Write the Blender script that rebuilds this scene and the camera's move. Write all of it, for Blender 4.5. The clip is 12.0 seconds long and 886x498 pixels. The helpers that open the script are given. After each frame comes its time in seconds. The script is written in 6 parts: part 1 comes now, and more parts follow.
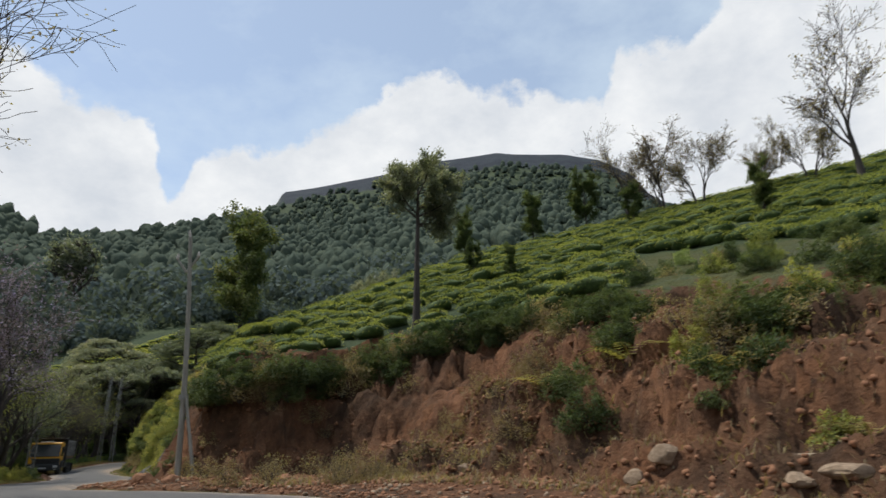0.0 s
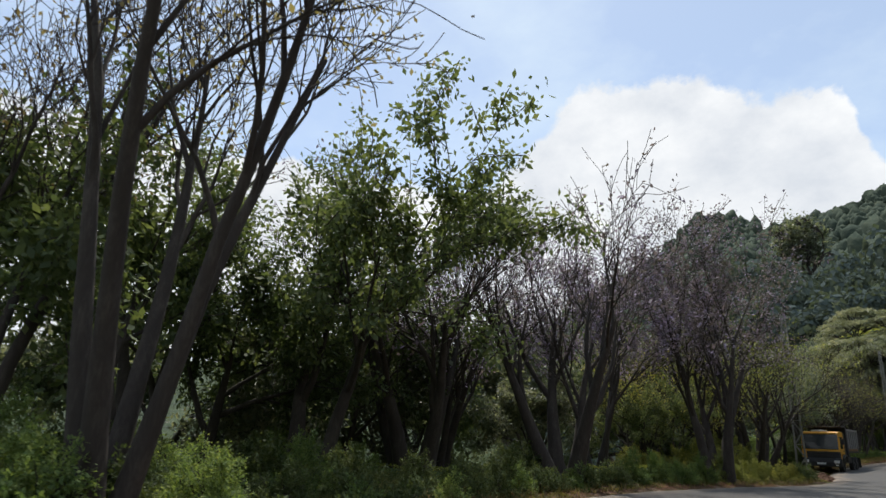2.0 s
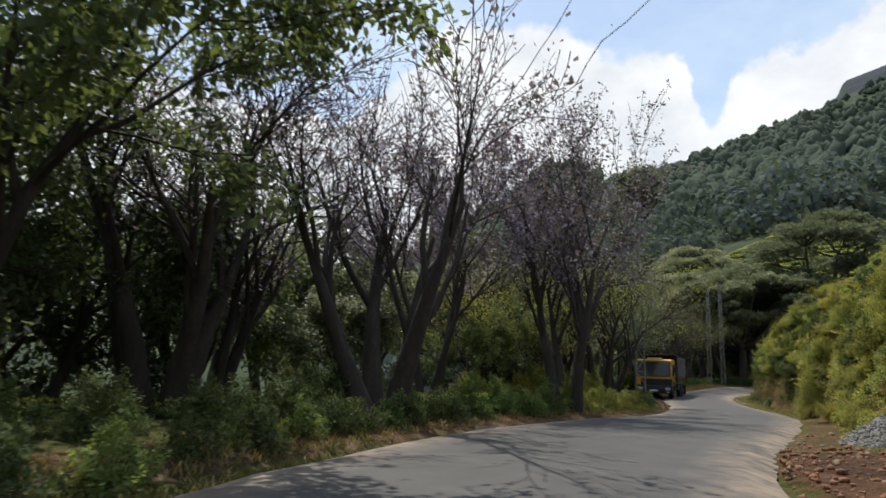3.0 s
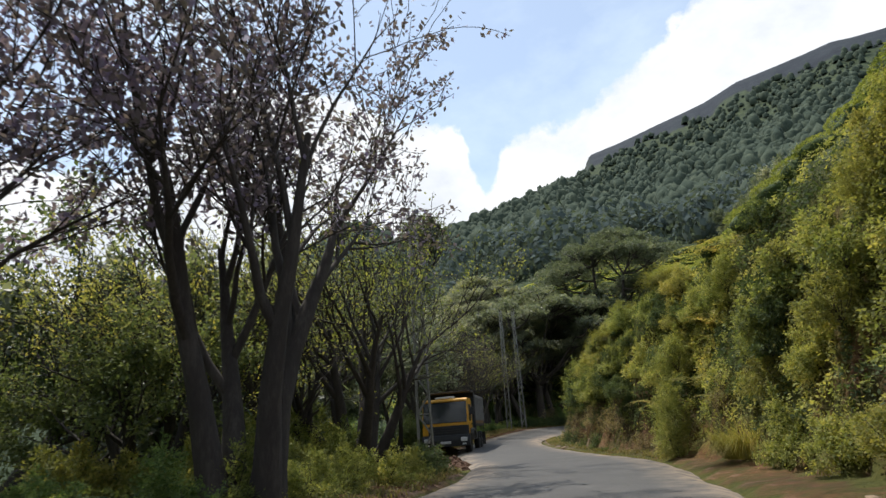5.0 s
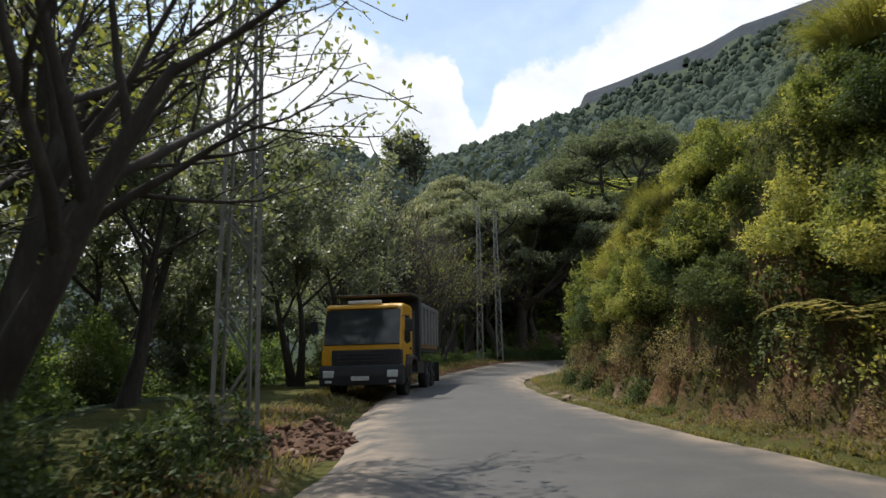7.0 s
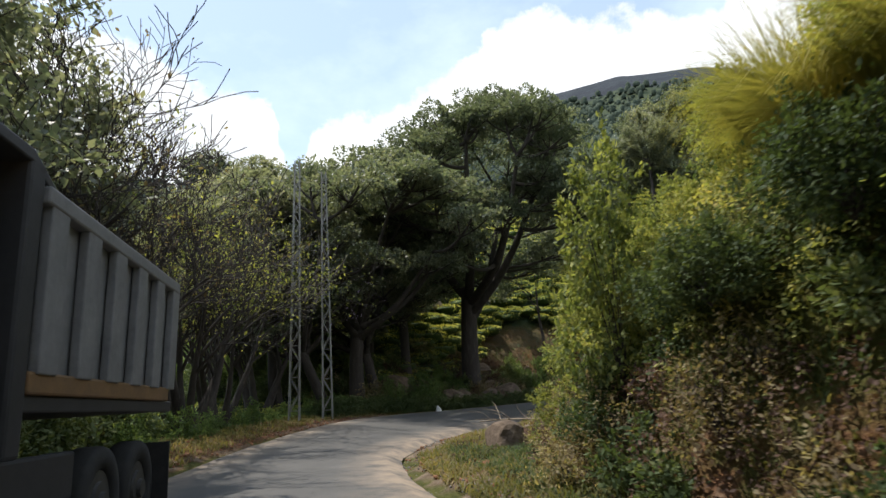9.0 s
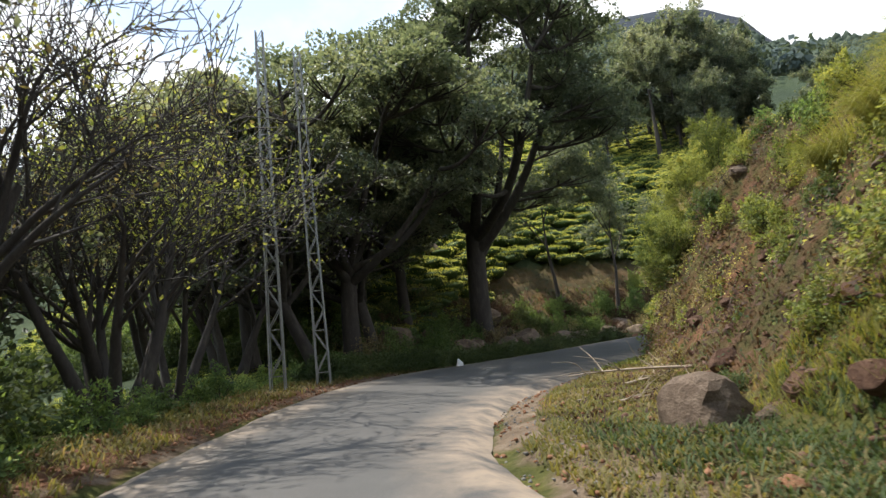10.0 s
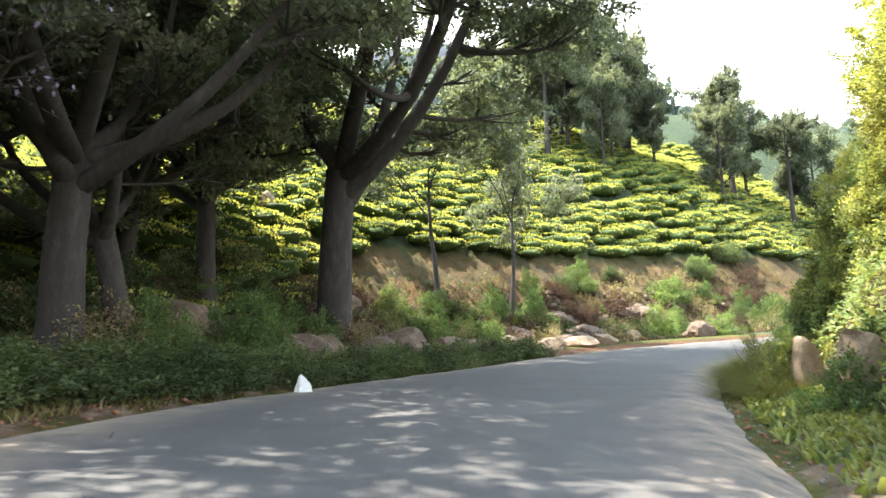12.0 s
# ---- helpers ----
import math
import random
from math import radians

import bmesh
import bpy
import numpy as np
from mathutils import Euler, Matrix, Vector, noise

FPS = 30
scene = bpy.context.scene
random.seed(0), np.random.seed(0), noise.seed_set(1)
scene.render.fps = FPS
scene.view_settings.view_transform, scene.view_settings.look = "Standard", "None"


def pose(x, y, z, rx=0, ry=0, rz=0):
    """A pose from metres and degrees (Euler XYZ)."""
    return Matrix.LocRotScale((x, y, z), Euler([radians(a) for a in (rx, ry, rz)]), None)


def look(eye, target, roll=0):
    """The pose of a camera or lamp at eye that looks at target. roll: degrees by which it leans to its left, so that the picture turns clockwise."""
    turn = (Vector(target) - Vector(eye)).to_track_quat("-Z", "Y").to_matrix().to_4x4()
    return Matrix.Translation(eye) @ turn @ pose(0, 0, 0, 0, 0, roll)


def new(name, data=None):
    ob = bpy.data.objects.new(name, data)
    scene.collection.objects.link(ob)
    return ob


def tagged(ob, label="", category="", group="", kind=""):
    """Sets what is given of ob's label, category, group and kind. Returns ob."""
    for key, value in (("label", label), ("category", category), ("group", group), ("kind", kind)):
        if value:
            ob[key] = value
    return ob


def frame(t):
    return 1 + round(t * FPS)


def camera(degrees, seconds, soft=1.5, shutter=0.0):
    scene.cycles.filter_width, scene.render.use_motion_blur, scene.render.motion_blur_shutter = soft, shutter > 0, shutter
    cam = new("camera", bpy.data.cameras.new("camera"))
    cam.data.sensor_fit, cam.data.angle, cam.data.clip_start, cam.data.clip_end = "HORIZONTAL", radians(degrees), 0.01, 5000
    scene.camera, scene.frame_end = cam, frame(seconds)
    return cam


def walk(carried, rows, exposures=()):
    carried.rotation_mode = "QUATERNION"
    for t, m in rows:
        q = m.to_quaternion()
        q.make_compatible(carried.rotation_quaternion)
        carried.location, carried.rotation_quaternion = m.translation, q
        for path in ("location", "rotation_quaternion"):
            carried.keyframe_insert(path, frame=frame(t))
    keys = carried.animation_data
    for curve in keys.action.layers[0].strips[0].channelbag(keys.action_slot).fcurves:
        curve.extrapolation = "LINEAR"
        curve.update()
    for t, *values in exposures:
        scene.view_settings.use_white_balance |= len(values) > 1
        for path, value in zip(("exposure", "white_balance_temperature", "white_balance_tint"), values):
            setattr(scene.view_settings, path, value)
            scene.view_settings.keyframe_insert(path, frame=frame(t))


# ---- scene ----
cam = camera(71.3, 12.0, soft=1.45, shutter=0.12)
PATH = [
    (0, (-1.292, 1.016, 0.773), (-1.249, 2.917, 1.394), -1.3),
    (0.5, (-1.828, 4.171, 0.704), (-2.253, 6.033, 1.297), -2.8),
    (1, (-3.091, 7.432, 0.777), (-4.057, 9.09, 1.339), -1.0),
    (1.5, (-5.033, 10.479, 0.933), (-6.492, 11.723, 1.503), -1.3),
    (2, (-7.151, 13.12, 1.189), (-8.848, 14.006, 1.768), 1.6),
    (2.5, (-9.638, 15.447, 1.154), (-11.326, 16.395, 1.654), 6.4),
    (3, (-11.895, 17.707, 1.038), (-13.369, 19.004, 1.417), 2.1),
    (3.5, (-13.8, 20.397, 0.916), (-15.068, 21.895, 1.302), -0.4),
    (3.7, (-14.538, 21.399, 0.888), (-15.752, 22.934, 1.301), 0.6),
    (5.3, (-19.571, 31.872, 0.642), (-20.478, 33.561, 1.21), -4.8),
    (5.5, (-20.16, 33.187, 0.691), (-21.098, 34.865, 1.244), -3.5),
    (6, (-21.491, 36.232, 0.621), (-22.474, 37.906, 1.105), -0.1),
    (6.5, (-22.797, 39.537, 0.531), (-23.71, 41.285, 0.862), -4.9),
    (7, (-24.199, 42.915, 0.535), (-25.123, 44.653, 0.888), -1.4),
    (7.2, (-24.801, 44.299, 0.557), (-25.696, 46.04, 0.965), -0.7),
    (8.8, (-30.243, 55.661, 0.73), (-30.7, 57.542, 1.233), -3.4),
    (9, (-30.895, 56.892, 0.694), (-31.241, 58.802, 1.175), -3.7),
    (9.3, (-31.829, 58.731, 0.695), (-32.258, 60.628, 1.162), -1.4),
    (9.5, (-32.499, 59.983, 0.715), (-32.884, 61.891, 1.177), -1.3),
    (10, (-33.736, 63.06, 0.748), (-34.015, 65.012, 1.086), -6.9),
    (10.5, (-34.656, 65.984, 0.728), (-34.872, 67.941, 1.082), -9.9),
    (11, (-35.559, 69.253, 0.802), (-35.539, 71.233, 1.085), -6.2),
    (11.5, (-36.192, 72.722, 0.871), (-36.003, 74.694, 1.147), -5.8),
    (12, (-35.98, 76.313, 0.905), (-35.73, 78.272, 1.223), -1.8),
]
EXPOSURES = [(0, 0.14), (3, 0.36), (5.5, .5), (7, .48), (9, .72), (10.5, 1.42), (11.3, 2.15), (12, 2.8)]
walk(cam, [(t, look(eye, target, roll)) for t, eye, target, roll in PATH], EXPOSURES)

# ---- sky and sun ----
SUN_AZ, SUN_EL = 67.0, 64.0            # degrees to the left of north, degrees up


def make_world():
    world = bpy.data.worlds.new("sky")
    scene.world = world
    world.use_nodes = True
    nt = world.node_tree
    N, L = nt.nodes, nt.links
    bg = N["Background"]
    bg.inputs["Strength"].default_value = 0.15
    sky = N.new("ShaderNodeTexSky")
    sky.sky_type, sky.sun_disc = "NISHITA", False
    sky.sun_elevation, sky.sun_rotation = radians(SUN_EL), radians(-SUN_AZ)
    sky.altitude, sky.air_density, sky.dust_density, sky.ozone_density = 1500, 1.0, 1.5, .7
    co = N.new("ShaderNodeTexCoord")
    sep = N.new("ShaderNodeSeparateXYZ")
    L.new(co.outputs["Generated"], sep.inputs[0])

    def math_(op, a, b=None, clamp=False):
        n = N.new("ShaderNodeMath")
        n.operation, n.use_clamp = op, clamp
        for k, v in enumerate((a, b)):
            if v is None:
                continue
            if isinstance(v, (int, float)):
                n.inputs[k].default_value = v
            else:
                L.new(v, n.inputs[k])
        return n.outputs[0]

    def noise_(scale, detail, rough, stretch=1.0):
        m = N.new("ShaderNodeMapping")
        m.inputs["Scale"].default_value = (1, 1, stretch)
        L.new(co.outputs["Generated"], m.inputs[0])
        n = N.new("ShaderNodeTexNoise")
        n.inputs["Scale"].default_value, n.inputs["Detail"].default_value, n.inputs["Roughness"].default_value = scale, detail, rough
        L.new(m.outputs[0], n.inputs["Vector"])
        return n.outputs["Fac"]

    az = math_("MULTIPLY", math_("ARCTAN2", sep.outputs[0], sep.outputs[1]), -180 / math.pi)     # left positive
    el = math_("MULTIPLY", math_("ARCSINE", sep.outputs[2]), 180 / math.pi)
    # the cumulus bank's top, by direction
    tops = [(-75, 30), (-45, 36), (-31, 37.5), (-27, 33), (-20, 33.5), (-17.8, 29), (-12, 31.5), (-5.7, 33), (-1.5, 34.5), (3, 33),
            (8, 30), (12, 27.5), (20, 26), (22.3, 24.5), (24.2, 20), (26.2, 26), (30, 28.3), (36, 29), (41, 31.5), (49, 30.5), (53, 26), (60, 22), (80, 24)]
    ramp = N.new("ShaderNodeValToRGB")
    e = ramp.color_ramp.elements
    while len(e) < len(tops):
        e.new(.5)
    for k, (a, t) in enumerate(tops):
        e[k].position = (a + 80) / 160
        e[k].color = (t / 50, t / 50, t / 50, 1)
    L.new(math_("MULTIPLY_ADD", az, 1 / 160), ramp.inputs[0])
    ramp.inputs[0].links[0].from_node.inputs[2].default_value = .5
    top = math_("MULTIPLY", ramp.outputs[0], 50)
    billow = math_("ADD", math_("MULTIPLY", math_("SUBTRACT", noise_(9, 8, .62), .5), 7.5), math_("MULTIPLY", math_("SUBTRACT", noise_(34, 6, .6), .5), 2.4))
    edge = math_("SUBTRACT", math_("ADD", top, billow), el)
    cover = math_("MULTIPLY_ADD", edge, .95, True)
    cover.node.inputs[2].default_value = .35
    veil = math_("MULTIPLY", math_("SUBTRACT", noise_(3.2, 6, .6, 1.8), .42, True), 1.3, True)
    veil = math_("ADD", veil, .36, True)
    body = math_("MULTIPLY_ADD", noise_(7, 7, .6, 1.4), 1.7, True)
    body.node.inputs[2].default_value = -.38
    glow = N.new("ShaderNodeValToRGB")
    glow.color_ramp.elements[0].color, glow.color_ramp.elements[1].color = (3.5, 3.8, 4.25, 1), (6.0, 6.05, 6.05, 1)
    L.new(body, glow.inputs[0])
    thin = N.new("ShaderNodeMixRGB")
    thin.inputs[2].default_value = (4.4, 5.15, 5.75, 1)
    L.new(veil, thin.inputs[0])
    L.new(sky.outputs[0], thin.inputs[1])
    mix = N.new("ShaderNodeMixRGB")
    L.new(cover, mix.inputs[0])
    L.new(thin.outputs[0], mix.inputs[1])
    L.new(glow.outputs[0], mix.inputs[2])
    L.new(mix.outputs[0], bg.inputs["Color"])


make_world()
sun = new("sun", bpy.data.lights.new("sun", "SUN"))
sun.data.energy, sun.data.angle, sun.data.color = 3.5, radians(.6), (1, .94, .84)
a, b = radians(SUN_AZ), radians(SUN_EL)
sun.matrix_world = look((-math.sin(a) * math.cos(b) * 200, math.cos(a) * math.cos(b) * 200, math.sin(b) * 200), (0, 0, 0))

# ---- materials ----
def nodes_of(name):
    m = bpy.data.materials.new(name)
    m.use_nodes = True
    return m, m.node_tree.nodes, m.node_tree.links


def ramp_into(N, L, fac, stops):
    r = N.new("ShaderNodeValToRGB")
    e = r.color_ramp.elements
    while len(e) < len(stops):
        e.new(.5)
    for k, (p, c) in enumerate(stops):
        e[k].position, e[k].color = p, (*c, 1)
    L.new(fac, r.inputs[0])
    return r.outputs[0]


def tex(N, L, scale, detail=5, rough=.6, stretch=(1, 1, 1), kind="Noise", where="Object"):
    co, mp = N.new("ShaderNodeTexCoord"), N.new("ShaderNodeMapping")
    mp.inputs["Scale"].default_value = stretch
    L.new(co.outputs[where], mp.inputs[0])
    t = N.new("ShaderNodeTex" + kind)
    t.inputs["Scale"].default_value = scale
    if kind == "Noise":
        t.inputs["Detail"].default_value, t.inputs["Roughness"].default_value = detail, rough
    L.new(mp.outputs[0], t.inputs["Vector"])
    return t.outputs[0]


def mixed(N, L, fac, a, b, blend="MIX"):
    m = N.new("ShaderNodeMixRGB")
    m.blend_type = blend
    for k, v in enumerate((fac, a, b)):
        if isinstance(v, (int, float)):
            m.inputs[k].default_value = v
        elif isinstance(v, tuple):
            m.inputs[k].default_value = (*v, 1)
        else:
            L.new(v, m.inputs[k])
    return m.outputs[0]


def bumped(N, L, bsdf, fac, strength, distance):
    b = N.new("ShaderNodeBump")
    b.inputs["Strength"].default_value, b.inputs["Distance"].default_value = strength, distance
    L.new(fac, b.inputs["Height"])
    L.new(b.outputs[0], bsdf.inputs["Normal"])


def plain(name, stops, scale=6, rough=.7, metal=0.0, bump=.3, dist=.01, stretch=(1, 1, 1), spec=.4):
    """A surface with two scales of tone and a fine relief."""
    m, N, L = nodes_of(name)
    p = N["Principled BSDF"]
    big, small = tex(N, L, scale, 6, .65, stretch), tex(N, L, scale * 7, 4, .6, stretch)
    f = N.new("ShaderNodeMath")
    f.operation = "MULTIPLY_ADD"
    L.new(small, f.inputs[0])
    f.inputs[1].default_value = .35
    g = N.new("ShaderNodeMath")
    g.operation = "MULTIPLY"
    L.new(big, g.inputs[0])
    g.inputs[1].default_value = .65
    L.new(g.outputs[0], f.inputs[2])
    L.new(ramp_into(N, L, f.outputs[0], stops), p.inputs["Base Color"])
    p.inputs["Roughness"].default_value, p.inputs["Metallic"].default_value = rough, metal
    p.inputs["Specular IOR Level"].default_value = spec
    if bump:
        bumped(N, L, p, f.outputs[0], bump, dist)
    return m


def paled(tone):
    """A leaf colour greyed, brightened and blued in place of a hazy veil."""
    grey = .3 * tone[0] + .6 * tone[1] + .1 * tone[2]
    return tuple(min(.7, k * (c * .8 + grey * .2)) for k, c in zip((1.74, 1.42, 1.8), tone))


def leaf(name, stops, through_=.5, rough=.62, spec=.14):
    """Leaves: each one its own tone, light comes through them."""
    m, N, L = nodes_of(name)
    p, out = N["Principled BSDF"], N["Material Output"]
    geo, inf = N.new("ShaderNodeNewGeometry"), N.new("ShaderNodeObjectInfo")
    patch = tex(N, L, .55, 3, .6)
    a = N.new("ShaderNodeMath")
    a.operation = "MULTIPLY_ADD"
    L.new(geo.outputs["Random Per Island"], a.inputs[0])
    a.inputs[1].default_value = .34
    b = N.new("ShaderNodeMath")
    b.operation = "MULTIPLY_ADD"
    L.new(patch, b.inputs[0])
    b.inputs[1].default_value = .75
    b.inputs[2].default_value = -.14
    L.new(b.outputs[0], a.inputs[2])
    c = N.new("ShaderNodeMath")
    c.operation = "MULTIPLY_ADD"
    L.new(inf.outputs["Random"], c.inputs[0])
    c.inputs[1].default_value = .3
    L.new(a.outputs[0], c.inputs[2])
    col = ramp_into(N, L, c.outputs[0], [(at, paled(tone)) for at, tone in stops])
    L.new(col, p.inputs["Base Color"])
    p.inputs["Roughness"].default_value, p.inputs["Specular IOR Level"].default_value = rough, spec
    t = N.new("ShaderNodeBsdfTranslucent")
    L.new(mixed(N, L, 1, col, (1.5, 1.45, .7), "MULTIPLY"), t.inputs[0])
    mx = N.new("ShaderNodeMixShader")
    mx.inputs[0].default_value = through_
    L.new(p.outputs[0], mx.inputs[1])
    L.new(t.outputs[0], mx.inputs[2])
    L.new(mx.outputs[0], out.inputs[0])
    return m


M_BARK = plain("bark", [(.25, (.026, .022, .02)), (.5, (.046, .039, .035)), (.75, (.095, .083, .073))], 5, .9, bump=.8, dist=.02, stretch=(1, 1, .25))
M_LEAF_GREEN = leaf("green_leaves", [(.1, (0.020, 0.051, 0.014)), (.45, (0.051, 0.119, 0.024)), (.75, (0.111, 0.204, 0.034)), (1, (0.221, 0.289, 0.060))], .48)
M_LEAF_FEATHER = leaf("feathery_leaves", [(.1, (0.02, 0.042, 0.016)), (.45, (0.044, 0.088, 0.028)), (.75, (0.09, 0.15, 0.04)), (1, (0.18, 0.23, 0.06))], .4)
M_LEAF_DARK = leaf("dark_leaves", [(.1, (0.026, 0.05, 0.03)), (.5, (0.066, 0.108, 0.064)), (.8, (0.13, 0.18, 0.11)), (1, (0.24, 0.29, 0.185))], .5, .45, .4)
# Darker leaf green: dark-leaved plants, and shade put into hollow and hedge foliage.
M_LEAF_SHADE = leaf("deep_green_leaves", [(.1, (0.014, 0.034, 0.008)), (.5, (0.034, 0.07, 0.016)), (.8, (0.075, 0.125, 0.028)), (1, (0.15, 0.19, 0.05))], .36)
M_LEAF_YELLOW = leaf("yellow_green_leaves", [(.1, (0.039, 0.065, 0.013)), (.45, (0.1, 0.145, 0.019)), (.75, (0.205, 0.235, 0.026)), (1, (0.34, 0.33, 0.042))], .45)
M_LEAF_PURPLE = leaf("lilac_blossom", [(.1, (0.045, 0.055, 0.04)), (.4, (0.1, 0.11, 0.105)), (.7, (0.18, 0.18, 0.25)), (1, (0.29, 0.29, 0.42))], .2)
M_LEAF_DRY = leaf("dry_leaves", [(.1, (0.045, 0.045, 0.022)), (.45, (0.105, 0.098, 0.038)), (.75, (0.180, 0.195, 0.060)), (1, (0.300, 0.285, 0.120))], .4)
M_LEAF_BANK = leaf("bank_leaves", [(.1, (0.027, 0.053, 0.012)), (.4, (0.075, 0.128, 0.018)), (.7, (0.180, 0.240, 0.030)), (1, (0.360, 0.360, 0.045))], .45)
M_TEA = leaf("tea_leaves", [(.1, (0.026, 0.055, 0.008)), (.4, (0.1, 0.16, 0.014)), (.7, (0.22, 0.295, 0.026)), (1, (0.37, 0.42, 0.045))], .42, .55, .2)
# Inner hedge leaf, kept dark so shade between rows is in its colour.
M_TEA_GAP_SHADE = plain("tea_hedge_gap_shade", [(.3, (0.018, 0.032, 0.008)), (.5, (0.042, 0.072, 0.014)), (.7, (0.085, 0.13, 0.025))], 9, .85, bump=1.0, dist=.06)
# Bluer than nearby leaves: distance haze put into the canopy colour.
M_HAZED_FOREST = leaf("hazed_forest_canopy", [(.1, (0.026, 0.052, 0.042)), (.45, (0.044, 0.082, 0.06)), (.75, (0.068, 0.112, 0.074)), (1, (0.1, 0.148, 0.088))], .25, .9, .05)
# Greyed blue-green, the haze of the farther slopes held in the colour.
M_HAZED_CANOPY = plain("hazed_far_canopy", [(.3, (.03, .043, .036)), (.48, (.05, .068, .052)), (.66, (.085, .103, .072))], .07, .95, bump=1.0, dist=1.6, spec=.05)
M_GRASS = leaf("grass_blades", [(.1, (.026, .042, .008)), (.45, (.058, .08, .013)), (.75, (.11, .12, .024)), (1, (.22, .185, .065))], .4)
M_STRAW = leaf("tall_yellow_grass", [(.1, (.05, .078, .008)), (.45, (.1, .135, .01)), (.75, (.17, .19, .014)), (1, (.29, .27, .045))], .45)
# Dead fern brown, darkened to hold shade at the bank's foot.
M_DEADFERN = leaf("dead_fern", [(.1, (.015, .011, .007)), (.45, (.038, .027, .014)), (.75, (.078, .054, .027)), (1, (.16, .115, .06))], .3)
M_FERN = leaf("fern_fronds", [(.1, (.05, .07, .012)), (.5, (.13, .16, .02)), (.8, (.24, .23, .03)), (1, (.34, .26, .05))], .45)
M_ROCK = plain("weathered_rock", [(.25, (.1, .07, .045)), (.5, (.25, .18, .12)), (.8, (.42, .33, .24))], 3, .9, bump=.7, dist=.04)
M_BROWNROCK = plain("brown_rock", [(.25, (.04, .028, .02)), (.5, (.12, .085, .06)), (.8, (.26, .2, .15))], 3, .95, bump=.9, dist=.06)
M_CLOD = plain("red_clods", [(.25, (.09, .04, .022)), (.5, (.22, .105, .055)), (.8, (.36, .2, .12))], 2.5, .95, bump=.7, dist=.04)
M_SOIL = plain("dark_red_soil", [(.25, (.04, .02, .013)), (.5, (.1, .052, .032)), (.8, (.2, .12, .08))], 2.5, .95, bump=1.0, dist=.06)
M_DEADWOOD = plain("bleached_wood", [(.25, (.12, .09, .06)), (.5, (.28, .22, .16)), (.8, (.48, .42, .34))], 6, .85, bump=.5, dist=.01, stretch=(1, 1, .2))
M_POLE = plain("weathered_grey_pole", [(.25, (.13, .12, .1)), (.5, (.25, .235, .2)), (.8, (.4, .38, .34))], 4, .8, bump=.4, dist=.01, stretch=(1, 1, .1))
M_STEEL = plain("galvanised_steel", [(.25, (.13, .13, .125)), (.5, (.22, .22, .21)), (.8, (.34, .33, .31))], 6, .55, metal=.25, bump=.15)
M_CONCRETE = plain("old_concrete", [(.25, (.06, .05, .04)), (.5, (.12, .1, .085)), (.8, (.2, .18, .15))], 3, .9, bump=.5, dist=.02)
M_GRAVEL = plain("grey_gravel", [(.2, (.12, .115, .108)), (.5, (.17, .162, .152)), (.8, (.23, .222, .21))], 6, .95, bump=.4, dist=.02)
M_WHITEWASH = plain("whitewashed_stone", [(.25, (.4, .38, .34)), (.5, (.62, .6, .56)), (.8, (.75, .73, .7))], 5, .8, bump=.4)
M_PORCELAIN = plain("porcelain", [(.3, (.3, .26, .22)), (.7, (.55, .5, .45))], 9, .3, bump=0)


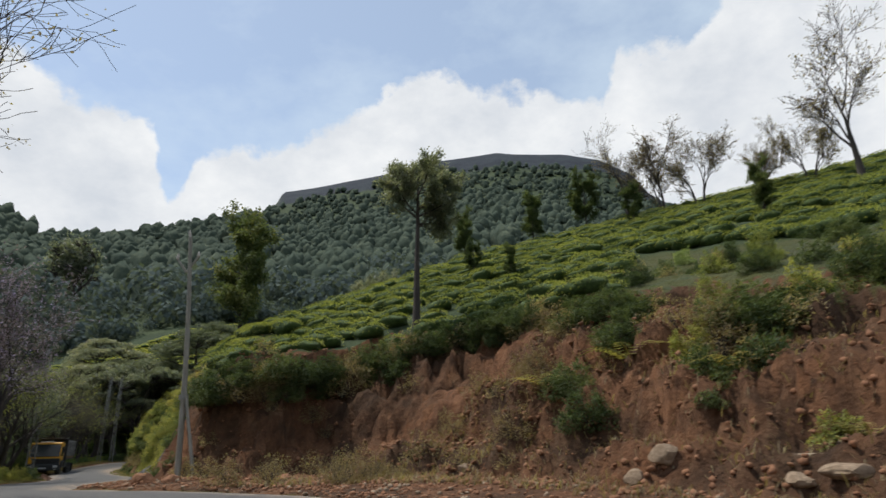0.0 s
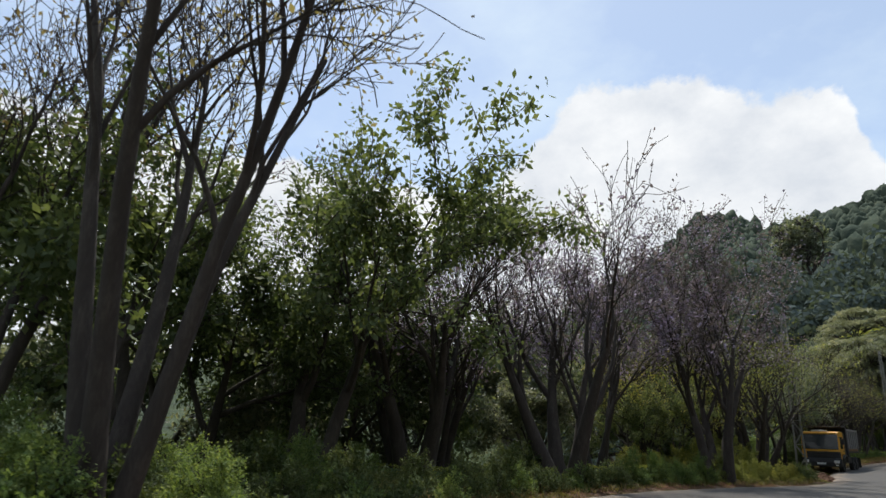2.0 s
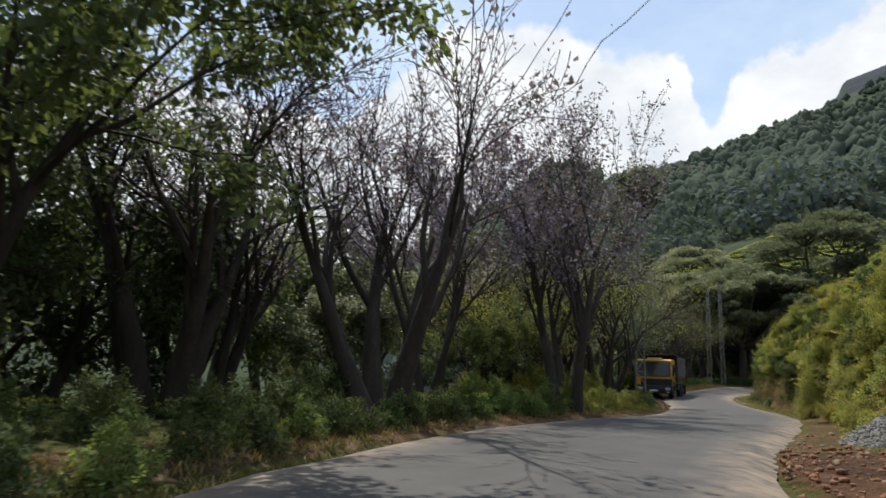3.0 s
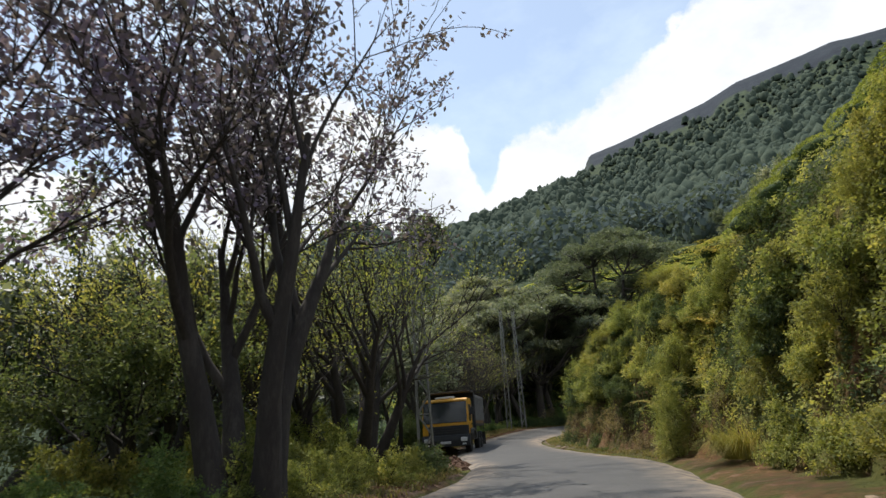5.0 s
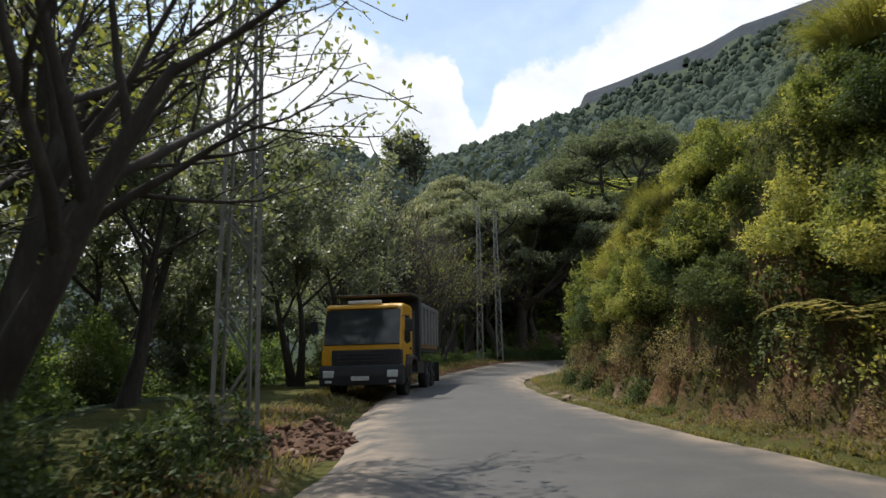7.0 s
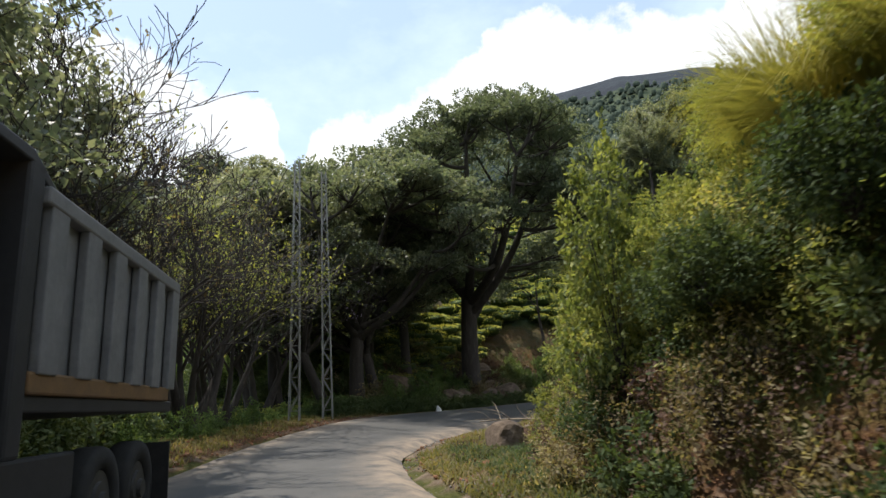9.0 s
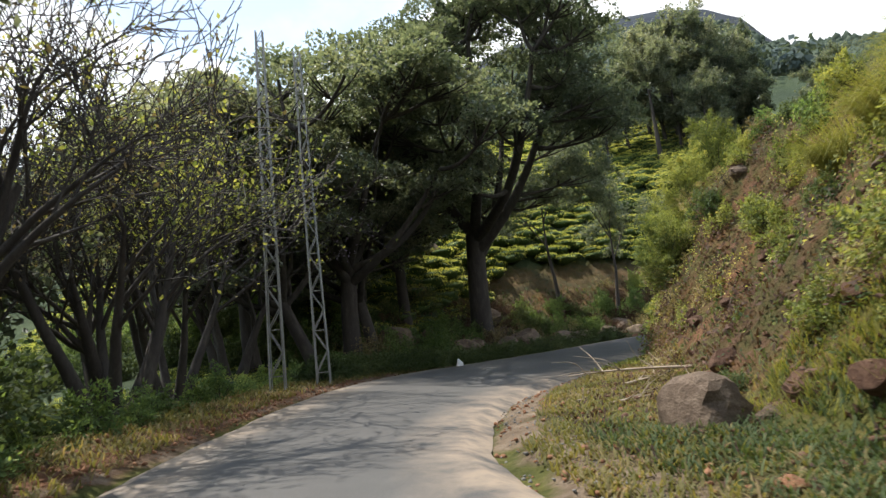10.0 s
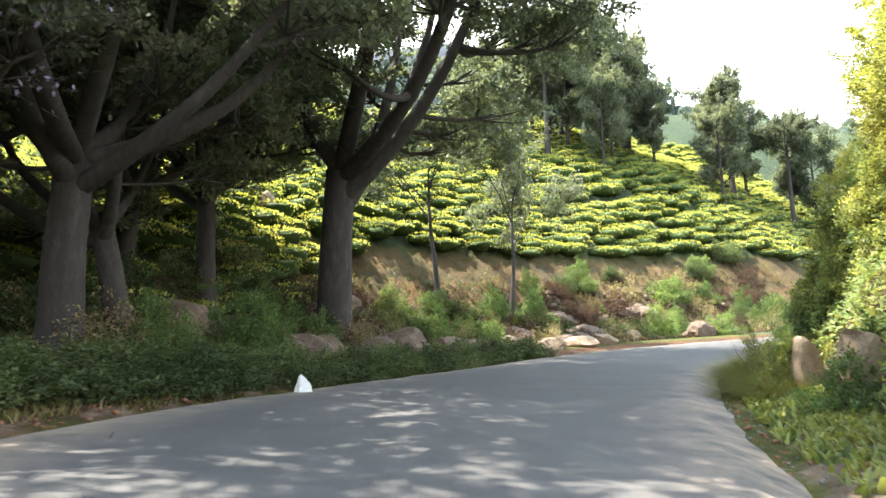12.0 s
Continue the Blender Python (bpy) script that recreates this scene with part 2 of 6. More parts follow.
def ground_material():
    """Soil, turf, tea ground and rock, each where it lies; the zones are named on the sheet."""
    m, N, L = nodes_of("ground")
    p = N["Principled BSDF"]
    zone = N.new("ShaderNodeVertexColor")
    zone.layer_name = "zone"
    sep = N.new("ShaderNodeSeparateColor")
    L.new(zone.outputs[0], sep.inputs[0])
    big, mid, fine = tex(N, L, .35, 6, .6), tex(N, L, 1.7, 7, .68), tex(N, L, 11, 6, .7)
    streak = tex(N, L, 1.4, 6, .65, (2.2, 2.2, .35))
    earth = ramp_into(N, L, mid, [(.3, (0.026, 0.013, 0.009)), (.44, (0.07, 0.03, 0.017)), (.56, (0.155, 0.064, 0.029)), (.7, (0.25, 0.13, 0.07))])
    earth = mixed(N, L, .5, earth, ramp_into(N, L, streak, [(.3, (0.045, 0.022, 0.013)), (.52, (0.14, 0.062, 0.03)), (.75, (0.25, 0.14, 0.08))]))
    earth = mixed(N, L, .35, earth, ramp_into(N, L, fine, [(.3, (0.072, 0.032, 0.018)), (.7, (0.259, 0.144, 0.079))]))
    earth = mixed(N, L, ramp_into(N, L, big, [(.42, (0, 0, 0)), (.6, (.85, .85, .85))]), earth, ramp_into(N, L, mid, [(.3, (.02, .012, .008)), (.55, (.055, .033, .02)), (.75, (.11, .072, .045))]))
    turf = ramp_into(N, L, mid, [(.25, (.03, .035, .01)), (.45, (.06, .07, .016)), (.6, (.11, .105, .025)), (.8, (.2, .14, .05))])
    turf = mixed(N, L, .4, turf, ramp_into(N, L, fine, [(.3, (.025, .028, .01)), (.7, (.14, .13, .035))]))
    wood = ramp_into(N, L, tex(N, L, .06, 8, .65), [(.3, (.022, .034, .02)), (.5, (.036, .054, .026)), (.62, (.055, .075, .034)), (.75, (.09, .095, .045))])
    # Cliff rock; the blue of distance haze is mixed into its colours.
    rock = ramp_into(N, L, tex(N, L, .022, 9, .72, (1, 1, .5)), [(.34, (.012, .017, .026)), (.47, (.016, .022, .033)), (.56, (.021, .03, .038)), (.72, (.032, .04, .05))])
    sand = ramp_into(N, L, mid, [(.3, (.09, .06, .038)), (.55, (.18, .135, .095)), (.8, (.3, .24, .18))])

    def by(fac, a, b):
        f = N.new("ShaderNodeMath")
        f.operation, f.use_clamp = "MULTIPLY_ADD", True
        g = N.new("ShaderNodeMath")
        g.operation = "MULTIPLY_ADD"
        L.new(mid, g.inputs[0])
        g.inputs[1].default_value, g.inputs[2].default_value = 1.6, -.8
        h = N.new("ShaderNodeMath")
        h.operation = "ADD"
        L.new(fac, h.inputs[0])
        L.new(g.outputs[0], h.inputs[1])
        L.new(h.outputs[0], f.inputs[0])
        f.inputs[1].default_value, f.inputs[2].default_value = 2.2, -.6
        return mixed(N, L, f.outputs[0], a, b)

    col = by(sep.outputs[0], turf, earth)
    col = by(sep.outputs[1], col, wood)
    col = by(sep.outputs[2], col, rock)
    alpha = zone.outputs["Alpha"]
    col = by(alpha, col, sand)
    L.new(col, p.inputs["Base Color"])
    p.inputs["Roughness"].default_value, p.inputs["Specular IOR Level"].default_value = .95, .2
    add = N.new("ShaderNodeMath")
    add.operation = "MULTIPLY_ADD"
    L.new(fine, add.inputs[0])
    add.inputs[1].default_value = .3
    L.new(mid, add.inputs[2])
    bumped(N, L, p, add.outputs[0], 1.0, .2)
    return m


def road_material():
    """Worn grey asphalt: fine stone, patches, dust towards the edges."""
    m, N, L = nodes_of("worn_asphalt")
    p = N["Principled BSDF"]
    big, mid, fine = tex(N, L, .3, 5, .6), tex(N, L, 1.6, 6, .65), tex(N, L, 60, 3, .7)
    col = ramp_into(N, L, big, [(.3, (0.04, 0.039, 0.038)), (.5, (0.054, 0.052, 0.05)), (.7, (0.078, 0.074, 0.07))])
    col = mixed(N, L, .45, col, ramp_into(N, L, mid, [(.32, (0.03, 0.029, 0.027)), (.55, (0.063, 0.06, 0.057)), (.72, (0.128, 0.12, 0.108))]))
    col = mixed(N, L, .35, col, ramp_into(N, L, fine, [(.3, (0.035, 0.035, 0.035)), (.7, (0.154, 0.147, 0.140))]))
    vc = N.new("ShaderNodeVertexColor")
    vc.layer_name = "dust"
    sep = N.new("ShaderNodeSeparateColor")
    L.new(vc.outputs[0], sep.inputs[0])
    f = N.new("ShaderNodeMath")
    f.operation, f.use_clamp = "MULTIPLY", True
    L.new(sep.outputs[0], f.inputs[0])
    L.new(ramp_into(N, L, mid, [(.35, (0, 0, 0)), (.65, (1.3, 1.3, 1.3))]), f.inputs[1])
    col = mixed(N, L, f.outputs[0], col, (.27, .21, .155))
    L.new(col, p.inputs["Base Color"])
    p.inputs["Roughness"].default_value, p.inputs["Specular IOR Level"].default_value = .72, .4
    bumped(N, L, p, fine, .35, .01)
    return m


M_GROUND, M_ROAD = ground_material(), road_material()
M_PAINT_YELLOW = plain("yellow_truck_paint", [(.3, (.5, .24, .012)), (.6, (.62, .31, .016)), (.85, (.5, .29, .06))], 2, .42, bump=.05, spec=.5)
M_PAINT_DARK = plain("dusty_dark_paint", [(.3, (.012, .013, .015)), (.6, (.026, .026, .028)), (.85, (.06, .055, .05))], 2.5, .6, bump=.1)
M_BED = plain("dusty_grey_steel", [(.3, (.11, .11, .112)), (.6, (.18, .18, .18)), (.85, (.26, .25, .235))], 2.2, .6, metal=.1, bump=.15)
M_RUBBER = plain("tyre_rubber", [(.3, (.012, .012, .012)), (.7, (.03, .029, .027))], 8, .9, bump=.4)
M_RIM = plain("painted_rim", [(.3, (.025, .024, .022)), (.7, (.07, .066, .06))], 5, .6, metal=.3, bump=.1)
M_RUST = plain("orange_primer_band", [(.3, (.1, .06, .03)), (.7, (.2, .11, .04))], 4, .7, bump=.1)
M_LAMP = plain("headlamp_lens", [(.3, (.4, .4, .4)), (.7, (.65, .65, .63))], 8, .15, bump=0)


def glass(name):
    m, N, L = nodes_of(name)
    p = N["Principled BSDF"]
    p.inputs["Base Color"].default_value = (.02, .025, .03, 1)
    p.inputs["Roughness"].default_value, p.inputs["Specular IOR Level"].default_value = .08, .6
    bumped(N, L, p, tex(N, L, 3, 2, .5), .02, .01)
    return m


M_GLASS = glass("tinted_cab_glass")

# ---- the form of the ground ----
# cross-sections of the road: left edge x, y, z and right edge x, y, z
SECTIONS = [
    (-2.0, -25, -.45, 5.0, -25, -.45), (-3.1, -8, -.42, 3.1, -8, -.42), (-4.1, 2.2, -.4, 2.1, 2.6, -.4),
    (-5.6, 7.5, -.28, .4, 8.8, -.28), (-7.9, 11.6, -.1, -2.5, 13.6, -.1), (-10.7, 13.7, 0, -5.4, 16.0, -.05),
    (-13.5, 15.7, .02, -8.7, 17.3, 0), (-17.2, 18.9, -.1, -11.2, 19.6, -.05), (-20.4, 23.6, -.25, -14.0, 24.2, -.2),
    (-22.6, 28.0, -.33, -16.5, 29.8, -.33), (-24.8, 35, -.45, -18.4, 36, -.45), (-26.2, 42, -.55, -20.4, 42.5, -.58),
    (-28.4, 48, -.56, -22.7, 48.8, -.57), (-31.0, 52, -.54, -25.3, 52.6, -.55), (-33.8, 57, -.5, -28.4, 57.2, -.5),
    (-36.2, 61.5, -.44, -31.1, 62, -.45), (-37.8, 66, -.33, -33.1, 66.2, -.41), (-38.8, 70.5, -.13, -34.4, 70, -.34),
    (-39.1, 74, .07, -34.6, 74, -.3), (-39.3, 78, .25, -33.9, 77.8, -.26), (-39.1, 83, .3, -32.1, 82.2, -.13),
    (-37.3, 87.3, .3, -29.7, 86.8, 0), (-34.1, 91.8, .36, -26.9, 91, .17), (-30.1, 97, .5, -23.1, 95, .36),
    (-24.1, 102, .7, -18.1, 98, .6), (-14, 107, 1.0, -9, 102, 1.0), (0, 112, 1.5, 3, 107, 1.5)]


def catmull(P, n):
    """A smooth line through the rows of P, n steps a span."""
    P = np.asarray(P, float)
    Q = np.vstack([2 * P[0] - P[1], P, 2 * P[-1] - P[-2]])
    u = np.linspace(0, 1, n, endpoint=False)[:, None]
    out = []
    for i in range(len(P) - 1):
        a, b, c, d = Q[i:i + 4]
        out.append(.5 * (2 * b + (c - a) * u + (2 * a - 5 * b + 4 * c - d) * u ** 2 + (3 * b - a - 3 * c + d) * u ** 3))
    return np.vstack(out + [P[-1:]])


SPAN = 16
EDGES = catmull(SECTIONS, SPAN)
ROAD_L, ROAD_R = EDGES[:, :3], EDGES[:, 3:]
ROAD_C = (ROAD_L + ROAD_R) / 2
ROAD_W = np.hypot(*(ROAD_R - ROAD_L)[:, :2].T) / 2
ROAD_T = (ROAD_R - ROAD_L)[:, :2] / (2 * ROAD_W[:, None])      # the way across, to the right

# the bank on the right, section by section: where its foot lies and how steep it is cut
BANK_FOOT = [4, 4, 4, 4, 3.4, 3.6, 2.8, 1.9, 2.6, 2.7, 2.2, 1.4, .8, .4, .5, 1.1, 1.8, 2.7, 3.0, 2.4, 1.2, .7, .35, .25, .6, 2, 2]
BANK_RISE = [.7, .7, .7, .72, .92, 1.08, 1.7, 2.8, 2.2, 1.7, 2.2, 3.2, 3.8, 3.8, 3.3, 2.4, 1.6, 1.05, .9, 1.2, 2.2, 2.8, 3.0, 2.6, 1.6, .9, .9]
# the height at which the tea begins over the bank
BANK_TOP = [20, 20, 20, 20, 20, 20, 14, 9, 6.4, 5.2, 5.3, 5.6, 5.5, 5.2, 4.2, 3.0, 2.8, 3.0, 3.1, 3.4, 4.0, 4.6, 5.0, 4.8, 4.4, 4, 4]
# the far side of the last bend, on the left: 0 falls away, 1 rises as a tea hill
RISE_LEFT = [0] * 18 + [.0, .1, .3, .75, 1, 1, 1, 1, 1]
# the skyline of the mountains: degrees to the left of north, degrees up
SKYLINE_AZ = [-180, -75, -39, -29.5, -24, -22.3, -20.6, -18, -15, -7.6, 0, 3, 8, 14.0, 15.2, 19, 23.4, 29, 34, 36.5, 39, 44, 56, 75, 180]
SKYLINE_EL = [7, 12, 16, 19.4, 20.6, 21.6, 23.9, 25.4, 26.3, 27.1, 26.5, 25.6, 24.6, 23.3, 21.3, 20.7, 19.3, 17.8, 17.3, 18.6, 19.0, 15, 8, 6, 7]


def waves(x, y, size, seed):
    """Soft uneven relief between -1 and 1, from turned sines of falling size."""
    out, amp, total = np.zeros_like(x, dtype=float), 1.0, 0.0
    for k in range(4):
        a = seed * 1.7 + k * 2.1
        c, s = np.cos(a), np.sin(a)
        u, v = (c * x + s * y) / size, (-s * x + c * y) / size
        out += amp * np.sin(u * 6.28 + 1.3 * np.sin(v * 4.1 + seed) + k) * np.cos(v * 5.3 + 1.1 * np.sin(u * 3.7 - seed))
        total += amp
        size, amp = size * .47, amp * .55
    return out / total


def ease(a, b, x):
    u = np.clip((x - a) / (b - a), 0, 1)
    return u * u * (3 - 2 * u)


def soft_min(a, b, k):
    h = np.clip(.5 + .5 * (b - a) / k, 0, 1)
    return b * (1 - h) + a * h - k * h * (1 - h)


def beside(x, y):
    """For points: the nearest section (as a number), the metres outside the left and the right edge, the road's height there."""
    x, y = np.atleast_1d(np.asarray(x, float)), np.atleast_1d(np.asarray(y, float))
    near = np.empty(len(x), int)
    for a in range(0, len(x), 20000):
        b = slice(a, a + 20000)
        near[b] = ((x[b, None] - ROAD_C[None, :, 0]) ** 2 + (y[b, None] - ROAD_C[None, :, 1]) ** 2).argmin(1)
    s = (x - ROAD_C[near, 0]) * ROAD_T[near, 0] + (y - ROAD_C[near, 1]) * ROAD_T[near, 1]
    w = ROAD_W[near]
    f = np.clip(s / w * .5 + .5, 0, 1)
    z = ROAD_L[near, 2] * (1 - f) + ROAD_R[near, 2] * f
    return near / SPAN, -s - w, s - w, z


def hill(x, y):
    """The tea hill over the road before any bank is cut into it."""
    yy = np.where(y < 27, 27 + (.25 + .45 * ease(0, 8, x)) * (y - 27), np.where(y < 50, y, np.where(y < 72, 50 + .1 * (y - 50), 52.2 - .5 * (y - 72))))
    return 4.8 + np.where(x > -5, .24, .1) * (x + 5) + .4 * (yy - 27)


def mountains(x, y):
    """Woods and rock that climb, ever steeper to the eye, to the skyline."""
    dx, dy = x + 20, y - 40
    r, az = np.hypot(dx, dy), np.degrees(np.arctan2(-dx, dy))
    el = np.interp(az, SKYLINE_AZ, SKYLINE_EL)
    crest = 1150 + 850 * ease(16.5, 14, az) * ease(-60, -30, az)
    t = np.clip(np.log(np.maximum(r, 111) / 110) / np.log(crest / 110), 0, 1)
    mesa = ease(-24, -20, az) * (1 - ease(14.2, 15.4, az))
    rise = t ** .32 * (1 - .1 * mesa) + .1 * mesa * ease(.84, .99, t + .012 * waves(az, az * .3, 9, 2))
    rise = rise * (1 + .045 * waves(az * 6, r * .12, 50, 5) * 4 * t * (1 - t))
    back = 1 - .5 * ease(1.1, 2.2, r / crest)
    return np.minimum(r, crest) * np.tan(np.radians(el * rise)) * back


def height(x, y):
    """The ground's height."""
    x, y = np.atleast_1d(np.asarray(x, float)), np.atleast_1d(np.asarray(y, float))
    q, dl, dr, zr = beside(x, y)
    r = np.hypot(x + 20, y - 40)
    k = np.arange(len(BANK_FOOT))
    foot = np.interp(q, k, BANK_FOOT) + (.5 - .3 * ease(9.5, 11, q)) * waves(x, y, 7, 3)
    earth = ease(1.5, 3, q) * (1 - ease(8.2, 9.2, q))
    foot = foot + earth * (.55 * waves(x, y, 2.7, 21) + .3 * waves(x, y, 1.0, 22))
    rise = np.interp(q, k, BANK_RISE)
    lump = waves(x, y, 2.6, 6) * .45 + waves(x, y, 1.1, 9) * .24 + (.5 - np.abs(waves(x, y, .8, 12))) * .3
    lump = lump + earth * (.3 * (.5 - np.abs(waves(x, y, 1.3, 31))) + .16 * waves(x, y, .55, 33))
    d = np.maximum(dr, 0)
    bank = .06 * np.minimum(d, foot) + rise * np.maximum(d - foot, 0) * 1.0 + lump * ease(0, 2.5, d - foot) + .05 * waves(x, y, 1.4, 4) * ease(.2, 1, d)
    bank = bank + earth * .26 * np.sin(bank * 3.6 + 2.5 * waves(x, y, 3.3, 8)) * ease(.3, 1.2, bank)
    lid = np.interp(q, k, BANK_TOP) + .55 * np.maximum(d - 3, 0)
    top = soft_min(hill(x, y), lid, 1.0) - zr + .25 * waves(x, y, 9, 1)
    fade = 1 - ease(62, 135, r)
    right = np.where(d > 0, soft_min(bank, np.maximum(top, .4 + .05 * d) * fade + (1 - fade) * 2, .9), 0)
    low = np.minimum(bank * .2, 1.5 + .08 * d)
    right = np.where(right < low, low, right)
    e = np.maximum(dl, 0)
    climb_end = 1 - ease(120, 210, r)
    up = np.interp(q, np.arange(len(RISE_LEFT)), RISE_LEFT)
    climb = soft_min(.1 * np.minimum(e, 2) + .95 * np.maximum(e - 5, 0), 3.2 + (.33 + .27 * ease(22, 24, q)) * e, 1.2) + lump * .5 * ease(4, 6, e)
    climb = np.where(e > 42, climb.clip(None, 17 + 11 * ease(22, 24, q) + .12 * (e - 42)), climb)
    fall = .12 * np.minimum(e, 1.5) + .08 * waves(x, y, 2.1, 7) * ease(.3, 1.5, e) - .22 * np.maximum(e - 5, 0)
    fall = np.maximum(fall, -9 + .8 * waves(x, y, 25, 2))
    left = np.where(e > 0, up * climb * climb_end + (1 - up) * fall, 0)
    inside = (dl <= 0) & (dr <= 0)
    z = zr + right + left - np.where(inside, .10, .0) - .05 * np.exp(-np.maximum(np.maximum(dl, dr), 0) / .3)
    return z + mountains(x, y) * ease(112, 175, r)


def ground_z(x, y):
    return float(height(x, y)[0])


# ---- end of the form ----

# ---- building tools ----
def raw(name, V, F, material, smooth=False):
    """A mesh from arrays of places and of equal-sided faces."""
    V, F = np.asarray(V, np.float32), np.asarray(F, np.int32)
    me = bpy.data.meshes.new(name)
    me.vertices.add(len(V))
    me.vertices.foreach_set("co", V.ravel())
    me.loops.add(F.size)
    me.loops.foreach_set("vertex_index", F.ravel())
    me.polygons.add(len(F))
    me.polygons.foreach_set("loop_start", np.arange(0, F.size, F.shape[1], dtype=np.int32))
    if smooth:
        me.polygons.foreach_set("use_smooth", np.ones(len(F), bool))
    me.update(calc_edges=True)
    me.materials.append(material)
    return me


def part(name, shape, material, parent=None, label="", smooth=False):
    """Links a bmesh, a mesh or a pair of arrays as one mesh object."""
    if isinstance(shape, bmesh.types.BMesh):
        me = bpy.data.meshes.new(name)
        shape.to_mesh(me)
        shape.free()
        me.materials.append(material)
        if smooth:
            me.polygons.foreach_set("use_smooth", np.ones(len(me.polygons), bool))
    elif isinstance(shape, tuple):
        me = raw(name, shape[0], shape[1], material, smooth)
    else:
        me = shape
    ob = new(name, me)
    ob.parent = parent
    if label:
        ob["label"] = label
    return ob


def thing(name, at, label, category, group="", turn=0.0, size=1.0):
    ob = new(name)
    ob.empty_display_size = .2
    ob.matrix_world = pose(*at, 0, 0, turn) @ Matrix.Scale(size, 4)
    return tagged(ob, label, category, group)


def slab(bm, lo, hi, bevel=.02, m=None):
    """A bevelled block between two corners."""
    lo, hi = Vector(lo), Vector(hi)
    made = bmesh.ops.create_cube(bm, size=1)["verts"]
    bmesh.ops.scale(bm, vec=hi - lo, verts=made)
    bmesh.ops.translate(bm, vec=(lo + hi) / 2, verts=made)
    if bevel:
        edges = list({e for v in made for e in v.link_edges})
        got = bmesh.ops.bevel(bm, geom=edges, offset=bevel, segments=2, affect="EDGES", profile=.5)
        made = list({v for f in got["faces"] for v in f.verts} | {v for v in made if v.is_valid})
    if m is not None:
        bmesh.ops.transform(bm, matrix=m, verts=made)
    return made


def block(lo, hi, bevel=.02):
    bm = bmesh.new()
    slab(bm, lo, hi, bevel)
    return bm


def tube(points, radii, sides=6, cap=True):
    """A tapered round bar along points: arrays of places and faces."""
    P, R = np.asarray(points, float), np.asarray(radii, float)
    n = len(P)
    T = np.gradient(P, axis=0)
    T /= np.linalg.norm(T, axis=1, keepdims=True) + 1e-9
    ref = np.array([1.0, 0, 0]) if abs(T[0, 0]) < .8 else np.array([0, 1.0, 0])
    A = np.cross(T, ref)
    A /= np.linalg.norm(A, axis=1, keepdims=True) + 1e-9
    B = np.cross(T, A)
    ang = np.arange(sides) * 2 * np.pi / sides
    V = (P[:, None] + R[:, None, None] * (np.cos(ang)[None, :, None] * A[:, None] + np.sin(ang)[None, :, None] * B[:, None])).reshape(-1, 3)
    i, j = np.meshgrid(np.arange(n - 1), np.arange(sides), indexing="ij")
    a, b = i * sides + j, i * sides + (j + 1) % sides
    F = np.stack([a, b, b + sides, a + sides], -1).reshape(-1, 4)
    return V, F


def gather(pieces):
    """Joins pairs of arrays into one."""
    V, F, n = [], [], 0
    for v, f in pieces:
        V.append(v)
        F.append(np.asarray(f) + n)
        n += len(v)
    return np.vstack(V), np.vstack(F)


def cards(P, D, U, length, width):
    """Leaves: bent lozenges at P along D, their flat sides facing U; sizes may differ."""
    P, D, U = (np.asarray(v, float) for v in (P, D, U))
    n = len(P)
    length, width = np.broadcast_to(length, n)[:, None], np.broadcast_to(width, n)[:, None]
    D = D / (np.linalg.norm(D, axis=1, keepdims=True) + 1e-9)
    S = np.cross(D, U)
    S /= np.linalg.norm(S, axis=1, keepdims=True) + 1e-9
    N_ = np.cross(S, D)
    V = np.stack([P, P + D * length * .5 + S * width * .5 - N_ * width * .12, P + D * length, P + D * length * .5 - S * width * .5 - N_ * width * .12], 1).reshape(-1, 3)
    F = np.arange(4 * n).reshape(-1, 4)
    return V, F


def unit(rng, n):
    v = rng.normal(size=(n, 3))
    return v / np.linalg.norm(v, axis=1, keepdims=True)


# ---- trees ----
def grow(rng, P, D, L, R, level, spec, limbs, tips):
    """One limb and, from it, the next finer ones. spec: for each level (steps, wander, lift, children, spread, shorter, from)."""
    steps, wander, lift, kids, spread, shorter, begin = spec[level]
    pts, rad, d = [P], [R], D / np.linalg.norm(D)
    taper = .22 if level < len(spec) - 1 else .15
    for k in range(steps):
        d = d + rng.normal(size=3) * wander + np.array([0, 0, lift])
        d /= np.linalg.norm(d)
        pts.append(pts[-1] + d * L / steps)
        rad.append(R * (1 - (1 - taper) * (k + 1) / steps))
    limbs.append((np.array(pts), np.array(rad), level))
    if level == len(spec) - 1:
        tips.append(np.array(pts))
        return
    for k in range(kids):
        f = begin + (1 - begin) * (k + rng.uniform(.2, .9)) / kids
        i = min(int(f * steps), steps - 1)
        w = f * steps - i
        p = pts[i] * (1 - w) + pts[i + 1] * w
        axis = (pts[i + 1] - pts[i]) / (np.linalg.norm(pts[i + 1] - pts[i]) + 1e-9)
        side = np.cross(axis, rng.normal(size=3))
        side /= np.linalg.norm(side) + 1e-9
        ang = np.radians(spread * rng.uniform(.7, 1.25))
        nd = axis * np.cos(ang) + side * np.sin(ang)
        grow(rng, p, nd, L * shorter * rng.uniform(.75, 1.2), rad[i] * .56, level + 1, spec, limbs, tips)


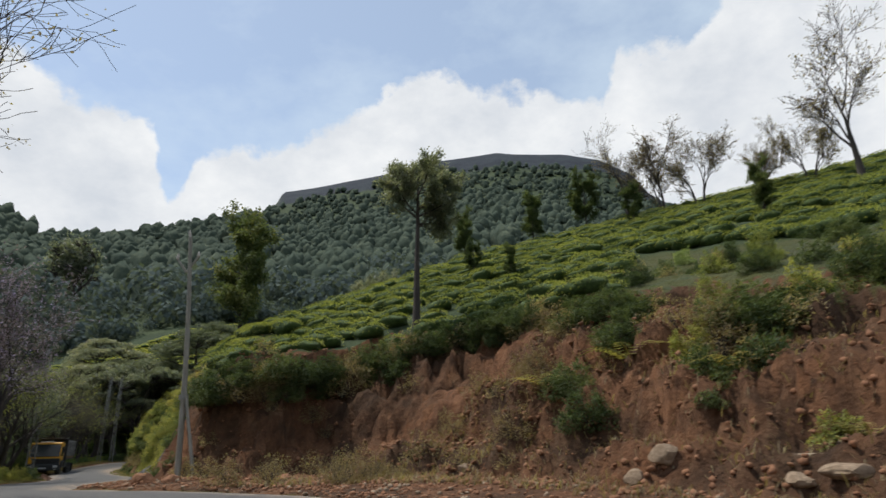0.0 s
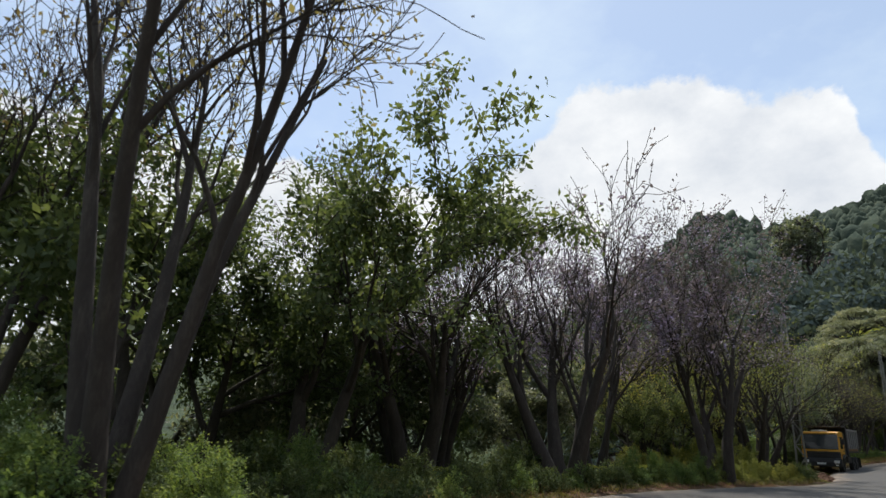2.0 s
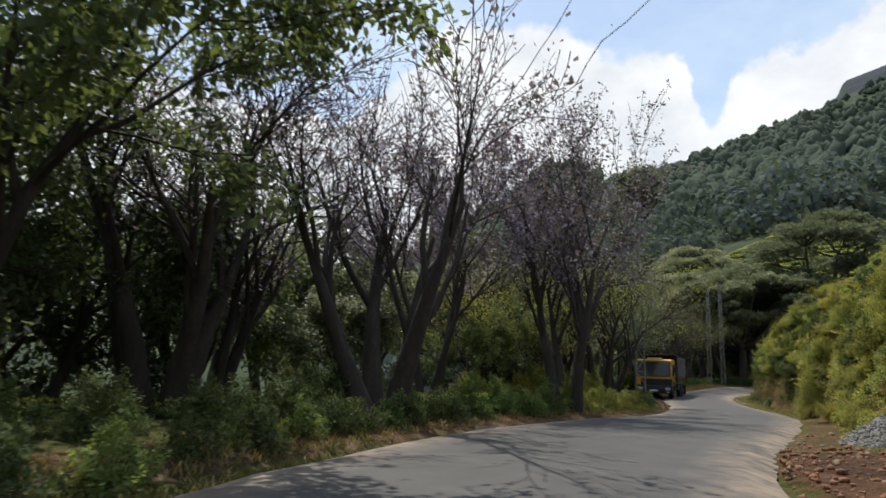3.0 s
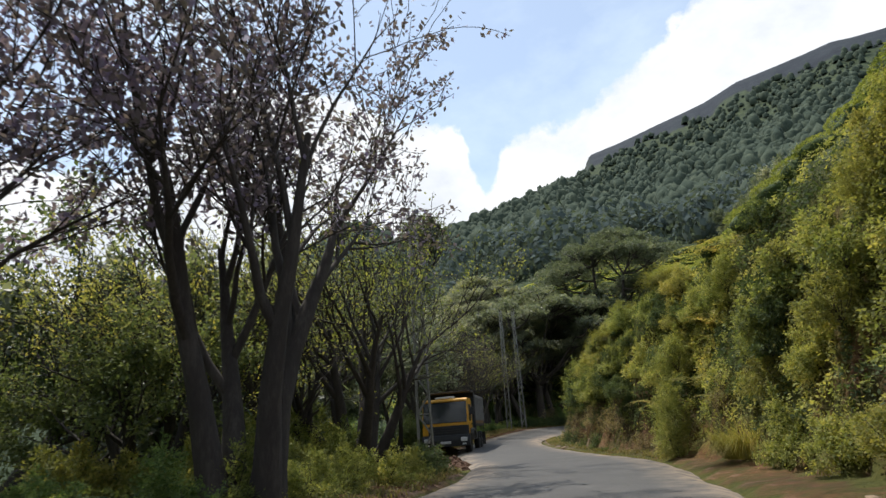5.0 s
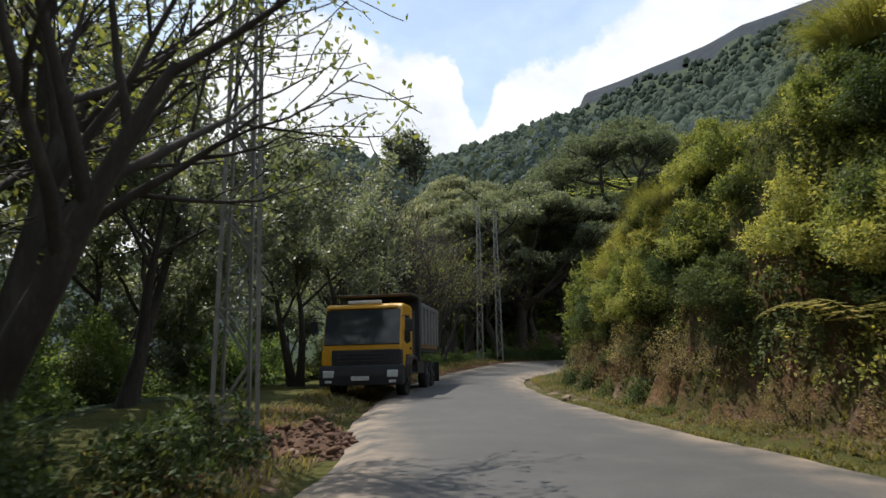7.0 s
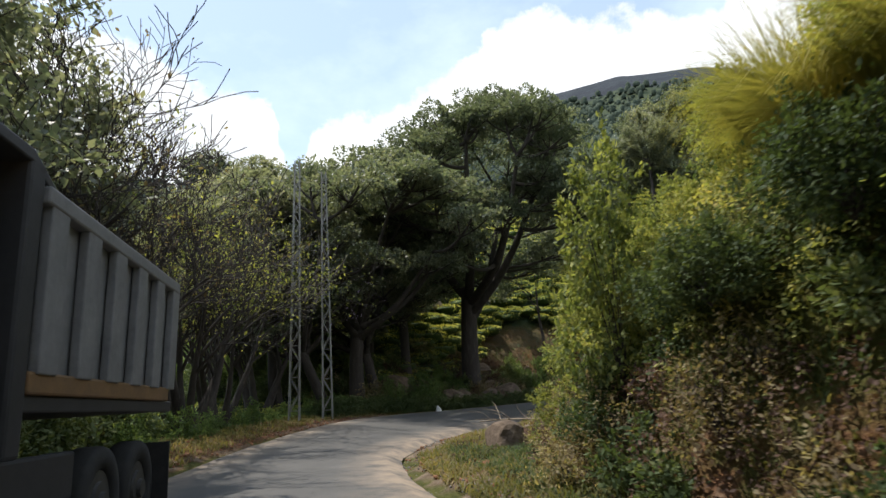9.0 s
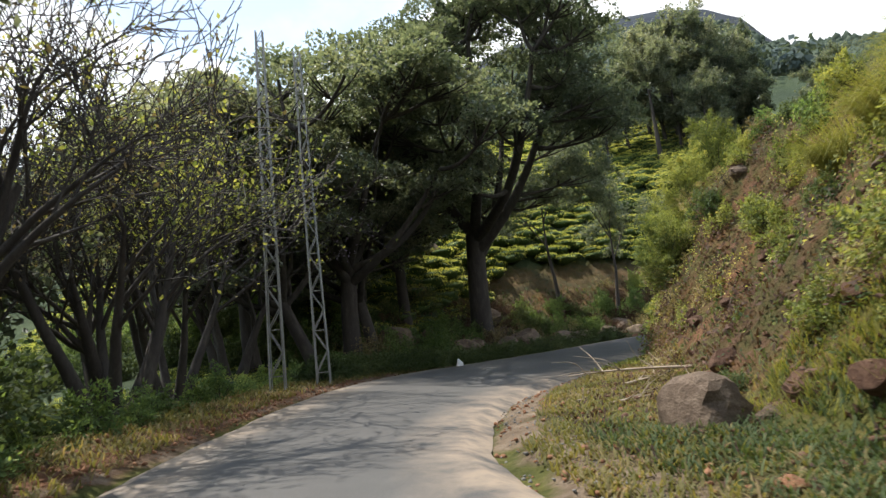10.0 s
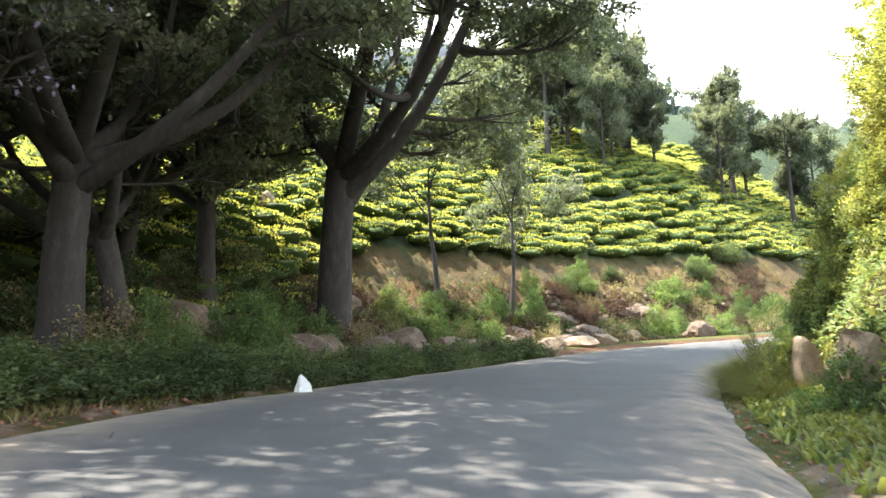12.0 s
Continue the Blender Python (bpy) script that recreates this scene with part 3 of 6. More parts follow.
def tree_meshes(name, seed, stems, spec, leaf_mat, bark, leaves, leaf_size, spray=.5, droop=0.0, flat=.0, stem_len=5.0, stem_r=.2, stem_tilt=14, along=.0, low=0.0):
    """Trunk-and-limb mesh and crown mesh of one tree. stems: how many rise from the foot."""
    rng = np.random.default_rng(seed)
    limbs, tips = [], []
    for k in range(stems):
        a = 2 * np.pi * (k + rng.uniform(-.25, .25)) / max(stems, 1)
        t = np.radians(stem_tilt * rng.uniform(.6, 1.3)) if stems > 1 else np.radians(rng.uniform(0, stem_tilt * .3))
        d = np.array([np.cos(a) * np.sin(t), np.sin(a) * np.sin(t), np.cos(t)])
        off = np.array([np.cos(a), np.sin(a), 0]) * (stem_r * .9 if stems > 1 else 0) + np.array([0, 0, -.35])
        grow(rng, off, d, stem_len * rng.uniform(.85, 1.15), stem_r * rng.uniform(.8, 1.1), 0, spec, limbs, tips)
    pieces = []
    for P, R, lv in limbs:
        if lv == 0:
            R = R.copy()
            R[0] *= 1.45
            R[1] *= 1.08
        pieces.append(tube(P, np.maximum(R, .008), 9 if lv == 0 else 6 if lv == 1 else 4 if lv == 2 else 3))
    wood = raw(name + "_wood", *gather(pieces), bark, True)
    if not leaves:
        return wood, None
    which = rng.integers(0, len(tips), leaves)
    f = rng.uniform(along, 1.0, leaves) ** .7
    T = np.stack(tips)                                       # every tip has as many points
    n = T.shape[1] - 1
    i = np.minimum((f * n).astype(int), n - 1)
    w = (f * n - i)[:, None]
    P = T[which, i] * (1 - w) + T[which, i + 1] * w
    out = unit(rng, leaves)
    out[:, 2] *= (1 - flat)
    P = P + out * rng.uniform(0, 1, leaves)[:, None] * spray
    D = unit(rng, leaves) * .9 + out * .7
    D[:, 2] -= droop
    U = unit(rng, leaves) * .75 + np.array([0, 0, 1.0])
    size = leaf_size * rng.uniform(.6, 1.35, leaves)
    crown = raw(name + "_crown", *cards(P, D, U, size, size * .55), leaf_mat)
    return wood, crown


def umbrella_meshes(name, seed, high, wide, centre, trunk_r, pads, low_pads, leaves, leaf_size, leaf_mat, bark):
    """A tree whose limbs carry flat pads of leaves in layers, the upper ones in a dome."""
    rng = np.random.default_rng(seed)
    fork = np.array([.12 * centre[0], .12 * centre[1], .36 * high])
    t = np.linspace(0, 1, 7)[:, None]
    stem = fork * t + np.array([0, 0, -.4]) * (1 - t) + .18 * np.sin(t * 5 + seed) * np.array([1, .6, 0]) * t * (1 - t)
    wood = [tube(stem, trunk_r * np.array([1.5, 1.12, 1, .95, .9, .88, .85]), 12)]
    boughs, u = [], np.linspace(0, 1, 9)[:, None]
    for k in range(7):
        a = k * .9 + rng.uniform(-.3, .3)
        f, z = rng.uniform(.3, .75), high * rng.uniform(.6, .84)
        end = np.array([centre[0] * z / high + np.cos(a) * f * wide, centre[1] * z / high + np.sin(a) * f * wide, z])
        start = fork + np.array([0, 0, rng.uniform(-.08, .02) * high])
        knee = start + (end - start) * np.array([.75, .75, .3]) + rng.normal(size=3) * .5
        line = start * (1 - u) ** 2 + 2 * knee * u * (1 - u) + end * u ** 2 + .3 * np.sin(u * 7 + k) * np.array([.6, -.5, .3]) * u
        boughs.append(line)
        wood.append(tube(line, trunk_r * np.linspace(.55, .16, 9), 8))
    P, D, U = [], [], []
    for k in range(pads + low_pads):
        a = 2.4 * k + rng.uniform(-.3, .3)
        if k < pads:
            f = ((k + .5) / pads) ** .5 * rng.uniform(.85, 1.05)
            z = high * (1 - .22 * f ** 2 - rng.uniform(0, .09))
        else:
            f = rng.uniform(.45, 1.0)
            z = high * rng.uniform(.46, .7)
        c = np.array([centre[0] * z / high + np.cos(a) * f * wide, centre[1] * z / high + np.sin(a) * f * wide, z])
        w = wide * rng.uniform(.2, .33)
        u = np.linspace(0, 1, 8)[:, None]
        spots = np.vstack([b[3:] for b in boughs])
        spots = spots[spots[:, 2] < z - .2]
        start = spots[np.linalg.norm(spots - c, axis=1).argmin()] if len(spots) else fork
        knee = start * .5 + c * .5 + np.array([0, 0, -.08 * high * rng.uniform(.2, 1)]) + rng.normal(size=3) * .3
        limb = start * (1 - u) ** 2 + 2 * knee * u * (1 - u) + c * u ** 2
        r0 = trunk_r * rng.uniform(.16, .24)
        wood.append(tube(limb, np.linspace(r0, .05, 8), 7))
        for j in range(6):
            b = rng.uniform(0, 6.28)
            tip = c + np.array([np.cos(b) * w * .8, np.sin(b) * w * .8, rng.uniform(-.05, .3) * w])
            g = limb[5] * (1 - u[::2]) + tip * u[::2] + np.array([0, 0, -.15]) * np.sin(u[::2] * 3)
            wood.append(tube(g, np.linspace(.05, .015, 4), 4))
        n = int(leaves * (w / (.26 * wide)) ** 2)
        b, s = rng.uniform(0, 6.28, n), rng.uniform(0, 1, n) ** .5
        rim = w * (1 + .22 * np.sin(3 * b + k) + .14 * np.sin(7 * b + 2 * k))
        lift = .3 * w * (1 - s ** 2) + .16 * w * np.sin(b * 4 + s * 9 + k) - .12 * w * rng.uniform(0, 1, n)
        o = np.stack([np.cos(b), np.sin(b), 0 * b], 1)
        P.append(c + o * (s * rim)[:, None] + np.array([0, 0, 1.0]) * lift[:, None])
        D.append(o * .6 + unit(rng, n) * .9)
        U.append(np.array([0, 0, 1.0]) + unit(rng, n) * .55)
    P, D, U = np.vstack(P), np.vstack(D), np.vstack(U)
    s = leaf_size * rng.uniform(.6, 1.35, len(P))
    return raw(name + "_wood", *gather(wood), bark, True), raw(name + "_crown", *cards(P, D, U, s, s * .55), leaf_mat)


def plant_tree(kind, meshes, at, label, group, turn=0.0, size=1.0, category="tree", lean=(0, 0)):
    z = at[2] if len(at) > 2 else ground_z(at[0], at[1])
    ob = thing(kind, (at[0], at[1], z - .05), label, category, group)
    ob.matrix_world = pose(at[0], at[1], z - .05, lean[0], lean[1], turn) @ Matrix.Scale(size, 4)
    part("trunk", meshes[0], None, ob)
    if meshes[1]:
        part("crown", meshes[1], None, ob)
    return ob


def bush_mesh(name, seed, blobs, leaves, size, material, flat_bottom=True, droop=.1, shell=.5):
    """A leafy mass: lozenges set thickly through the outer shells of several round forms."""
    rng = np.random.default_rng(seed)
    B = np.asarray(blobs, float)                              # x, y, z, rx, ry, rz
    vol = B[:, 3] * B[:, 4] * B[:, 5]
    which = rng.choice(len(B), leaves, p=vol ** .67 / (vol ** .67).sum())
    o = unit(rng, leaves)
    r = shell + (1.06 - shell) * rng.uniform(0, 1, leaves) ** .6
    lump = 1 + .3 * np.sin(o[:, 0] * 5 + which) * np.cos(o[:, 1] * 6 + o[:, 2] * 5 + seed) + .22 * np.maximum(rng.normal(size=leaves), 0)
    P = B[which, :3] + o * B[which, 3:] * (r * lump)[:, None]
    # shoots that stand out of the mass
    m, n = 34, leaves // 4
    so = unit(rng, m)
    so[:, 2] = np.abs(so[:, 2]) + .15
    root, shoot = rng.integers(0, len(B), m), rng.integers(0, m, n)
    far = rng.uniform(1.05, 1.75, m)
    w = rng.uniform(.6, 1, n) * far[shoot]
    P[:n] = B[root[shoot], :3] + so[shoot] * B[root[shoot], 3:] * w[:, None] + rng.normal(size=(n, 3)) * .06
    o[:n] = so[shoot]
    if flat_bottom:
        P[:, 2] = np.maximum(P[:, 2], rng.uniform(-.05, .25, leaves))
    D = o * .8 + unit(rng, leaves) * .9
    D[:, 2] -= droop
    U = unit(rng, leaves) * .6 + o * .5 + np.array([0, 0, .8])
    s = size * rng.uniform(.6, 1.4, leaves)
    return raw(name, *cards(P, D, U, s, s * .5), material)


def twig_mesh(name, seed, n, height_, spread, material, r=.02):
    """The stems inside a bush."""
    rng = np.random.default_rng(seed)
    out = []
    for _ in range(n):
        a, t = rng.uniform(0, 6.28), rng.uniform(.1, 1)
        top = np.array([np.cos(a) * spread * t, np.sin(a) * spread * t, height_ * rng.uniform(.6, 1)])
        k = np.linspace(0, 1, 5)[:, None]
        P = k * top * np.array([1, 1, 1]) + np.sin(k * 3) * rng.normal(size=3) * .12
        P[:, 2] = (k[:, 0] ** .8) * top[2] - .05
        out.append(tube(P, np.linspace(r, r * .3, 5), 4))
    return raw(name, *gather(out), material)


def blades_mesh(name, seed, roots, length, width, material, bend=.6, lean=None, spreadout=.35):
    """Grass: thin bent blades of three spans from the roots."""
    rng = np.random.default_rng(seed)
    R = np.asarray(roots, float)
    n = len(R)
    a = rng.uniform(0, 6.28, n)
    out = np.stack([np.cos(a), np.sin(a), 0 * a], 1)
    if lean is not None:
        out = out * .5 + np.asarray(lean)
    Ls = length * rng.uniform(.55, 1.25, n)
    Ws = width * rng.uniform(.7, 1.3, n)
    side = np.stack([-out[:, 1], out[:, 0], 0 * a], 1)
    side /= np.linalg.norm(side, axis=1, keepdims=True) + 1e-9
    rows = []
    up = np.array([0, 0, 1.0])
    b = bend * rng.uniform(.5, 1.4, n)
    for k, f in enumerate((0, .4, .75, 1)):
        c = R + (up * (f - .8 * b[:, None] * f ** 2.4) + out * (spreadout * f + .5 * b[:, None] * f ** 2)) * Ls[:, None]
        w = (Ws * (1, .9, .6, .06)[k])[:, None] * .5
        rows += [c - side * w, c + side * w]
    V = np.stack(rows, 1).reshape(-1, 3)
    base = np.arange(n)[:, None] * 8
    F = np.concatenate([base + np.array([[0, 1, 3, 2]]), base + np.array([[2, 3, 5, 4]]), base + np.array([[4, 5, 7, 6]])])
    return raw(name, V, F, material)


def stone_shape(rng, n_sub=2, rough=.22, squash=(1, 1, .75)):
    bm = bmesh.new()
    bmesh.ops.create_icosphere(bm, subdivisions=n_sub, radius=1)
    off = Vector(rng.uniform(-50, 50, 3))
    for v in bm.verts:
        k = 1 + rough * noise.noise(v.co * 1.1 + off) * 1.8 + rough * .6 * noise.noise(v.co * 3 + off)
        v.co = Vector((v.co.x * squash[0], v.co.y * squash[1], v.co.z * squash[2])) * k
    # a few flat broken faces
    for _ in range(5):
        d = Vector(unit(rng, 1)[0])
        h = rng.uniform(.55, .8)
        for v in bm.verts:
            over = v.co.dot(d) - h
            if over > 0:
                v.co -= d * over * .9
    return bm


def stone_arrays(rng, **kw):
    bm = stone_shape(rng, **kw)
    V = np.array([v.co[:] for v in bm.verts])
    F = np.array([[v.index for v in f.verts] for f in bm.faces])
    bm.free()
    return V, F


def spread(templates, P, S, A, tilt=None):
    """Copies of small array shapes at places P, of sizes S and turns A, joined."""
    Vs, Fs, n = [], [], 0
    P, S, A = np.asarray(P, float), np.asarray(S, float), np.asarray(A, float)
    for t, (V, F) in enumerate(templates):
        k = np.arange(t, len(P), len(templates))
        c, s = np.cos(A[k])[:, None], np.sin(A[k])[:, None]
        sc = S[k] if S.ndim == 2 else np.repeat(S[k][:, None], 3, 1)
        x, y, z = V[None, :, 0] * sc[:, :1], V[None, :, 1] * sc[:, 1:2], V[None, :, 2] * sc[:, 2:]
        W = np.stack([c * x - s * y, s * x + c * y, z], -1) + P[k][:, None]
        Vs.append(W.reshape(-1, 3))
        Fs.append((F[None] + (np.arange(len(k)) * len(V))[:, None, None] + n).reshape(-1, F.shape[1]))
        n += W.shape[0] * W.shape[1]
    return np.vstack(Vs), np.vstack(Fs)

# ---- ground, road ----
def graded(lo, hi, fine, far, growth=1.09):
    mid = list(np.arange(lo, hi + fine, fine))
    up, down, s = [mid[-1]], [mid[0]], fine
    while up[-1] - mid[-1] < far:
        s = min(s * growth, 13 if up[-1] - mid[-1] < 600 else 42 if up[-1] - mid[-1] < 2100 else 400)
        up.append(up[-1] + s)
        down.append(down[-1] - s)
    return np.array(down[:0:-1] + mid + up[1:])


def build_ground():
    X, Y = graded(-52, 32, .36, 4300), graded(-4, 116, .36, 4300)
    X = np.unique(np.round(np.concatenate([X, np.arange(-11, 11, .18)]), 3))           # finer over the earth bank
    Y = np.unique(np.round(np.concatenate([Y, np.arange(8, 30, .18)]), 3))
    X, Y = X[np.append(np.diff(X) > .05, True)], Y[np.append(np.diff(Y) > .05, True)]
    gx, gy = np.meshgrid(X, Y)
    x, y = gx.ravel(), gy.ravel()
    z = height(x, y)
    nx, ny = len(X), len(Y)
    i, j = np.meshgrid(np.arange(ny - 1), np.arange(nx - 1), indexing="ij")
    a = (i * nx + j).ravel()
    me = raw("ground", np.stack([x, y, z], 1), np.stack([a, a + 1, a + nx + 1, a + nx], 1), M_GROUND, True)
    q, dl, dr, zr = beside(x, y)
    r = np.hypot(x + 20, y - 40)
    az = np.degrees(np.arctan2(-(x + 20), y - 40))
    lid = soft_min(hill(x, y), np.interp(q, np.arange(len(BANK_TOP)), BANK_TOP) + .55 * np.maximum(dr - 3, 0), 1.0)
    cut = ease(.3, 1.2, lid + .2 - z)
    red = ((dr > 0) & (r < 90)) * (1 - ease(8.8, 9.8, q)) * np.maximum(cut, ease(4, 2.5, dr))
    red = np.maximum(red, (dr > 0) * ease(15.5, 17, q) * (1 - ease(19.8, 21.2, q)) * .56 * ease(9, 6, dr) * ease(1.2, 2.4, dr))
    red = np.maximum(red, (dr > 0) * (dr < 1.3) * .55)
    red = np.maximum(red, (dl > 0) * ease(1.6, .9, dl) * .8)
    cutting = (dl > 0) * ease(22.0, 22.8, q) * ease(3.6, 4.6, dl) * ease(12.5, 10.5, dl)
    red = np.maximum(red, cutting * .62)
    red = np.maximum(red, .42 * (dr > 0) * (x > 3) * (1 - ease(8 + 11.5 * ease(3, 11, x) - 1, 8 + 11.5 * ease(3, 11, x) + 1, dr)) * (r < 60))
    gy, gx = np.gradient(z.reshape(ny, nx), Y, X)
    steep = np.hypot(gx, gy).ravel()
    red = np.maximum(red, ease(.85, 1.25, steep) * (dr > 0) * (r < 90) * (1 - ease(10, 11.5, q)))
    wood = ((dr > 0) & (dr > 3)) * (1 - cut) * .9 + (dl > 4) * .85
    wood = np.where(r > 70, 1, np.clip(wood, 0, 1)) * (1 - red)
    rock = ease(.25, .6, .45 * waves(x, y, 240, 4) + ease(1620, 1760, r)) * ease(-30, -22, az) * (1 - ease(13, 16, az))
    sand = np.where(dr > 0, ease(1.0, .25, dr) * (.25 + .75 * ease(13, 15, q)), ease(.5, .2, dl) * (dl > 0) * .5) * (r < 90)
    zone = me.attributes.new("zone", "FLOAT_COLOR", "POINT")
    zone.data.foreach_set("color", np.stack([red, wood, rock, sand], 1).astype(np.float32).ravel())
    tagged(part("ground", me, None), "hillside ground of red earth, turf and far mountain slopes", "ground", kind="structure")


def build_road():
    rng = np.random.default_rng(3)
    n, across = len(EDGES), 15
    wob_l, wob_r = .1 * waves(ROAD_L[:, 0], ROAD_L[:, 1], 4.5, 1), .1 * waves(ROAD_R[:, 0], ROAD_R[:, 1], 4.1, 5)
    f = np.linspace(0, 1, across)
    V, dust = [], []
    for i in range(n):
        a, b = ROAD_L[i].copy(), ROAD_R[i].copy()
        a[:2] -= ROAD_T[i] * wob_l[i]
        b[:2] += ROAD_T[i] * wob_r[i]
        line = a[None] * (1 - f[:, None]) + b[None] * f[:, None]
        line[:, 2] += .03 * (1 - (2 * f - 1) ** 2) + .02
        line[0, 2] -= .09
        line[-1, 2] -= .11
        V.append(line)
        dust.append(np.clip(1.15 - np.minimum(f, 1 - f) * 2 * ROAD_W[i] / 1.1, 0, 1))
    V, dust = np.vstack(V), np.concatenate(dust)
    V[:, 2] += .012 * waves(V[:, 0], V[:, 1], 3.0, 2)
    i, j = np.meshgrid(np.arange(n - 1), np.arange(across - 1), indexing="ij")
    a = (i * across + j).ravel()
    me = raw("road", V, np.stack([a, a + 1, a + across + 1, a + across], 1), M_ROAD, True)
    c = me.attributes.new("dust", "FLOAT_COLOR", "POINT")
    c.data.foreach_set("color", np.repeat(dust[:, None], 4, 1).astype(np.float32).ravel())
    tagged(part("road", me, None), "narrow winding worn grey asphalt road with dusty edges", "road", kind="structure")


build_ground()
build_road()


# ---- tea ----
def tea_templates(seed, leaves=120, fine=1.0):
    rng = np.random.default_rng(seed)
    domes, tops = [], []
    for k in range(4):
        bm = bmesh.new()
        bmesh.ops.create_icosphere(bm, subdivisions=2, radius=1)
        off = Vector(rng.uniform(-9, 9, 3))
        for v in bm.verts:
            v.co *= .94 + .42 * noise.noise(v.co * 2 + off)
            v.co.z = (v.co.z * .36 if v.co.z > 0 else v.co.z * .5) + .5
        domes.append((np.array([v.co[:] for v in bm.verts]) * .84, np.array([[v.index for v in f.verts] for f in bm.faces])))
        bm.free()
        o = unit(rng, leaves)
        o[:, 2] = np.abs(o[:, 2])
        P = o * np.array([.95, .95, .34]) * rng.uniform(.86, 1.0, leaves)[:, None] + np.array([0, 0, .5])
        low = rng.uniform(size=leaves) < .16
        P[low, 2] -= rng.uniform(.1, .45, low.sum())
        D = o * .8 + unit(rng, leaves) * .8 + np.array([0, 0, .25])
        U = np.array([0, 0, 1.0]) + unit(rng, leaves) * .45
        s = rng.uniform(.12, .24, leaves) * fine
        tops.append(cards(P, D, U, s, s * .6))
    return domes, tops


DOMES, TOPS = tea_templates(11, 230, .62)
TOPS_NEAR = tea_templates(12, 1500, .42)[1]


def tea_field(label, along, lo_u, hi_u, lo_v, hi_v, origin, keep, row=1.35, step=1.05, seed=1, size=.72, broad=.76, wild=.09):
    """Rows of clipped tea bushes: v runs along a row, u from row to row; keep says where they stand."""
    rng = np.random.default_rng(seed)
    c, s = math.cos(radians(along)), math.sin(radians(along))
    u, v = np.meshgrid(np.arange(lo_u, hi_u, row), np.arange(lo_v, hi_v, step), indexing="ij")
    u = u + .5 * np.sin(v * .21 + u * .1) + .25 * np.sin(v * .6 + u) + rng.normal(size=u.shape) * wild
    v = v + rng.normal(size=v.shape) * .2
    x, y = (origin[0] + c * v - s * u).ravel(), (origin[1] + s * v + c * u).ravel()
    ok = keep(x, y) & (rng.uniform(size=len(x)) < .955)
    x, y = x[ok], y[ok]
    z = height(x, y) - .12
    P = np.stack([x, y, z], 1)
    S = size * rng.uniform(.82, 1.2, len(P))
    S = np.stack([S * 1.1, S * broad, S * rng.uniform(.9, 1.15, len(P))], 1)
    A = radians(along) + rng.normal(size=len(P)) * .12
    q, dl, dr, zr = beside(x, y)
    near = (dr > 0) & (dr < 8) & (q > 8.5) & (q < 18)
    shoots = [spread(t, P[m], S[m], A[m]) for t, m in ((TOPS, ~near), (TOPS_NEAR, near)) if m.sum() > 8]
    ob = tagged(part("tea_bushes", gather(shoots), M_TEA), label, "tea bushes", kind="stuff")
    # Dark domes fill the bushes and serve as shade in the row gaps.
    part("understory", spread(DOMES, P, S, A), M_TEA_GAP_SHADE, ob, smooth=True)
    return ob


def on_hill(x, y):
    q, dl, dr, zr = beside(x, y)
    z = height(x, y)
    r = np.hypot(x + 20, y - 40)
    gap = np.abs(waves(x, y, 31, 3)) > .02
    return (dr > np.where((q > 9.5) & (q < 14), 1.9, 2.6)) & ((x < 4) | (dr > 8 + 11.5 * ease(3, 11, x))) & (soft_min(hill(x, y), np.interp(q, np.arange(len(BANK_TOP)), BANK_TOP) + .55 * np.maximum(dr - 3, 0), 1.0) - z < .75) & (r < 70) & (z > 2.5) & gap & (y > 9) & (y < 78)


def on_far_hill(x, y):
    q, dl, dr, zr = beside(x, y)
    return (dl > 6.5 + 4.5 * ease(22.3, 23.6, q)) & (dl < 46) & (q > 20.2) & (y > 94)


def below_road(x, y):
    q, dl, dr, zr = beside(x, y)
    return (dl > 3.4) & (dl < 30) & (((q > 8) & (q < 13)) | ((q > 15.5) & (q < 20.2 + .9 * ease(7, 10, dl))))


tea_field("clipped rows of bright green tea bushes on the slope over the road", -36.9, -30, 40, -42, 50, (2, 34), on_hill, row=1.85, step=.78, seed=1, size=.82, broad=.72)
tea_field("rows of sunlit tea bushes on the hill past the bend", 16, -6, 46, -42, 60, (-26, 106), on_far_hill, row=1.3, step=.95, seed=2, size=.98, broad=1.25, wild=.36)
tea_field("tea bushes on the ground below the road", 62, -30, 30, -45, 60, (-34, 52), below_road, row=1.6, step=1.2, seed=3, size=.62)


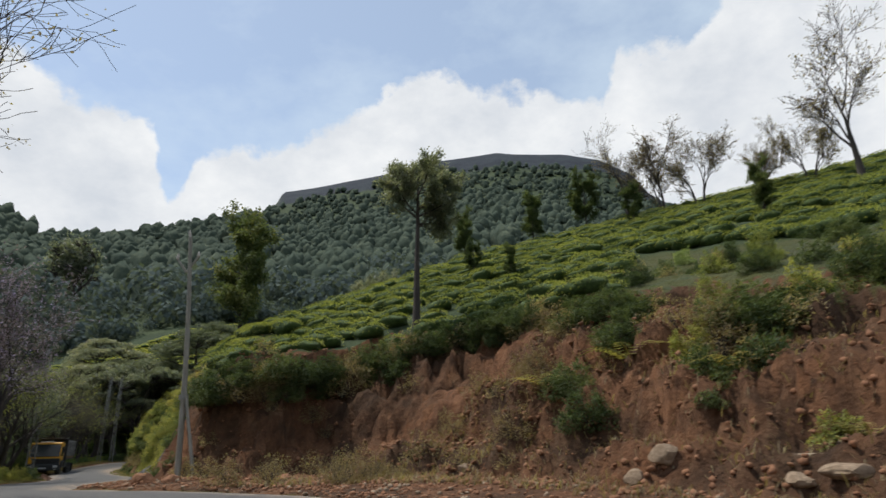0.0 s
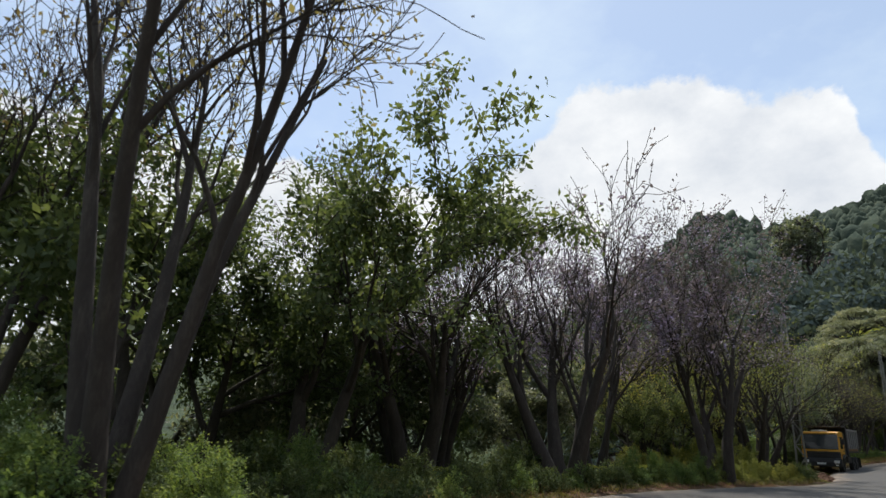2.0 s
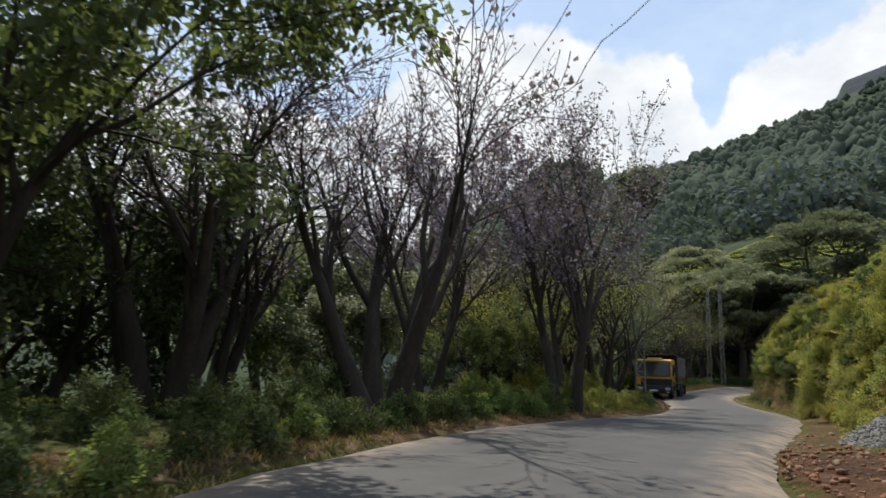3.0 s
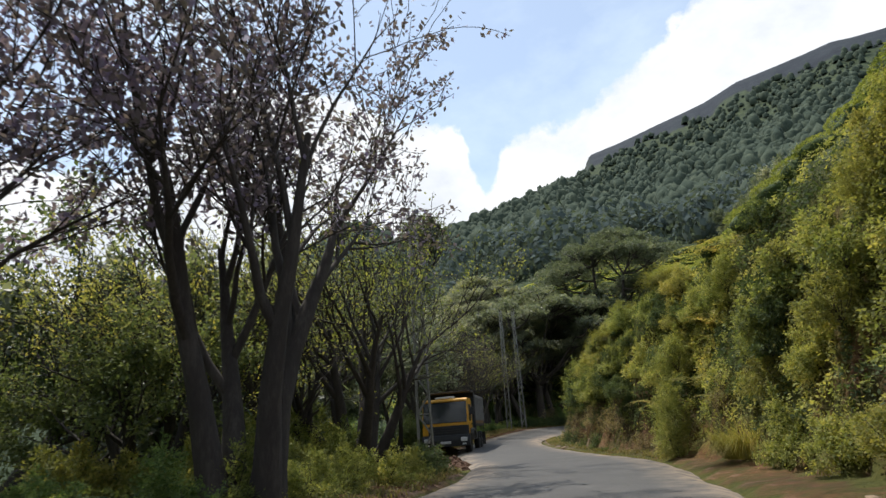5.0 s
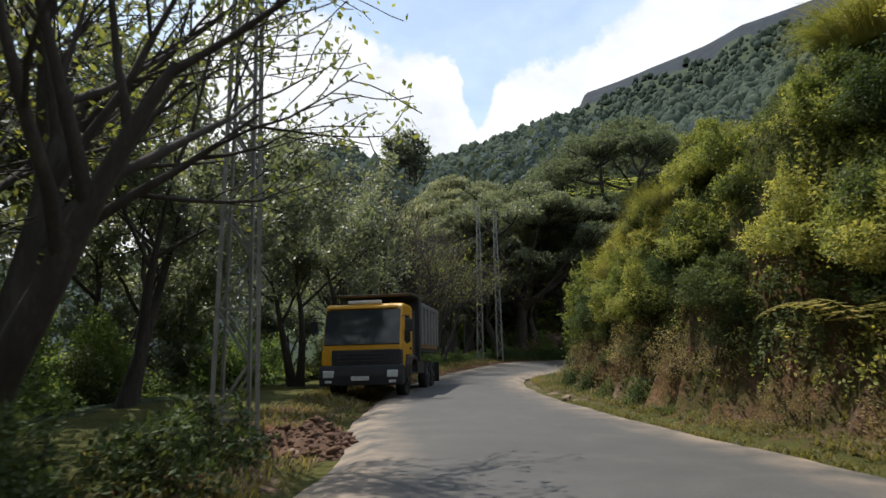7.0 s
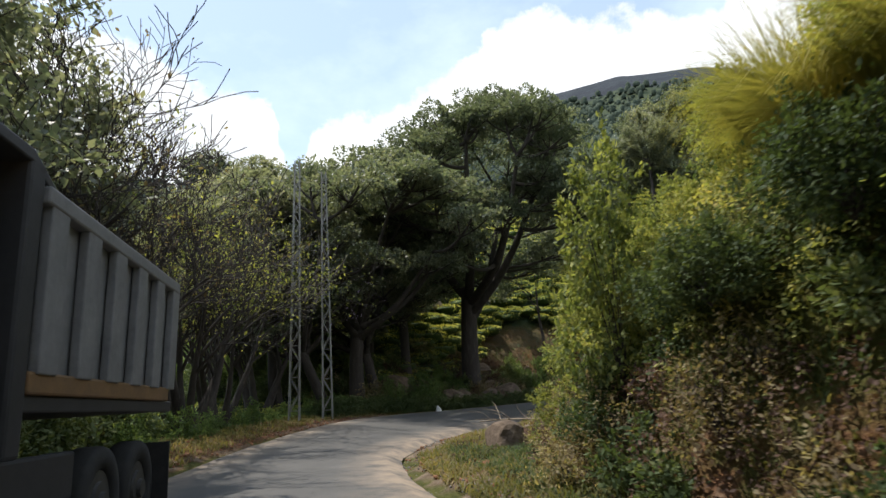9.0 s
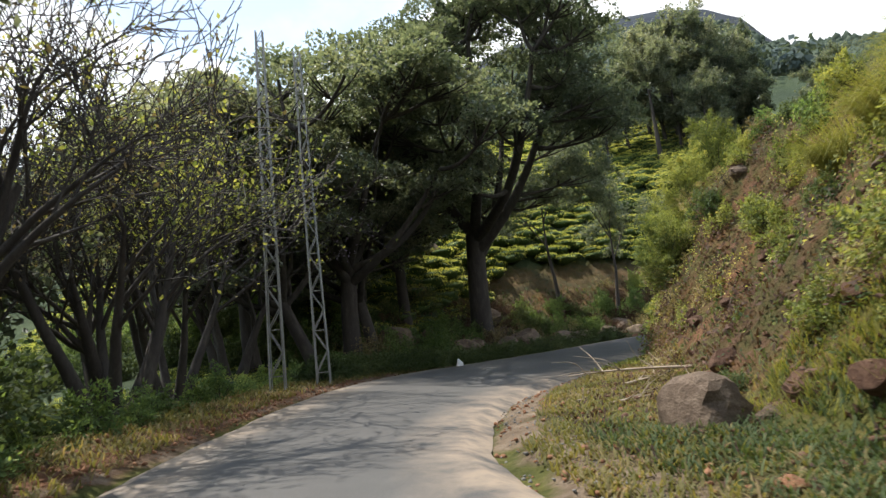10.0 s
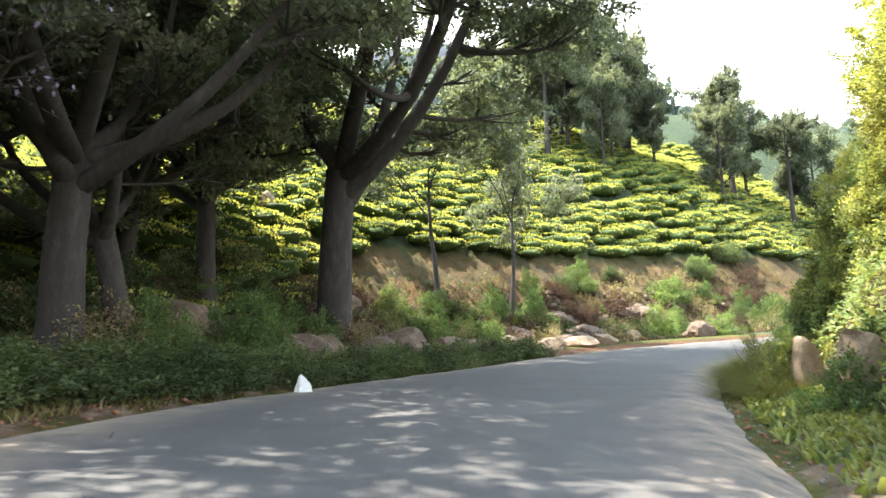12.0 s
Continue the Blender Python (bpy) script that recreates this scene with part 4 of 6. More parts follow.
# ---- far woods ----
def build_woods():
    rng = np.random.default_rng(21)

    def crowns(n, big):
        out = []
        for k in range(5):
            o = unit(rng, n)
            o[:, 2] = o[:, 2] * .9 + .25
            P = o * np.array([1, 1, .85 + .25 * k / 4]) * rng.uniform(.55, 1.05, n)[:, None] + np.array([0, 0, .8])
            s = rng.uniform(.45, .85, n) * big
            D = np.cross(o, unit(rng, n)) + .35 * unit(rng, n)
            out.append(cards(P - D * (s * .4)[:, None], D, o + np.array([0, 0, .35]) + unit(rng, n) * .3, s, s * .85))
        return out

    def domes():
        out = []
        for k in range(6):
            bm = bmesh.new()
            bmesh.ops.create_icosphere(bm, subdivisions=2 if k < 2 else 1, radius=1)
            off = Vector(rng.uniform(-9, 9, 3))
            for v in bm.verts:
                v.co *= 1 + .55 * noise.noise(v.co * 1.6 + off) + .2 * noise.noise(v.co * 4 + off)
                v.co.z = v.co.z * (.85 + .1 * k) + .75
            bmesh.ops.delete(bm, geom=[v for v in bm.verts if v.co.z < -.1], context="VERTS")
            bm.verts.index_update()
            out.append((np.array([v.co[:] for v in bm.verts]), np.array([[v.index for v in f.verts] for f in bm.faces])))
            bm.free()
        return out

    for n, r0, r1, shapes, material, soft, label in [(5200, 45, 330, crowns(84, .55), M_HAZED_FOREST, False, "dense dark green woods on the lower slopes, haze blue in their colour"),
                                                     (21000, 270, 1790, domes(), M_HAZED_CANOPY, True, "dense dark green woods on the mountain slopes, haze blue in their colour")]:
        r = r0 * (r1 / r0) ** (rng.uniform(0, 1, n) ** .8)
        az = np.radians(rng.uniform(-50, 64, n))
        x, y = -20 - r * np.sin(az), 40 + r * np.cos(az)
        q, dl, dr, zr = beside(x, y)
        deg = np.degrees(az)
        bare = (r > 1130) & ((deg > 15.5) | (deg < -30)) | (r > 1690) & (deg > -24) & (deg < 15)
        thin = (waves(x, y, 260, 6) > .3) & (r > 300) & (rng.uniform(size=n) < .6)
        tea = (dl > 0) & (dl < 62) & (q > 20)
        ok = ~bare & ~thin & ~tea & ((r > 95) | (dl > 24) & (q > 3) & (q < 19.5))
        x, y, r = x[ok], y[ok], r[ok]
        P = np.stack([x, y, height(x, y) - .6], 1)
        S = (1.3 + 3.2 * rng.uniform(0, 1, len(P)) ** 1.6) * (1 + .35 * waves(x, y, 90, 12)) * (.9 + np.minimum(r, 1100) / 600) * (1 - .2 * ease(350, 600, r))
        S = np.stack([S, S, S * rng.uniform(.8, 1.6, len(P))], 1)
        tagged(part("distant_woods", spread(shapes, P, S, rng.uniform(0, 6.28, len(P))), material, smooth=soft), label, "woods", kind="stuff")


build_woods()

# ---- trees by the road ----
def on_left(q, d):
    """A place d metres outside the left edge at section q."""
    i = int(round(q * SPAN))
    p = ROAD_L[i, :2] - ROAD_T[i] * d
    return float(p[0]), float(p[1])


def on_right(q, d):
    i = int(round(q * SPAN))
    p = ROAD_R[i, :2] + ROAD_T[i] * d
    return float(p[0]), float(p[1])


VASE = [(6, .05, .03, 5, 28, .66, .4), (5, .09, .06, 6, 32, .6, .3), (4, .12, .06, 6, 34, .55, .25), (4, .15, .05, 0, 0, 0, 0)]
FULL = [(6, .06, .02, 5, 42, .62, .4), (5, .1, .03, 5, 40, .58, .3), (4, .12, .03, 5, 42, .55, .25), (4, .15, .0, 0, 0, 0, 0)]
HIGH = [(6, .06, .02, 5, 46, .6, .6), (5, .1, .04, 5, 40, .58, .3), (4, .12, .03, 5, 42, .55, .25), (4, .15, .0, 0, 0, 0, 0)]
SLIM = [(7, .04, .012, 6, 24, .4, .45), (5, .09, .05, 6, 30, .6, .3), (4, .12, .06, 6, 34, .55, .25), (4, .15, .05, 0, 0, 0, 0)]
TALL = [(9, .015, .02, 19, 76, .19, .66), (4, .1, .06, 5, 42, .55, .3), (4, .12, .04, 0, 0, 0, 0)]
SPIRE = [(9, .012, .02, 26, 62, .2, .25), (4, .1, .06, 5, 42, .55, .3), (4, .12, .04, 0, 0, 0, 0)]
TWIGGY = [(6, .05, .02, 6, 38, .68, .45), (5, .1, .04, 6, 36, .6, .3), (5, .12, .05, 6, 36, .55, .25), (4, .14, .05, 5, 38, .5, .2), (3, .15, .04, 0, 0, 0, 0)]
AIRY = [(6, .05, .03, 6, 27, .66, .42), (5, .1, .05, 6, 31, .6, .3), (5, .12, .06, 6, 34, .55, .25), (4, .14, .05, 5, 36, .5, .2), (3, .15, .04, 0, 0, 0, 0)]
OPEN = [(6, .05, .03, 5, 36, .7, .5), (5, .1, .05, 5, 36, .6, .35), (4, .13, .06, 5, 36, .55, .3), (4, .15, .05, 0, 0, 0, 0)]

T_BARE = tree_meshes("bare_tree", 5, 5, SLIM, M_LEAF_DRY, M_BARK, 2600, .1, .25, stem_len=7.6, stem_r=.13, stem_tilt=11)
T_TWIG = tree_meshes("twiggy_tree", 58, 3, TWIGGY, M_LEAF_DRY, M_BARK, 1500, .1, .2, stem_len=4.4, stem_r=.28, stem_tilt=24)
T_BARE_B = tree_meshes("bare_tree_b", 8, 4, VASE, M_LEAF_PURPLE, M_BARK, 3000, .12, .16, stem_len=5.2, stem_r=.25, stem_tilt=20)
T_LILAC = tree_meshes("lilac_tree", 12, 3, VASE, M_LEAF_PURPLE, M_BARK, 15000, .13, .3, stem_len=5.2, stem_r=.17, stem_tilt=11)
T_LILAC_OLD = tree_meshes("old_lilac_tree", 14, 4, VASE, M_LEAF_PURPLE, M_BARK, 13000, .12, .26, stem_len=5.0, stem_r=.24, stem_tilt=17)
T_PALE = tree_meshes("pale_tree", 15, 7, OPEN, M_LEAF_BANK, M_BARK, 9000, .095, .35, stem_len=4.4, stem_r=.25, stem_tilt=26)
T_LEAFY = tree_meshes("leafy_tree", 21, 2, FULL, M_LEAF_FEATHER, M_BARK, 21000, .1, .3, droop=.5, stem_len=3.3, stem_r=.15, stem_tilt=18)
T_DARK = tree_meshes("dark_tree", 27, 2, FULL, M_LEAF_DARK, M_BARK, 21000, .15, .4, droop=.2, stem_len=3.6, stem_r=.18, stem_tilt=20)
T_HIGH = tree_meshes("high_tree", 29, 2, HIGH, M_LEAF_DARK, M_BARK, 20000, .15, .4, droop=.2, stem_len=5.2, stem_r=.2, stem_tilt=14)
T_WIDE = umbrella_meshes("wide_tree", 33, 19.0, 7.4, (3.0, -4.0), .62, 34, 30, 1900, .19, M_LEAF_DARK, M_BARK)
T_WIDE_B = umbrella_meshes("wide_tree_b", 38, 12.5, 5.6, (1.0, .6), .34, 22, 18, 1600, .18, M_LEAF_DARK, M_BARK)
T_WIDE_C = umbrella_meshes("wide_tree_c", 39, 12.5, 6.4, (2.4, -2.8), .42, 28, 7, 1600, .18, M_LEAF_DARK, M_BARK)
T_SLIM_DARK = tree_meshes("slim_dark_tree", 36, 1, HIGH, M_LEAF_DARK, M_BARK, 17000, .17, .5, droop=.2, stem_len=6.5, stem_r=.17, stem_tilt=8)
T_YELLOW = tree_meshes("yellow_tree", 41, 5, OPEN, M_LEAF_BANK, M_BARK, 3800, .08, .45, droop=.3, stem_len=3.3, stem_r=.12, stem_tilt=20)
T_TALL = tree_meshes("tall_tree", 45, 1, TALL, M_LEAF_DARK, M_BARK, 24000, .14, .34, stem_len=8.6, stem_r=.21, stem_tilt=3)
# Greyer leaf for the far row: haze put into its colour.
T_SPIRE = tree_meshes("spire_tree", 48, 1, SPIRE, M_LEAF_DARK, M_BARK, 18000, .22, .45, stem_len=9.0, stem_r=.17, stem_tilt=3)
T_SPIRE_DARK = tree_meshes("dark_spire_tree", 48, 1, SPIRE, M_LEAF_SHADE, M_BARK, 18000, .22, .45, stem_len=9.0, stem_r=.17, stem_tilt=3)
T_RIDGE = tree_meshes("ridge_tree", 52, 1, AIRY, M_LEAF_DRY, M_BARK, 1300, .13, .2, stem_len=4.2, stem_r=.24, stem_tilt=8)
T_RIDGE_B = tree_meshes("ridge_tree_b", 55, 2, AIRY, M_LEAF_DRY, M_BARK, 3600, .14, .25, stem_len=3.6, stem_r=.17, stem_tilt=14)

ROADSIDE, RIDGE, BEND, FARROW = "roadside trees", "trees on the tea ridge", "trees at the bend", "trees on the far hill"
for kind, mesh, at, turn, size, label in [
    ("bare_tree", T_BARE, (-15.3, 13.2), 40, 1.12, "tall nearly leafless dark tree with several upright stems"),
    ("bare_tree", T_BARE, (-18.4, 11.2), 150, 1.0, "tall nearly leafless dark tree behind the verge"),
    ("bare_tree", T_BARE_B, (-24.4, 26.9), 10, 1.2, "dark vase-shaped tree with bare upswept branches"),
    ("jacaranda_tree", T_LILAC_OLD, (-26.6, 37.2), 75, 1.22, "jacaranda tree with sparse lilac blossom and dark stems"),
    ("jacaranda_tree", T_LILAC, (-29.8, 33.0), 200, 1.2, "jacaranda tree with sparse lilac blossom"),
    ("jacaranda_tree", T_BARE_B, (-26.6, 22.4), 120, 1.25, "slender tree with seed heads on bare upright twigs"),
    ("jacaranda_tree", T_BARE_B, (-29.5, 24.5), 260, 1.05, "slender tree with seed heads on bare upright twigs"),
    ("leafy_tree", T_LEAFY, (-23.6, 17.8), 30, 1.85, "round-crowned green tree with drooping feathery leaves"),
    ("leafy_tree", T_LEAFY, (-22.0, 13.6), 170, 1.75, "green tree with drooping feathery leaves"),
    ("leafy_tree", T_LEAFY, (-26.6, 15.4), 250, 1.6, "green tree with drooping feathery leaves"),
    ("leafy_tree", T_LEAFY, (-29.0, 20.2), 80, 1.5, "green tree with drooping feathery leaves"),
    ("leafy_tree", T_DARK, (-28.8, 28.8), 310, .85, "dark green tree below the road"),
    ("leafy_tree", T_LEAFY, (-33.0, 38.5), 20, 1.05, "green tree below the road"),
    ("leafy_tree", T_DARK, (-20.5, 5.5), 80, 1.1, "dark green tree below the road"),
    ("leafy_tree", T_LEAFY, (-25.5, 8.0), 10, 1.2, "green tree below the road"),
    ("leafy_tree", T_DARK, (-27.0, 1.0), 60, 1.4, "dark green tree below the road"),
    ("leafy_tree", T_DARK, (-31.5, 13.5), 200, 1.5, "dark green tree below the road"),
    ("leafy_tree", T_LEAFY, (-34.0, 19.0), 20, 1.6, "green tree below the road"),
    ("leafy_tree", T_DARK, (-34.6, 25.0), 100, 1.5, "dark green tree below the road"),
    ("leafy_tree", T_LEAFY, (-38.0, 30.5), 160, 2.2, "green tree below the road"),
    ("leafy_tree", T_DARK, (-38.5, 37.5), 220, 2.1, "dark green tree below the road"),
    ("leafy_tree", T_DARK, (-43.0, 47.5), 330, 2.3, "dark green tree below the road"),
    ("leafy_tree", T_LEAFY, (-46.0, 40.0), 30, 2.5, "green tree below the road"),
    ("leafy_tree", T_DARK, (-47.0, 60.5), 90, 1.4, "dark green tree below the road"),
    ("leafy_tree", T_DARK, (-50.0, 72.0), 140, 1.4, "dark green tree below the road"),
    ("flowering_tree", T_PALE, (-31.0, 45.6), 15, 1.1, "wide many-stemmed tree with pale thin foliage"),
    ("flowering_tree", T_PALE, (-34.4, 41.2), 195, 1.0, "many-stemmed tree with pale thin foliage"),
    ("yellow_tree", T_YELLOW, (-33.2, 44.6), 60, 1.35, "small tree with yellowing leaves"),
    ("dark_tree", T_HIGH, (-39.3, 60.2), 0, .95, "dark leafy tree behind the parked truck"),
    ("dark_tree", T_HIGH, (-37.6, 52.2), 140, 1.05, "dark leafy tree beside the lattice mast"),
    ("dark_tree", T_HIGH, (-42.0, 55.0), 230, 1.15, "dark leafy tree below the road"),
    ("dark_tree", T_HIGH, (-40.6, 65.2), 300, 1.12, "dark leafy tree on the verge"),
    ("bare_tree", T_TWIG, (-41.8, 68.6), 80, 1.15, "bare-branched tree over the verge"),
    ("yellow_tree", T_YELLOW, (-42.2, 74.4), 10, 1.45, "small tree with yellowing leaves on the verge"),
    ("yellow_tree", T_YELLOW, (-44.4, 71.8), 110, 1.5, "small tree with yellowing leaves"),
    ("yellow_tree", T_YELLOW, (-43.6, 78.4), 200, 1.4, "small tree with yellowing leaves"),
    ("bare_tree", T_TWIG, (-43.0, 75.4), 300, .85, "bare-branched tree on the verge"),
    ("bare_tree", T_BARE_B, (-45.2, 84.5), 40, .9, "slim bare tree with seed heads"),
]:
    plant_tree(kind, mesh, at, label, ROADSIDE, turn, size)

for kind, mesh, at, turn, size, lean, label in [
    ("spreading_tree", T_WIDE, (-37.2, 98.8), 0, 1.0, (0, 0), "huge old tree with a thick trunk and layered dark crown"),
    ("spreading_tree", T_WIDE_B, (-41.2, 97.6), 120, 1.0, (0, 3), "dark tree with a spreading crown"),
    ("spreading_tree", T_WIDE_B, (-43.4, 96.0), 220, .95, (2, -6), "dark tree with a spreading crown and leaning trunk"),
    ("spreading_tree", T_WIDE_C, (-42.1, 89.6), 0, 1.0, (0, 0), "dark thick-trunked tree at the bend"),
    ("spreading_tree", T_WIDE_B, (-41.2, 91.2), 150, .9, (0, 17), "dark tree leaning over the bend"),
    ("spreading_tree", T_WIDE_B, (-42.6, 86.8), 40, .8, (0, -24), "dark tree leaning away from the road"),
    ("spreading_tree", T_WIDE_B, (-45.6, 87.4), 200, .95, (0, 3), "dark tree with a spreading crown shading the road"),
    ("spreading_tree", T_WIDE_B, (-46.6, 91.5), 80, .95, (0, 4), "dark tree with a spreading crown"),
    ("spreading_tree", T_WIDE_B, (-49.5, 97.0), 170, 1.0, (0, 0), "dark tree with a spreading crown"),
    ("dark_tree", T_SLIM_DARK, (-28.2, 109.0), 50, 1.0, (0, 0), "slim dark leafy tree on top of the cut bank"),
    ("dark_tree", T_SLIM_DARK, (-32.2, 108.0), 170, 1.1, (0, 0), "dark leafy tree beside the huge old one"),
]:
    plant_tree(kind, mesh, at, label, BEND, turn, size, lean=lean)

for kind, mesh, at, turn, size, label in [
    ("silver_oak", T_TALL, (-1.9, 26.6), 20, .82, "tall slim tree with a high ragged crown among the tea"),
    ("silver_oak", T_SPIRE_DARK, (-13.6, 40.5), 70, .92, "tall narrow tree at the edge of the tea"),
    ("bare_tree", T_RIDGE, (15.3, 49.1), 0, 1.02, "bare fine-twigged tree on the ridge"),
    ("bare_tree", T_RIDGE_B, (18.2, 48.2), 60, 1.0, "bare fine-twigged tree on the ridge"),
    ("bare_tree", T_RIDGE_B, (20.6, 46.8), 130, .9, "bare fine-twigged tree on the ridge"),
    ("bare_tree", T_RIDGE_B, (25.4, 46.0), 230, .66, "thinly leaved tree on the ridge"),
    ("bare_tree", T_RIDGE_B, (28.0, 43.8), 300, .85, "thinly leaved tree on the ridge"),
    ("bare_tree", T_RIDGE, (29.4, 40.4), 80, 1.5, "large bare dark tree on the ridge"),
    ("silver_oak", T_SPIRE_DARK, (7.6, 51.0), 10, .5, "small narrow tree on the ridge"),
    ("silver_oak", T_SPIRE_DARK, (12.2, 50.6), 100, .55, "small narrow tree on the ridge"),
    ("silver_oak", T_SPIRE_DARK, (1.8, 52.5), 200, .5, "small narrow tree behind the tea"),
    ("silver_oak", T_SPIRE_DARK, (14.2, 44.5), 250, .35, "young narrow tree among the tea"),
    ("silver_oak", T_SPIRE_DARK, (3.2, 34.2), 20, .22, "young shade tree among the tea"),
    ("silver_oak", T_SPIRE_DARK, (1.6, 40.0), 120, .25, "young shade tree among the tea"),
    ("silver_oak", T_SPIRE_DARK, (17.0, 32.0), 190, .35, "young shade tree among the tea"),
]:
    plant_tree(kind, mesh, at, label, RIDGE, turn, size)

rng = np.random.default_rng(77)
for k in range(17):
    x, y = -26 + k * 3.1 + rng.uniform(-1.5, 1.5), 134 + rng.uniform(-5, 7) + .15 * k
    plant_tree("silver_oak", T_SPIRE if k % 3 else T_TALL, (x, y), "tall feathery green tree behind the far tea, haze in its leaf colour", FARROW, rng.uniform(0, 360), rng.uniform(.95, 1.45))
for k in range(12):
    x, y = -17 + k * 1.0 + rng.uniform(-.8, .8), 137 + rng.uniform(0, 9)
    plant_tree("silver_oak", T_SPIRE, (x, y), "tall feathery green tree in a dense stand behind the far tea, haze in its leaf colour", FARROW, rng.uniform(0, 360), rng.uniform(1.2, 1.65))
T_FAR = umbrella_meshes("far_tree", 63, 9.0, 2.5, (0, 0), .3, 16, 18, 420, .32, M_LEAF_DARK, M_BARK)
T_FAR = (T_FAR[0], bush_mesh("far_crown", 64, [(0, 0, 7.3, 1.5, 1.5, 1.4), (1.1, .3, 6.3, 1.1, 1.1, 1.2), (-1.1, -.3, 6.4, 1.1, 1.2, 1.2), (-.2, 1, 6, 1, 1, 1.2), (.2, -1.1, 6, 1, 1, 1.1), (0, 0, 5.2, 1.4, 1.4, .9)], 7000, .27, M_LEAF_DARK, False))
plant_tree("round_tree", T_FAR, (-121.0, 202.0), "large round-crowned tree standing over the woods", "", 0, 3.5)
for k in range(9):
    a = rng.uniform(30, 62)
    d = rng.uniform(75, 120)
    plant_tree("leafy_tree", T_DARK, (-20 - d * math.sin(radians(a)), 40 + d * math.cos(radians(a))), "leafy tree in the valley", "trees in the valley", rng.uniform(0, 360), rng.uniform(1.0, 1.6))

# ---- bushes ----
BLOBS_A = [(0, 0, .5, .65, .6, .5), (.85, .25, .38, .45, .5, .4), (-.75, .35, .45, .5, .45, .48), (.2, -.75, .32, .6, .42, .38), (-.3, .3, 1.0, .4, .4, .42), (.5, .05, 1.15, .3, .3, .42), (-.6, -.5, .7, .4, .36, .5)]
BLOBS_B = [(0, 0, .7, .55, .6, .7), (.65, -.35, .4, .5, .5, .42), (-.6, .4, .5, .55, .45, .5), (.2, .25, 1.5, .32, .34, .55), (-.35, -.45, 1.1, .36, .3, .5), (.75, .5, .3, .4, .4, .34)]
BLOBS_T = [(0, 0, 1.3, .95, .9, 1.2), (.5, .3, 2.4, .8, .75, .9), (-.5, -.2, 2.7, .75, .7, .9), (.1, 0, 3.6, .7, .65, .8), (.7, -.4, 1.0, .7, .6, .8), (-.8, .4, 1.2, .7, .6, .9)]


def bush_kind(name, seed, blobs, leaves, size, mat, h, s):
    """Foliage, twigs, and a coarser foliage for the small ones."""
    return bush_mesh(name, seed, blobs, leaves, size, mat), twig_mesh(name + "_twigs", seed, 16, h, s, M_BARK), bush_mesh(name + "_small", seed, blobs, leaves // 4, size * 1.8, mat)


B_HEDGE = [bush_kind("hedge_bush", 61 + k, BLOBS_A if k % 2 else BLOBS_B, 9000, .085, M_LEAF_GREEN, 1.3, .9) for k in range(3)]
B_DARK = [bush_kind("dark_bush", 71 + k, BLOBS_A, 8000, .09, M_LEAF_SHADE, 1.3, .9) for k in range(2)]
B_BANK = [bush_kind("bank_bush", 81 + k, BLOBS_A if k % 2 else BLOBS_B, 9000, .086, M_LEAF_BANK, 1.4, .9) for k in range(3)]
B_YELLOW = [bush_kind("yellow_bush", 91 + k, BLOBS_A, 9000, .086, M_LEAF_YELLOW, 1.3, .9) for k in range(2)]
B_TALL = [bush_kind("tall_shrub", 95 + k, BLOBS_T, 24000, .085, M_LEAF_BANK, 3.8, 1.0) for k in range(2)]
B_BROWN = [bush_kind("brown_shrub", 111 + k, BLOBS_A, 5000, .085, M_DEADFERN, 1.3, .9) for k in range(2)]
B_DRY = [bush_kind("dry_shrub", 101 + k, BLOBS_A, 2600, .075, M_LEAF_DRY, 1.3, .9) for k in range(2)]


def plant_bush(kind, meshes, at, label, group, turn=0.0, size=1.0, sink=.1, lean=(0, 0)):
    z = at[2] if len(at) > 2 else ground_z(at[0], at[1])
    ob = thing(kind, (at[0], at[1], z), label, "bush", group)
    s = size if isinstance(size, tuple) else (size,) * 3
    ob.matrix_world = pose(at[0], at[1], z - sink, lean[0], lean[1], turn) @ Matrix.Diagonal((*s, 1))
    part("foliage", meshes[2] if s[0] < .5 else meshes[0], None, ob)
    part("twigwork", meshes[1], None, ob)
    return ob


HEDGE, BANK = "bushes along the verge", "bushes on the bank"
rng = np.random.default_rng(5)
for k, q in enumerate(np.arange(6.0, 12.1, .24)):
    low = .5 if q < 9 else .62 if q < 10.2 else .6
    # Brighter leaf kind for the sunny stretch, darker for shade, put into colour.
    plant_bush("hedge_bush", (B_DARK + B_HEDGE[:1] if q < 9.6 else B_HEDGE if q < 10.3 else B_BANK if q < 11.3 else B_DARK * 2)[k % 3], on_left(q, 1.15 + rng.uniform(-.2, .3)), "dense hedge bush along the road edge, sun and shade in its leaf tone", HEDGE, rng.uniform(0, 360), rng.uniform(.75, .95) * low)
    if k % 2 and q < 9.6:
        plant_bush("hedge_bush", B_DARK[k // 2 % 2], on_left(q + .1, 2.9 + rng.uniform(-.4, .6)), "leafy bush behind the hedge, shade in its dark leaf colour", HEDGE, rng.uniform(0, 360), rng.uniform(.5, .8))
for k in range(34):
    q, d = rng.uniform(3.6, 7.2), rng.uniform(2.2, 9)
    plant_bush("hedge_bush", (B_DARK + B_HEDGE)[k % 5], on_left(q, d), "shaded leafy bush below the road", HEDGE, rng.uniform(0, 360), rng.uniform(.25, .45) + .05 * d)
for k, q in enumerate(np.arange(15.6, 16.8, .4)):
    plant_bush("hedge_bush", B_DARK[k % 2], on_left(q, 3.2 + rng.uniform(0, .8)), "dark bush at the back of the verge, shade in its leaf colour", HEDGE, rng.uniform(0, 360), rng.uniform(1.0, 1.4))
